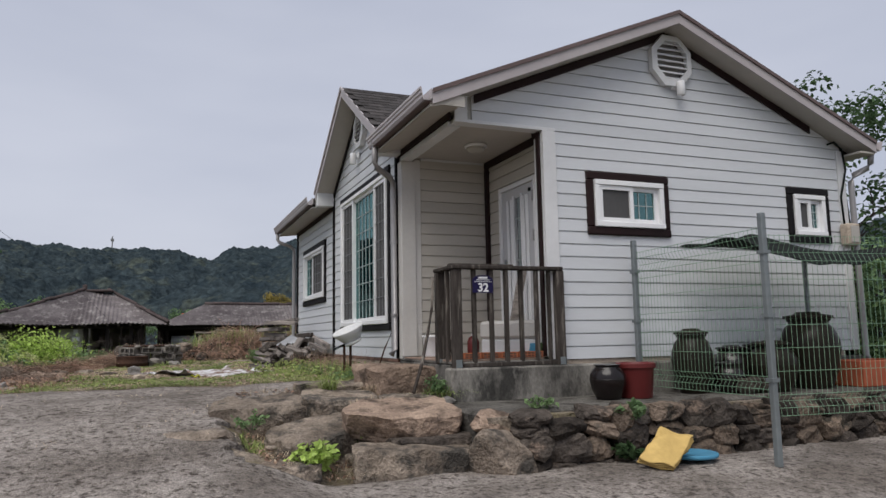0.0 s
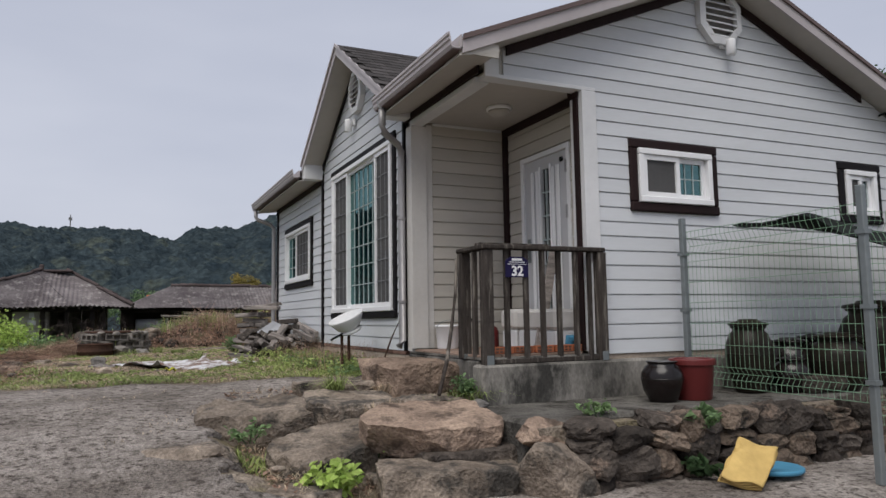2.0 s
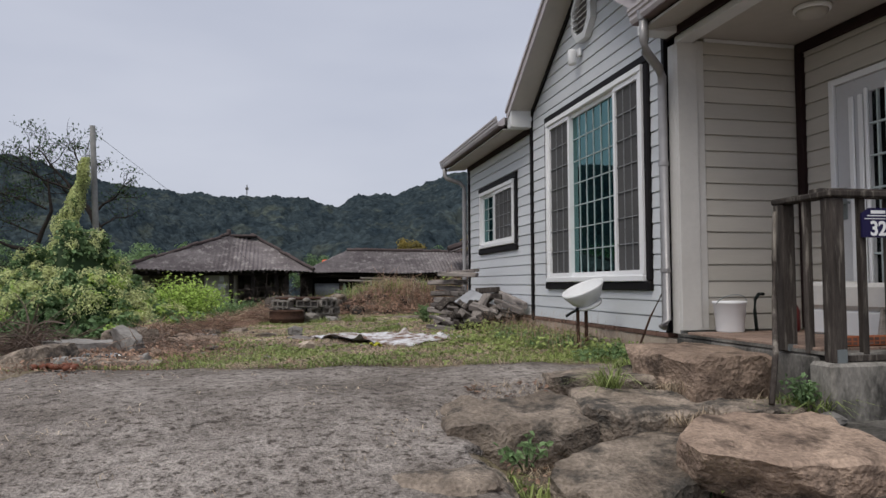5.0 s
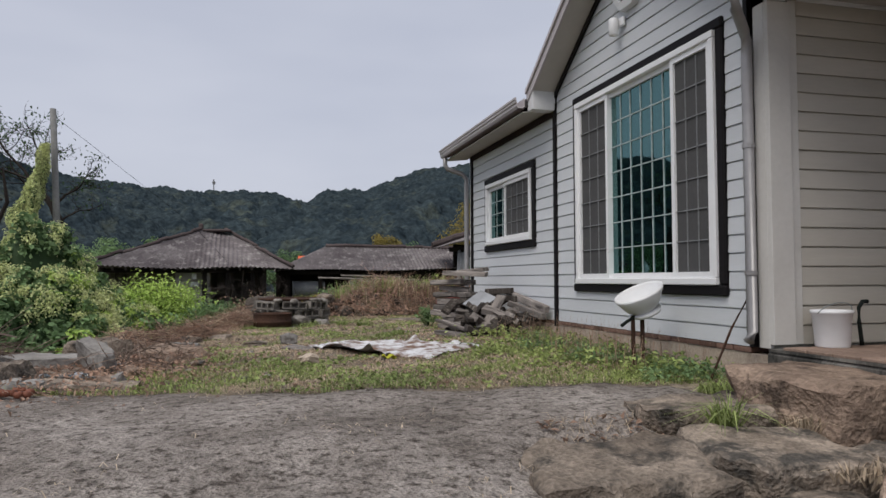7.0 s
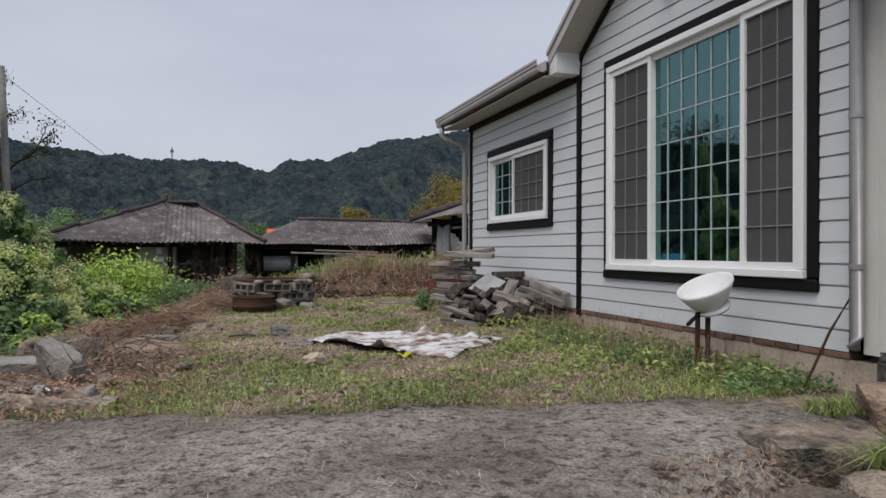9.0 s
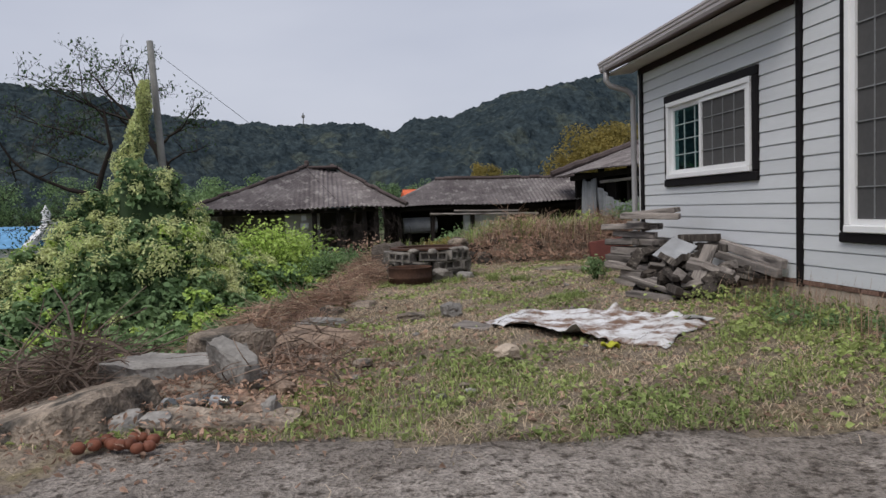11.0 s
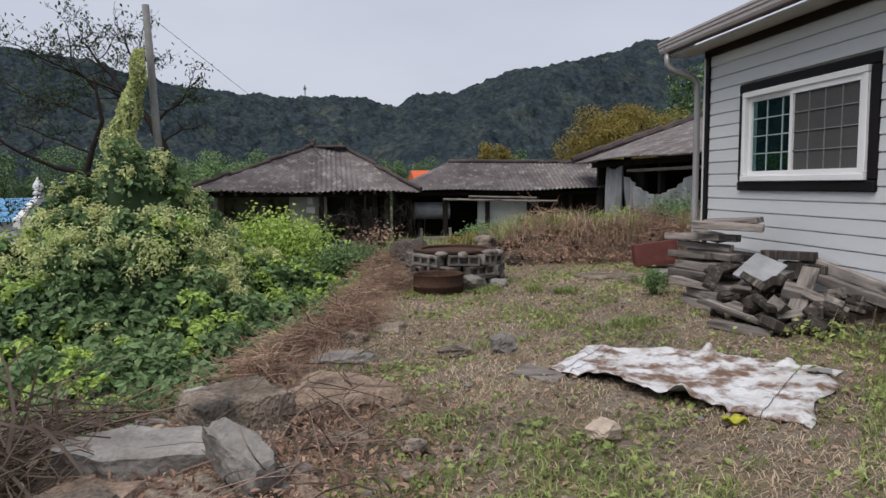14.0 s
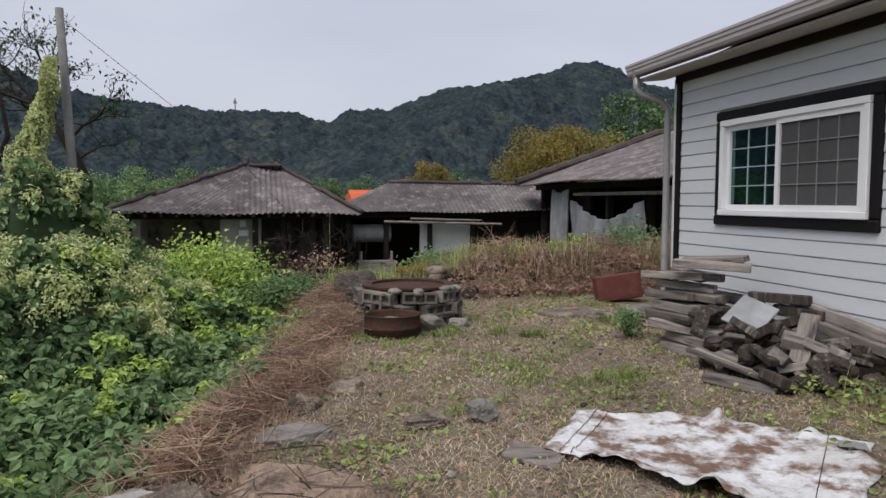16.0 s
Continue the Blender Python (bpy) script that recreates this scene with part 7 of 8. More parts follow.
pole = thing("utility_pole", "grey concrete utility pole wrapped in vine", "utility pole", (-4.25, 18.8, 0))
bm = bmesh.new()
tube(bm, [(-4.22, 18.85, -0.1), (-4.35, 18.85, 2.6), (-4.46, 18.85, 5.02)], [0.075, 0.065, 0.055], 14)
part("shaft", bm, M["pole"], pole, smooth=True)
bm = bmesh.new()
tube(bm, [(-4.46, 18.85, 4.9), (-3.2, 20.5, 3.9), (-2.2, 22.0, 3.1), (-1.4, 23.5, 2.2)], 0.004, 5)
tagged(part("overhead_cable", bm, M["net"]), "thin black cable from the pole to the farmhouse", "cable")
mast = thing("hilltop_mast", "thin radio mast on the mountain ridge", "mast", (-35, 610, 66))
part("mast_shaft", boxes((-35.4, -34.6, 609.6, 610.4, 62, 84)), M["pole"], mast)
part("mast_head", boxes((-36.2, -33.8, 609.2, 610.8, 80, 82)), M["pole"], mast)


# ---- vegetation ----
def scatter(n, x0, x1, y0, y1, seed, keep=None):
    rs = np.random.RandomState(seed)
    p = np.stack([rs.uniform(x0, x1, n), rs.uniform(y0, y1, n)], 1)
    return p[keep(p[:, 0], p[:, 1])] if keep is not None else p


def on_ground(p, dz=0.0):
    return np.concatenate([p, (height(p[:, 0], p[:, 1]) + dz)[:, None]], 1)


def patch(x, y):
    return 0.5 + 0.32 * wave(x, y, 1.1, 0.4) + 0.22 * wave(x, y, 3.1, 1.9) + 0.16 * wave(x, y, 8.0, 3.0)


def in_yard(x, y):
    s = ((x + 0.2) * 0.665 - (y - 11.05) * 0.747) / 1.47
    t = ((x + 0.2) * 0.62 + (y - 11.05) * 0.78) / 0.87
    under_tarp = (s > 0.04) & (s < 0.98) & (t > 0.06) & (t < 1.1)
    return (x > bank_x(y) + 0.05) & (x < 2.59) & (y > lawn_edge(x) - 0.02) & ~under_tarp


lawn = thing("lawn", "patchy green grass and dry straw of the yard", "grass", (0.5, 12, 1), kind="stuff")
wgt = np.random.RandomState(3)
p = scatter(140000, -3.2, 2.55, 8.0, 16.8, 3, lambda x, y: in_yard(x, y) & (patch(x, y) + 0.28 * np.exp(-((y - 8.8) / 1.1) ** 2) + 0.18 * smooth01(x / 2.0) - 0.10 * smooth01((y - 9.4) / 0.8) - 0.3 * np.exp(-((x + 1.3) / 1.1) ** 2 - ((y - 10.3) / 2.2) ** 2) > wgt.uniform(0.34, 0.84, len(x))))
blades("green_blades", on_ground(p, -0.005), (0.018, 0.07), (0.0018, 0.0045), (0.2, 1.3), "grass", 4, lawn)
wgt = np.random.RandomState(5)
p = scatter(150000, -3.4, 2.55, 8.0, 16.8, 6, lambda x, y: in_yard(x, y) & (1.15 - patch(x, y) > wgt.uniform(0.2, 1.0, len(x))))
blades("straw_blades", on_ground(p, 0.002), (0.012, 0.05), (0.001, 0.0028), (1.5, 2.6), "straw", 7, lawn)
p = scatter(9000, -3.0, 2.55, 8.2, 16.6, 12, in_yard)
leaves("leaf_litter", on_ground(p, 0.012), np.tile([[0, 0, 1.0]], (len(p), 1)), (0.015, 0.045), "dead_vine", 13, lawn, spread=0.35, slim=0.7)
p = scatter(60000, -3.2, 2.55, 8.0, 16.8, 8, lambda x, y: in_yard(x, y) & (patch(x * 1.6 + 3, y * 1.6) + 0.12 * np.exp(-((y - 8.8) / 0.9) ** 2) > np.random.RandomState(14).uniform(0.45, 1.05, len(x))))
leaves("clover_leaves", on_ground(p, 0.02), np.tile([[0, 0, 1.0]], (len(p), 1)), (0.016, 0.048), "grass", 9, lawn, spread=0.5, slim=0.8)
p = scatter(5000, -4, 1.2, 5.5, 8.6, 10, lambda x, y: (x > bank_x(y)) & ((patch(x * 2, y * 2) > 0.72) | (y > lawn_edge(x) - 0.12)))
blades("drive_litter", on_ground(p, 0.02), (0.015, 0.05), (0.001, 0.0025), (1.4, 2.4), "straw", 11, lawn)


def tuft(x, y, r, h, n, material, seed, label, z=None, name="grass_tuft", lean=(0.2, 1.7)):
    rs = np.random.RandomState(seed)
    a, q = rs.uniform(0, 2 * np.pi, n), r * np.sqrt(rs.uniform(0, 1, n))
    xy = np.stack([x + q * np.cos(a), y + q * np.sin(a)], 1)
    roots = on_ground(xy, -0.01) if z is None else np.concatenate([xy, np.full((n, 1), z)], 1)
    return tagged(blades(name, roots, (h * 0.45, h), (0.0025, 0.006), lean, material, seed), label, "grass", "grass tufts", kind="stuff")


for k, (x, y, r, h, n, mt) in enumerate(((1.53, 6.82, 0.06, 0.26, 130, "grass"), (1.92, 6.75, 0.10, 0.12, 90, "straw"), (2.45, 6.28, 0.16, 0.22, 200, "grass"), (2.25, 6.42, 0.14, 0.16, 90, "straw"), (1.15, 5.6, 0.1, 0.2, 90, "grass"), (0.75, 5.95, 0.14, 0.16, 120, "grass"), (1.72, 6.2, 0.16, 0.12, 80, "straw"), (1.05, 6.25, 0.12, 0.08, 120, "straw"), (0.95, 6.05, 0.16, 0.07, 150, "straw"), (2.1, 7.62, 0.16, 0.16, 160, "grass"), (1.98, 6.36, 0.2, 0.12, 110, "straw"), (2.1, 6.3, 0.16, 0.12, 90, "grass"), (1.2, 6.35, 0.12, 0.12, 100, "straw"), (0.85, 14.0, 0.12, 0.16, 150, "grass"), (0.95, 12.4, 0.22, 0.14, 260, "grass"), (0.55, 14.1, 0.1, 0.2, 90, "grass"), (2.0, 14.6, 0.2, 0.2, 180, "grass"), (-1.0, 10.2, 0.2, 0.1, 200, "grass"), (0.1, 14.3, 0.18, 0.16, 160, "grass"))):
    tuft(x, y, r, h, n, mt, 40 + k, "dry yellow grass tuft among the stones" if mt == "straw" else "green grass tuft growing in the yard", z=(0.98 if (1.3 < x and 6.5 < y < 7.2) else 0.9 if (1.4 < x and 6.15 < y < 6.5) else None))


step_litter = thing("step_litter", "dry straw and leaf litter between the stone steps", "litter", (1.5, 6.2, 0.8), kind="stuff")
p = scatter(4500, 0.75, 2.5, 5.2, 7.2, 18, lambda x, y: patch(x * 2.2, y * 2.2) > 0.35)
blades("dry_straw", on_ground(p, 0.01), (0.02, 0.09), (0.001, 0.0028), (0.9, 2.2), "straw", 19, step_litter)
p = scatter(1800, 0.7, 2.5, 5.2, 7.2, 20)
leaves("dead_leaves", on_ground(p, 0.015), np.tile([[0, 0, 1.0]], (len(p), 1)), (0.015, 0.05), "dead_vine", 21, step_litter, spread=0.5, slim=0.6)


def weed(name, label, x, y, z, r, h, n, size, material, seed, category="plant"):
    """A leafy weed: thin stems with leaves on them."""
    t = thing(name, label, category, (x, y, z))
    rs = np.random.RandomState(seed)
    bm = bmesh.new()
    pts = []
    for k in range(max(4, n // 22)):
        a, q = rs.uniform(0, 2 * np.pi), r * rs.uniform(0.2, 1)
        tip = np.array([x + q * np.cos(a), y + q * np.sin(a), z + h * rs.uniform(0.6, 1) * (1 - 0.3 * q / r)])
        root = np.array([x + 0.2 * q * np.cos(a), y + 0.2 * q * np.sin(a), z - 0.02])
        tube(bm, [root, root * 0.5 + tip * 0.5 + [0, 0, 0.08 * h], tip], [0.004, 0.003, 0.0015], 4)
        for _ in range(22):
            s = rs.uniform(0.25, 1.02)
            pts.append(root * (1 - s) + tip * s + rs.normal(0, 0.16 * r, 3) * [1, 1, 0.5] + [0, 0, 0.1 * h * s * (1 - s) * 4])
    part("stems", bm, M["leaf_dark"], t)
    leaves("foliage", np.array(pts), np.tile([[0, 0, 1.0]], (len(pts), 1)), size, material, seed, t, spread=0.55, slim=0.6)
    return t


weed("leafy_weed", "bright green leafy weed at the foot of the steps", 1.10, 5.38, 0.48, 0.20, 0.30, 330, (0.05, 0.085), "leaf_lime", 61)
weed("leafy_weed", "green weed growing from the rubble wall", 3.62, 4.98, 0.80, 0.15, 0.16, 110, (0.06, 0.11), "leaf", 62)
weed("leafy_weed", "green weed at the foot of the rubble wall", 3.5, 4.9, 0.52, 0.14, 0.12, 90, (0.06, 0.11), "leaf_dark", 63)
weed("leafy_weed", "small weed on the ledge", 2.95, 5.25, 0.9, 0.16, 0.10, 90, (0.03, 0.06), "leaf", 64)
weed("leafy_weed", "green weed by the timber pile", 1.72, 13.75, 1.04, 0.2, 0.36, 330, (0.03, 0.06), "leaf", 65)
weed("leafy_weed", "green weed by the slab corner", 2.42, 6.2, 0.95, 0.14, 0.22, 220, (0.025, 0.05), "leaf", 66)
weed("leafy_weed", "low weed at the stone step", 0.72, 6.0, 0.8, 0.14, 0.14, 120, (0.03, 0.05), "leaf", 67)
weed("leafy_weed", "green weed at the stone step", 1.52, 5.75, 0.68, 0.12, 0.22, 130, (0.04, 0.07), "leaf_lime", 68)
border = thing("wall_border", "green weeds and dry stalks along the house plinth", "weeds", (2.3, 9.5, 1), kind="stuff")
p = scatter(9000, 1.55, 2.54, 8.0, 11.6, 70, lambda x, y: (x > 2.12 + 0.35 * wave(y * 2, y) - 0.35 * (y < 9.2)) & (patch(x * 3, y * 3) > 0.5))
blades("tall_blades", on_ground(p, -0.01), (0.03, 0.10), (0.0018, 0.004), (0.3, 1.2), "grass", 71, border)
p = scatter(5000, 1.7, 2.54, 8.0, 11.6, 72, lambda x, y: x > 2.1 + 0.3 * wave(y * 2.5, y, 1, 1))
q = on_ground(p, 0.0)
q[:, 2] += np.random.RandomState(1).uniform(0.01, 0.1, len(q))
leaves("weed_leaves", q, np.tile([[0, 0, 1.0]], (len(q), 1)), (0.02, 0.05), "leaf", 73, border, spread=0.6)
p = scatter(3600, 1.2, 2.58, 8.1, 11.8, 76, lambda x, y: patch(x * 2.4 + 5, y * 2.4) + 0.25 * smooth01((x - 1.4) / 0.9) > 0.62)
q = on_ground(p, 0.0)
q[:, 2] += np.random.RandomState(4).uniform(0.01, 0.14, len(q))
leaves("broad_leaves", q, np.tile([[0, 0, 1.0]], (len(q), 1)), (0.025, 0.06), "grass", 77, border, spread=0.6)
p = scatter(650, 1.9, 2.58, 8.4, 11.4, 74)
blades("dry_stalks", on_ground(p, -0.01), (0.14, 0.40), (0.0012, 0.0025), (0.1, 0.5), "dead_vine", 75, border)


# thicket west of the bank
MOUNDS = ((-4.2, 16.4, 1.72, 1.1, 1.35), (-6.3, 16.2, 0.72, 1.2, 1.5), (-8.8, 15.5, 0.62, 1.6, 1.8), (-2.35, 18.7, 0.45, 0.7, 0.8), (-1.45, 17.7, 0.5, 0.6, 0.7), (-11.5, 15, 0.6, 2, 2.5), (-3.2, 17.6, 0.6, 0.9, 1.0))


def thicket_z(x, y):
    g = height(x, y)
    near = smooth01((bank_x(y) - 0.5 - x) / 1.0)
    base = g + near * (0.30 + 0.16 * wave(x, y, 1.6, 0.3) + 0.10 * wave(x, y, 4.0, 1.3))
    m = sum(a * np.exp(-((x - cx) / sx) ** 2 - ((y - cy) / sy) ** 2) for cx, cy, a, sx, sy in MOUNDS)
    lump = 0.24 * wave(x, y, 2.2, 0.8) + 0.18 * wave(x, y, 5.0, 2.0) + 0.10 * wave(x, y, 9.0, 4.0)
    return base + near * m * (1 + lump)


thicket = thing("bramble_thicket", "dense green creeper thicket with pale flowering tops", "thicket", (-4, 15, 0.2), kind="stuff")
tx, ty = np.arange(-14, 0.0, 0.1), np.arange(10.3, 20.6, 0.1)
# dark green sheet below the leaves: shade of the gaps put into colour
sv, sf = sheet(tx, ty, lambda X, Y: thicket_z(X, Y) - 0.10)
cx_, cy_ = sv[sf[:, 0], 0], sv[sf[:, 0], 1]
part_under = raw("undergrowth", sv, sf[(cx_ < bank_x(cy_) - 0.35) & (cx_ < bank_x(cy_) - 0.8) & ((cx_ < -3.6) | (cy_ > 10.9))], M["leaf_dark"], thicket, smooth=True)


def thicket_points(n, seed, keep):
    rs = np.random.RandomState(seed)
    p = np.stack([rs.uniform(-9.3, -0.2, n), rs.uniform(10.4, 20.3, n)], 1)
    p = p[(p[:, 0] < bank_x(p[:, 1]) - 0.5 - 0.3 * np.sin(p[:, 1] * 2.7)) & ((p[:, 0] < -3.3) | (p[:, 1] > 10.8))]
    z = thicket_z(p[:, 0], p[:, 1])
    e = 0.08
    nx = (thicket_z(p[:, 0] + e, p[:, 1]) - z) / e
    ny = (thicket_z(p[:, 0], p[:, 1] + e) - z) / e
    nn = np.stack([-nx, -ny, np.ones_like(nx)], 1)
    w = np.linalg.norm(nn, axis=1)
    k = (rs.uniform(0, 2.2, len(w)) < w) & keep(p[:, 0], p[:, 1], z, rs)
    nn = nn[k] / w[k][:, None]
    P = np.concatenate([p[k], z[k][:, None]], 1) + nn * rs.uniform(-0.1, 0.06, (k.sum(), 1))
    return P, nn


P, nn = thicket_points(120000, 81, lambda x, y, z, rs: rs.uniform(0, 1, len(x)) < 0.6 + 0.4 * wave(x, y, 1.3, 5))
leaves("green_leaves", P, nn, (0.055, 0.115), "leaf", 82, thicket, spread=0.45, slim=0.8, droop=0.6)
# leaves sunk deeper get the darker green, which paints the inner shade
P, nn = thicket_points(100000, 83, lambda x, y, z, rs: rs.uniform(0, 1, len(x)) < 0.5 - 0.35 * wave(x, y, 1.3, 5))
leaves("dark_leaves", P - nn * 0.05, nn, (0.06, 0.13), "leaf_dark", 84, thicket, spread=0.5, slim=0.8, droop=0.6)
P, nn = thicket_points(26000, 85, lambda x, y, z, rs: (x < -2.9) & (z > 0.85 + 0.5 * wave(x, y, 2.4, 1)) & (wave(x, y, 4.0, 2.5) > -0.35) & (rs.uniform(0, 1, len(x)) < 0.85))
leaves("flowering_tops", P + nn * np.random.RandomState(9).uniform(0, 0.12, (len(P), 1)), nn, (0.03, 0.07), "leaf_cream", 86, thicket, spread=0.7, slim=0.45)
P, nn = thicket_points(90000, 87, lambda x, y, z, rs: (((y > 16.6) & (x > -3.4)) | (wave(x, y, 2.1, 3) > 0.45)) & (rs.uniform(0, 1, len(x)) < 0.8))
leaves("lime_leaves", P + nn * 0.03, nn, (0.035, 0.08), "leaf_lime", 88, thicket, spread=0.6, slim=0.6)


def sprays(name, n, seed, keep, radius, per, size, material, slim=0.6, lift=0.05):
    """Leafy shoots that stand proud of the thicket in rounded clumps."""
    C, cn = thicket_points(n, seed, keep)
    rs = np.random.RandomState(seed + 1)
    i = np.repeat(np.arange(len(C)), per)
    d = rs.normal(0, 1, (len(i), 3))
    d = d / np.linalg.norm(d, axis=1, keepdims=True) + 0.7 * cn[i] + [0, 0, 0.25]
    d /= np.linalg.norm(d, axis=1, keepdims=True)
    r = rs.uniform(radius[0], radius[1], (len(C), 1))[i]
    P = C[i] + cn[i] * lift + d * r * rs.uniform(0.45, 1.1, (len(i), 1))
    leaves(name, P, d + [0, 0, 0.5], size, material, seed + 2, thicket, spread=0.4, slim=slim, droop=0.4)


sprays("green_sprays", 4600, 301, lambda x, y, z, rs: rs.uniform(0, 1, len(x)) < 0.55 + 0.4 * wave(x, y, 1.7, 2), (0.08, 0.2), 34, (0.06, 0.12), "leaf", 0.7)
sprays("lime_sprays", 2200, 311, lambda x, y, z, rs: (wave(x, y, 2.1, 3) > 0.1) | ((y > 16.6) & (x > -3.6)), (0.08, 0.17), 34, (0.045, 0.09), "leaf_lime", 0.6, 0.08)
sprays("cream_sprays", 3000, 321, lambda x, y, z, rs: (x < -2.3) & (y > 13.6) & (z > 0.95 + 0.5 * wave(x, y, 2.4, 1)) & (rs.uniform(0, 1, len(x)) < 0.85), (0.10, 0.22), 100, (0.03, 0.065), "leaf_cream", 0.5, 0.10)

SHRUBS = [("lime_shrub", "bright lime green leafy shrub below the farmhouse", -2.55, 18.7, 0.35, 1.0, 1.6, 9000, (0.045, 0.095), "leaf_lime", 95), ("green_shrub", "low green shrub at the end of the bank", -1.35, 17.95, 0.75, 0.65, 0.62, 3200, (0.03, 0.07), "leaf", 96)]
for args in SHRUBS:
    weed(*args, "shrub")

# vine that climbs the pole
vine = thing("climbing_vine", "pale green vine climbing up the utility pole", "vine", (-4.5, 18.65, 1.8))
rs = np.random.RandomState(90)
n = 24000
h = rs.uniform(0, 1, n) ** 1.35
a = rs.uniform(0, 2 * np.pi, n)
rad = (0.44 * (1 - h) ** 1.1 + 0.08) * (0.8 + 0.22 * np.sin(h * 31 + a) + 0.28 * np.sin(a * 3 + h * 17)) * rs.uniform(0.55, 1.05, n)
P = np.stack([-5.12 + 0.60 * h + 0.03 * np.sin(h * 9) + rad * np.cos(a), 18.62 + rad * np.sin(a), 1.35 + 2.95 * h], 1)
nn = np.stack([np.cos(a), np.sin(a), np.full(n, 0.35)], 1)
leaves("vine_crown", P[::2], nn[::2], (0.035, 0.08), "leaf_cream", 91, vine, spread=0.5, slim=0.45)
leaves("vine_leaves", P[1::2] - nn[1::2] * 0.06, nn[1::2], (0.04, 0.09), "leaf", 92, vine, spread=0.5, slim=0.6)
bm = bmesh.new()
tube(bm, [(-5.15, 18.62, 0.2), (-4.85, 18.62, 2.5), (-4.52, 18.62, 4.2)], [0.09, 0.07, 0.02], 8)
part("vine_stems", bm, M["leaf_dark"], vine)


def limb(bm, start, way, length, r, depth, rs, tips):
    pts, radii, p, d = [start], [r], np.array(start, float), np.array(way, float)
    d /= np.linalg.norm(d)
    n = 5
    for k in range(n):
        d = d + rs.normal(0, 0.2, 3)
        d /= np.linalg.norm(d)
        p = p + d * length / n
        pts.append(p.copy())
        radii.append(r * (1 - 0.55 * (k + 1) / n))
        if depth > 0 and k >= 1:
            for _ in range(1 if rs.uniform() < 0.75 else 2):
                limb(bm, p.copy(), d + rs.normal(0, 0.75, 3) + [0, 0, 0.15], length * rs.uniform(0.4, 0.62), max(0.004, r * 0.42), depth - 1, rs, tips)
    tube(bm, pts, radii, 6 if r > 0.03 else 4)
    if depth == 0:
        tips.append(pts[-1])
        tips.append(pts[-2])


bare = thing("bare_tree", "half bare tree with dark crooked branches", "tree", (-4.4, 20.6, -0.1))
bare.scale = (1.0, 1.0, 0.85)
rs = np.random.RandomState(7)
bm, tips = bmesh.new(), []
tube(bm, [(-4.35, 20.6, -0.2), (-4.5, 20.6, 1.2), (-4.65, 20.6, 2.3), (-4.6, 20.55, 3.1), (-4.85, 20.5, 3.9), (-5.25, 20.4, 4.6)], [0.2, 0.17, 0.14, 0.11, 0.08, 0.04], 10)
part("trunk", bm, M["bark"], bare, smooth=True)
bm = bmesh.new()
tube(bm, [(-4.6, 20.6, 2.2), (-5.3, 20.5, 2.62), (-5.9, 20.4, 2.85), (-6.5, 20.4, 3.0)], [0.11, 0.09, 0.07, 0.05], 8)
tube(bm, [(-6.0, 20.4, 2.88), (-5.85, 20.35, 3.4), (-5.65, 20.3, 3.95), (-5.75, 20.3, 4.8)], [0.06, 0.05, 0.04, 0.02], 8)
for s, w, L, r in (((-6.5, 20.4, 3.0), (-1, 0, 0.35), 1.5, 0.045), ((-5.75, 20.3, 4.6), (-0.3, 0, 1), 1.2, 0.025), ((-5.25, 20.4, 4.5), (-0.5, 0, 1), 1.5, 0.035), ((-4.85, 20.5, 3.9), (0.3, 0, 0.9), 0.95, 0.035), ((-4.7, 20.5, 3.5), (0.6, -0.1, 0.7), 0.8, 0.025), ((-5.0, 20.5, 4.2), (-0.1, 0.1, 1), 1.4, 0.035), ((-5.9, 20.4, 2.9), (-0.6, 0, -0.5), 1.3, 0.025), ((-5.3, 20.4, 4.55), (-1, 0, 0.5), 1.4, 0.03), ((-5.75, 20.3, 4.0), (-0.9, 0, 0.7), 1.4, 0.03), ((-5.9, 20.4, 3.3), (-1, 0.1, 0.5), 1.3, 0.025), ((-4.85, 20.5, 3.9), (-0.5, 0, 0.8), 1.3, 0.03), ((-5.1, 20.4, 4.4), (0.2, 0, 1), 1.1, 0.025)):
    limb(bm, s, w, L, r, 3 if s[0] < -4.8 else 2, rs, tips)
    part("limb", bm, M["bark"], bare)
    bm = bmesh.new()
bm.free()
T = np.array(tips)
T = T[rs.uniform(0, 1, len(T)) < np.where(T[:, 0] < -4.9, 0.35, 0.4)]
T = np.repeat(T, 2, 0) + rs.normal(0, 0.07, (len(T) * 2, 3))
leaves("hanging_leaves", T, np.tile([[0.5, -0.5, 0.2]], (len(T), 1)), (0.05, 0.10), "leaf_dark", 93, bare, spread=0.6, slim=0.45, droop=2.5)


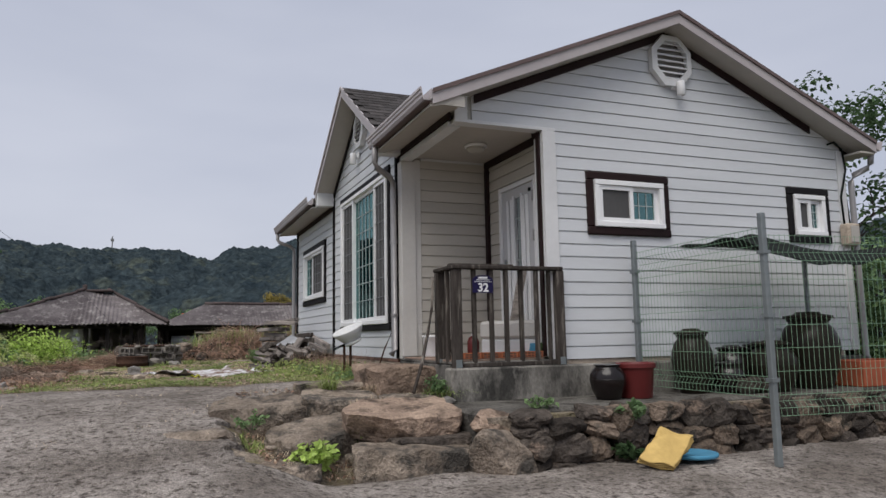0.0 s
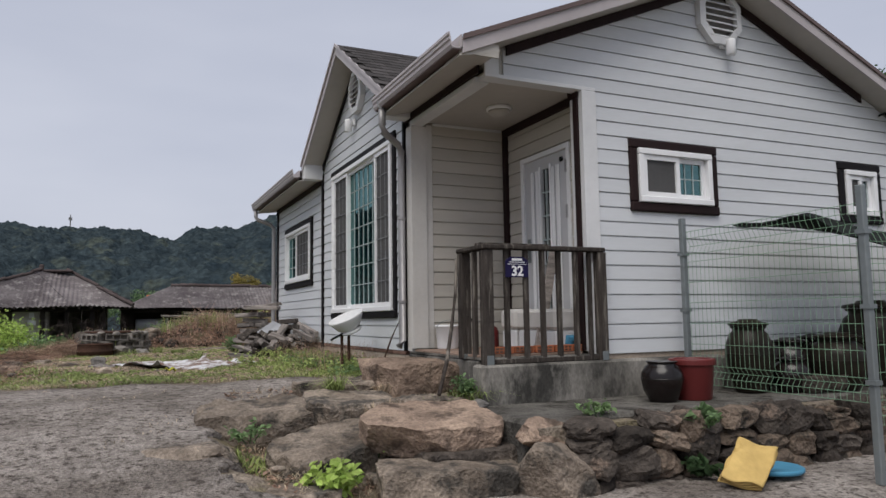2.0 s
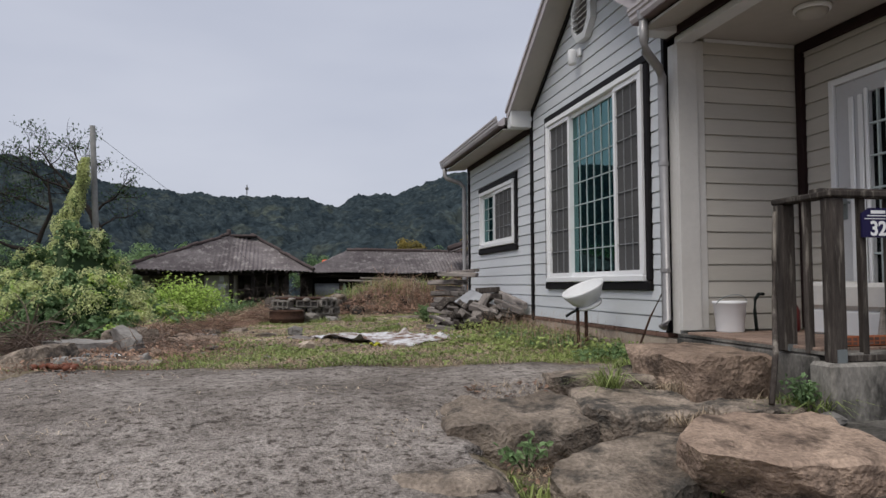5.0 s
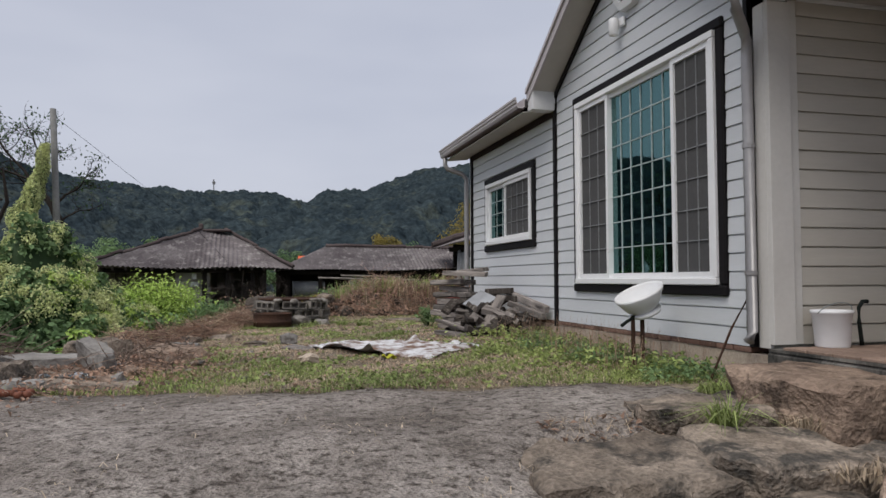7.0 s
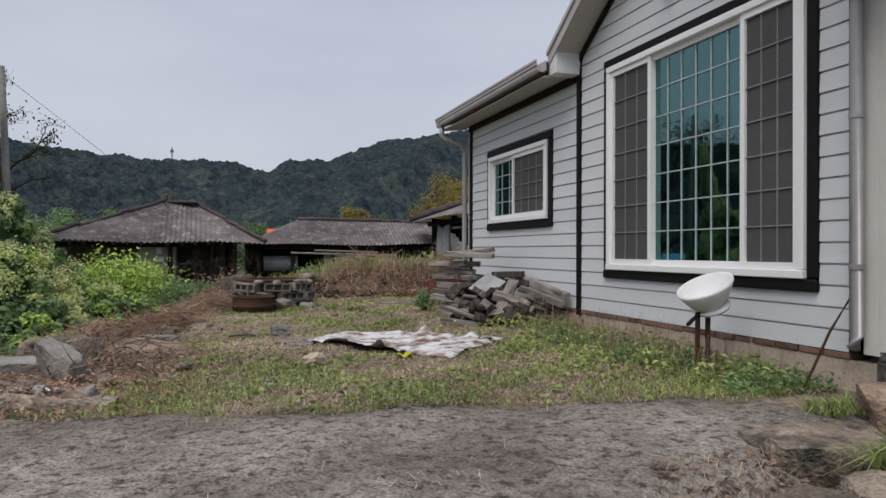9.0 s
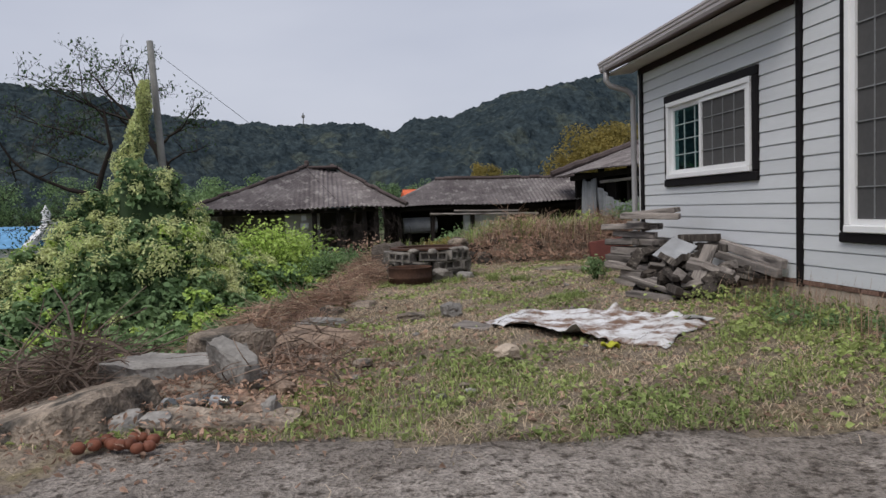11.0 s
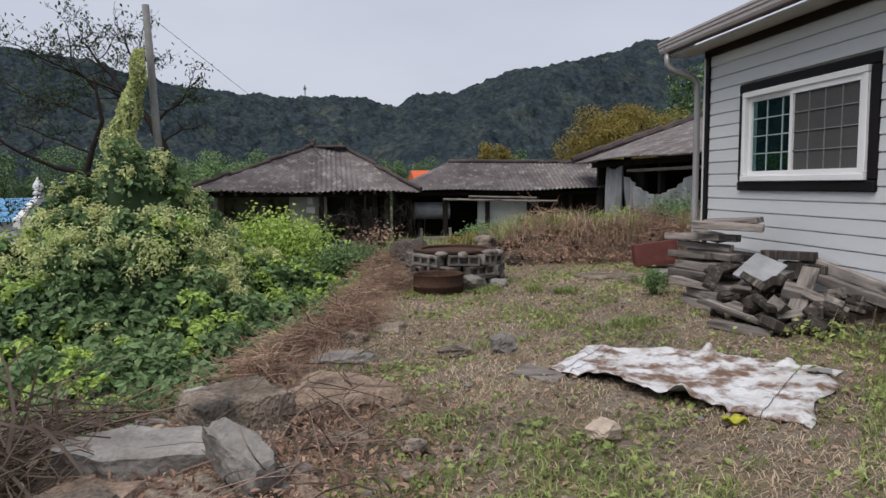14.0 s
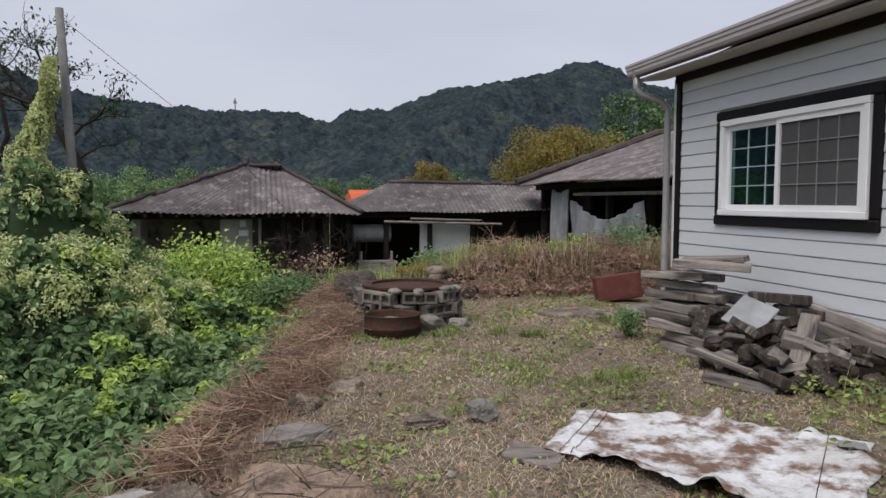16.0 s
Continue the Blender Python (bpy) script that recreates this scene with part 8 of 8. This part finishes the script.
def crown(name, label, x, y, z0, z1, r, n, size, materials, seed, trunk_r=0.15):
    """A tree: tapered trunk, limbs, and a crown of leaf clumps with gaps."""
    t = thing(name, label, "tree", (x, y, 0))
    rs = np.random.RandomState(seed)
    bm, tips = bmesh.new(), []
    zc = (z0 + z1) / 2
    tube(bm, [(x, y, -0.6), (x + 0.05 * r, y, z0), (x - 0.04 * r, y, zc)], [trunk_r, trunk_r * 0.8, trunk_r * 0.5], 8)
    for k in range(9):
        a = k * 2.4
        limb(bm, (x, y, z0 + (zc - z0) * rs.uniform(0, 0.9)), (math.cos(a), math.sin(a), rs.uniform(0.2, 1.1)), r * rs.uniform(0.6, 0.9), trunk_r * 0.35, 1, rs, tips)
    part("trunk", bm, M["bark"], t)
    nc = 46
    c = rs.normal(0, 1, (nc, 3))
    c /= np.linalg.norm(c, axis=1, keepdims=True)
    c *= rs.uniform(0.35, 1.0, (nc, 1)) ** 0.6
    c = c * [r, r, (z1 - z0) / 2] + [x, y, zc]
    for j, mt in enumerate(materials):
        k = n // len(materials)
        i = rs.randint(0, nc, k)
        d = rs.normal(0, 1, (k, 3))
        d /= np.linalg.norm(d, axis=1, keepdims=True)
        P = c[i] + d * r * 0.26 * rs.uniform(0.5, 1.1, (k, 1)) * [1, 1, 0.75]
        leaves("crown", P, d + [0, 0, 0.6], size, mt, seed + j, t, spread=0.5, slim=0.6)
    return t


crown("autumn_tree", "ochre-yellow tree behind the old shed", 15.0, 47, 1.5, 6.6, 3.9, 22000, (0.1, 0.22), ("leaf_autumn",), 110, 0.25)
crown("tree", "dark green tree on the slope behind the shed", 23, 52, 2, 9.5, 4.5, 7000, (0.2, 0.4), ("leaf", "leaf_dark"), 120, 0.25)
crown("tree", "dark leafy tree behind the fence corner", 11.9, 9.4, 1.6, 6.2, 1.7, 4200, (0.07, 0.15), ("leaf_dark", "leaf_dark"), 130, 0.12)
crown("tree", "dark leafy bush beyond the fence", 9.9, 7.2, 0.6, 3.0, 1.2, 4200, (0.06, 0.13), ("leaf_dark", "leaf"), 135, 0.06)
crown("autumn_tree", "small yellow-green tree behind the barn", 7.5, 52, 0.5, 4.8, 1.8, 6000, (0.1, 0.2), ("leaf_autumn",), 140, 0.14)
for k, (x, y, z1, r) in enumerate(((-6.0, 40, 3.6, 2.0), (-9, 43, 3.7, 2.4), (-12.5, 46, 4.0, 2.6), (-4.0, 47, 4.0, 2.0), (11, 58, 4.6, 2.4), (1.5, 60, 4.0, 2.2), (-17, 52, 4.5, 3.0), (-22, 50, 4.5, 3.2), (5.5, 66, 4.2, 2.6))):
    crown("tree", "yellowing green tree in the fields behind the farm", x, y, 0.4, z1, r, 7000, (0.1, 0.2), ("leaf",) if k in (0, 1) else ("leaf", "leaf_dark", "leaf"), 150 + 3 * k, 0.12)


def twigs(name, centres, spread, length, r, material, seed, flat=0.4, parent=None):
    """A tangle of thin curved stems."""
    rs = np.random.RandomState(seed)
    n, m = len(centres), 6
    d = rs.normal(0, 1, (n, 3)) * [1, 1, flat]
    d /= np.linalg.norm(d, axis=1, keepdims=True)
    bend = rs.normal(0, 0.85, (n, 3)) * [1, 1, flat]
    L = rs.uniform(length[0], length[1], (n, 1))
    R = rs.uniform(r[0], r[1], (n, 1))
    s = np.cross(d, rs.normal(0, 1, (n, 3)))
    s /= np.linalg.norm(s, axis=1, keepdims=True)
    t = np.cross(d, s)
    c = centres + rs.normal(0, 1, (n, 3)) * spread
    V = np.zeros((n, m, 3, 3))
    for j in range(m):
        u = j / (m - 1) - 0.5
        p = c + d * L * u + bend * L * (u * u - 0.08)
        taper = R * (1.15 - 0.5 * abs(u) * 2)
        for q in range(3):
            V[:, j, q] = p + taper * (math.cos(q * 2.094) * s + math.sin(q * 2.094) * t)
    i = np.arange(n)[:, None] * m * 3
    F = []
    for j in range(m - 1):
        for q in range(3):
            b = j * 3
            F.append(i + np.array([[b + q, b + (q + 1) % 3, b + 3 + (q + 1) % 3, b + 3 + q]]))
    return raw(name, V.reshape(-1, 3), np.concatenate(F, 0), M[material], parent)


rs = np.random.RandomState(160)
brush = thing("brush_pile", "tangled heap of dry grey-brown vines and twigs", "brush pile", (-3.0, 10, 0.8), kind="stuff")
c = np.stack([rs.uniform(-4.2, -2.55, 2400), rs.uniform(9.5, 10.9, 2400), np.zeros(2400)], 1)
c[:, 2] = height(c[:, 0], c[:, 1]) + 0.12 + rs.uniform(0, 1, 2400) * 0.62 * np.exp(-((c[:, 0] + 3.2) / 0.7) ** 2 - ((c[:, 1] - 10.2) / 0.6) ** 2)
cb = c[:240] + [0, 0, 0.06]
twigs("thick_stems", cb, 0.08, (0.45, 1.0), (0.004, 0.009), "twig", 167, 0.6, brush)
tagged(twigs("dry_twigs", c, 0.06, (0.25, 0.75), (0.0015, 0.004), "twig", 161, 0.5, brush), "")
p = np.random.RandomState(168).normal(0, 1, (7000, 2)) * [0.42, 0.6] + [-1.95, 9.9]
q = on_ground(p, 0.0)
q[:, 2] = np.maximum(q[:, 2], 0.9) + np.random.RandomState(169).uniform(0.0, 0.09, len(q))
leaves("heap_litter", q, np.tile([[0, 0, 1.0]], (len(q), 1)), (0.015, 0.05), "dead_vine", 170, brush, spread=0.6, slim=0.5)
c2 = np.stack([rs.uniform(-1.9, -1.2, 160), rs.uniform(9.2, 11.2, 160), np.full(160, 1.08)], 1)
twigs("heap_twigs", c2, 0.06, (0.2, 0.5), (0.002, 0.005), "twig", 162, 0.6, brush)
dead = thing("dead_vines", "rusty brown dead vines and grass along the bank", "dead vines", (-1.3, 14, 0.9), kind="stuff")
y = rs.uniform(10.9, 17.6, 4800)
w = rs.uniform(0, 1, 4800) ** 1.6
x = bank_x(y) + 0.02 + 0.14 * np.sin(y * 3.1) - w * (0.8 + 0.5 * np.sin(y * 2) + 0.3 * np.sin(y * 5.3))
c = np.stack([x, y, np.maximum(height(x, y), thicket_z(x, y) - 0.15) + rs.uniform(0.0, 0.16, 4800)], 1)
twigs("pale_stems", c[:900] + [0.05, 0, 0.04], 0.05, (0.1, 0.4), (0.0015, 0.003), "straw", 166, 0.4, dead)
twigs("dead_stems", c, 0.03, (0.12, 0.5), (0.0015, 0.0035), "dead_vine", 163, 0.35, dead)
p = scatter(15000, -3.2, 0, 10.9, 17.6, 164, lambda x, y: (x < bank_x(y) + 0.25) & (x > bank_x(y) - 1.2))
q = on_ground(p, 0.0)
q[:, 2] = np.maximum(q[:, 2], thicket_z(p[:, 0], p[:, 1]) - 0.14)
blades("dead_grass", q, (0.05, 0.2), (0.0015, 0.003), (0.6, 1.8), "dead_vine", 165, dead)

# overgrown bank and rough grass at the north end
rough = thing("rough_grass", "tall rough grass and dead vines beyond the yard", "rough grass", (2, 19, 0.9), kind="stuff")


def bank_top(x, y):
    return height(x, y) + 0.36 * smooth01((y - 16.5 - 0.1 * (x - 2)) / 0.6) * smooth01((21 - y) / 3) * smooth01((x - 0.2) / 1.2)


c = np.stack([0.4 + 4.6 * rs.uniform(0, 1, 2600) ** 0.6, rs.uniform(16.5, 18.2, 2600), np.zeros(2600)], 1)
c[:, 2] = bank_top(c[:, 0], c[:, 1]) + rs.uniform(0.0, 0.42, 2600) * (0.45 + 0.55 * np.sin(c[:, 0] * 2.2 + 1) ** 2)
twigs("dead_tangle", c, 0.05, (0.15, 0.6), (0.002, 0.0045), "dead_vine", 171, 0.7, rough)
vv, ff = sheet(np.arange(0.0, 5.6, 0.1), np.arange(16.4, 21.6, 0.1), lambda X, Y: bank_top(X, Y) - 0.03)
raw("bank_earth", vv, ff, M["soil"], rough, smooth=True)
p = scatter(15000, 0.1, 5.3, 16.45, 19.0, 176)
q = np.concatenate([p, (bank_top(p[:, 0], p[:, 1]) + np.random.RandomState(2).uniform(0, 0.16, len(p)))[:, None]], 1)
leaves("dead_foliage", q, np.tile([[0, -0.4, 1.0]], (len(q), 1)), (0.03, 0.08), "dead_vine", 177, rough, spread=0.7)
p = scatter(15000, -0.6, 5.2, 16.75, 23.0, 172, lambda x, y: patch(x * 2, y) > 0.5)
q = np.concatenate([p, bank_top(p[:, 0], p[:, 1])[:, None]], 1)
blades("tall_grass", q, (0.15, 0.55), (0.003, 0.007), (0.1, 0.7), "straw", 173, rough)
p = scatter(22000, -0.8, 5.2, 17.0, 23.0, 174, lambda x, y: patch(x, y) > 0.45)
q = np.concatenate([p, bank_top(p[:, 0], p[:, 1])[:, None]], 1)
blades("tall_green_grass", q, (0.15, 0.55), (0.003, 0.008), (0.1, 0.7), "grass", 175, rough)
p = scatter(15000, -0.6, 4.4, 18.0, 23.4, 178, lambda x, y: patch(x * 0.9 + 2, y) > 0.42)
q = np.concatenate([p, bank_top(p[:, 0], p[:, 1])[:, None]], 1)
blades("seed_heads", q, (0.25, 0.6), (0.003, 0.007), (0.05, 0.6), "grass", 179, rough)
c = np.stack([rs.uniform(-1.9, 0.25, 260), rs.uniform(22.9, 23.3, 260), rs.uniform(0.3, 1.7, 260)], 1)
twigs("dead_climber", c, 0.06, (0.25, 0.7), (0.003, 0.007), "bark", 181, 1.2, rough)
for k, (x, y, z, r, h, mt) in enumerate(((3.9, 18.2, 1.4, 0.7, 0.55, "leaf"), (4.6, 18.8, 1.4, 0.7, 0.7, "leaf"), (0.9, 18.6, 1.2, 0.6, 0.4, "leaf"), (3.0, 18.0, 1.4, 0.5, 0.4, "leaf_lime"), (1.6, 17.6, 1.35, 0.45, 0.45, "dead_vine"), (2.3, 17.3, 1.3, 0.5, 0.4, "dead_vine"), (3.4, 17.3, 1.35, 0.6, 0.3, "dead_vine"), (-0.9, 22.2, 0.5, 0.8, 1.1, "dead_vine"), (0.4, 17.5, 1.2, 0.4, 0.25, "leaf_autumn"), (4.3, 17.6, 1.4, 0.5, 0.35, "dead_vine"), (-2.4, 22.6, 0.4, 0.6, 0.8, "leaf"))):
    weed("shrub", "dry brown shrub on the overgrown bank" if mt == "dead_vine" else "leafy shrub on the overgrown bank", x, y, z, r, h, 520, (0.04, 0.09), mt, 180 + k, "shrub")
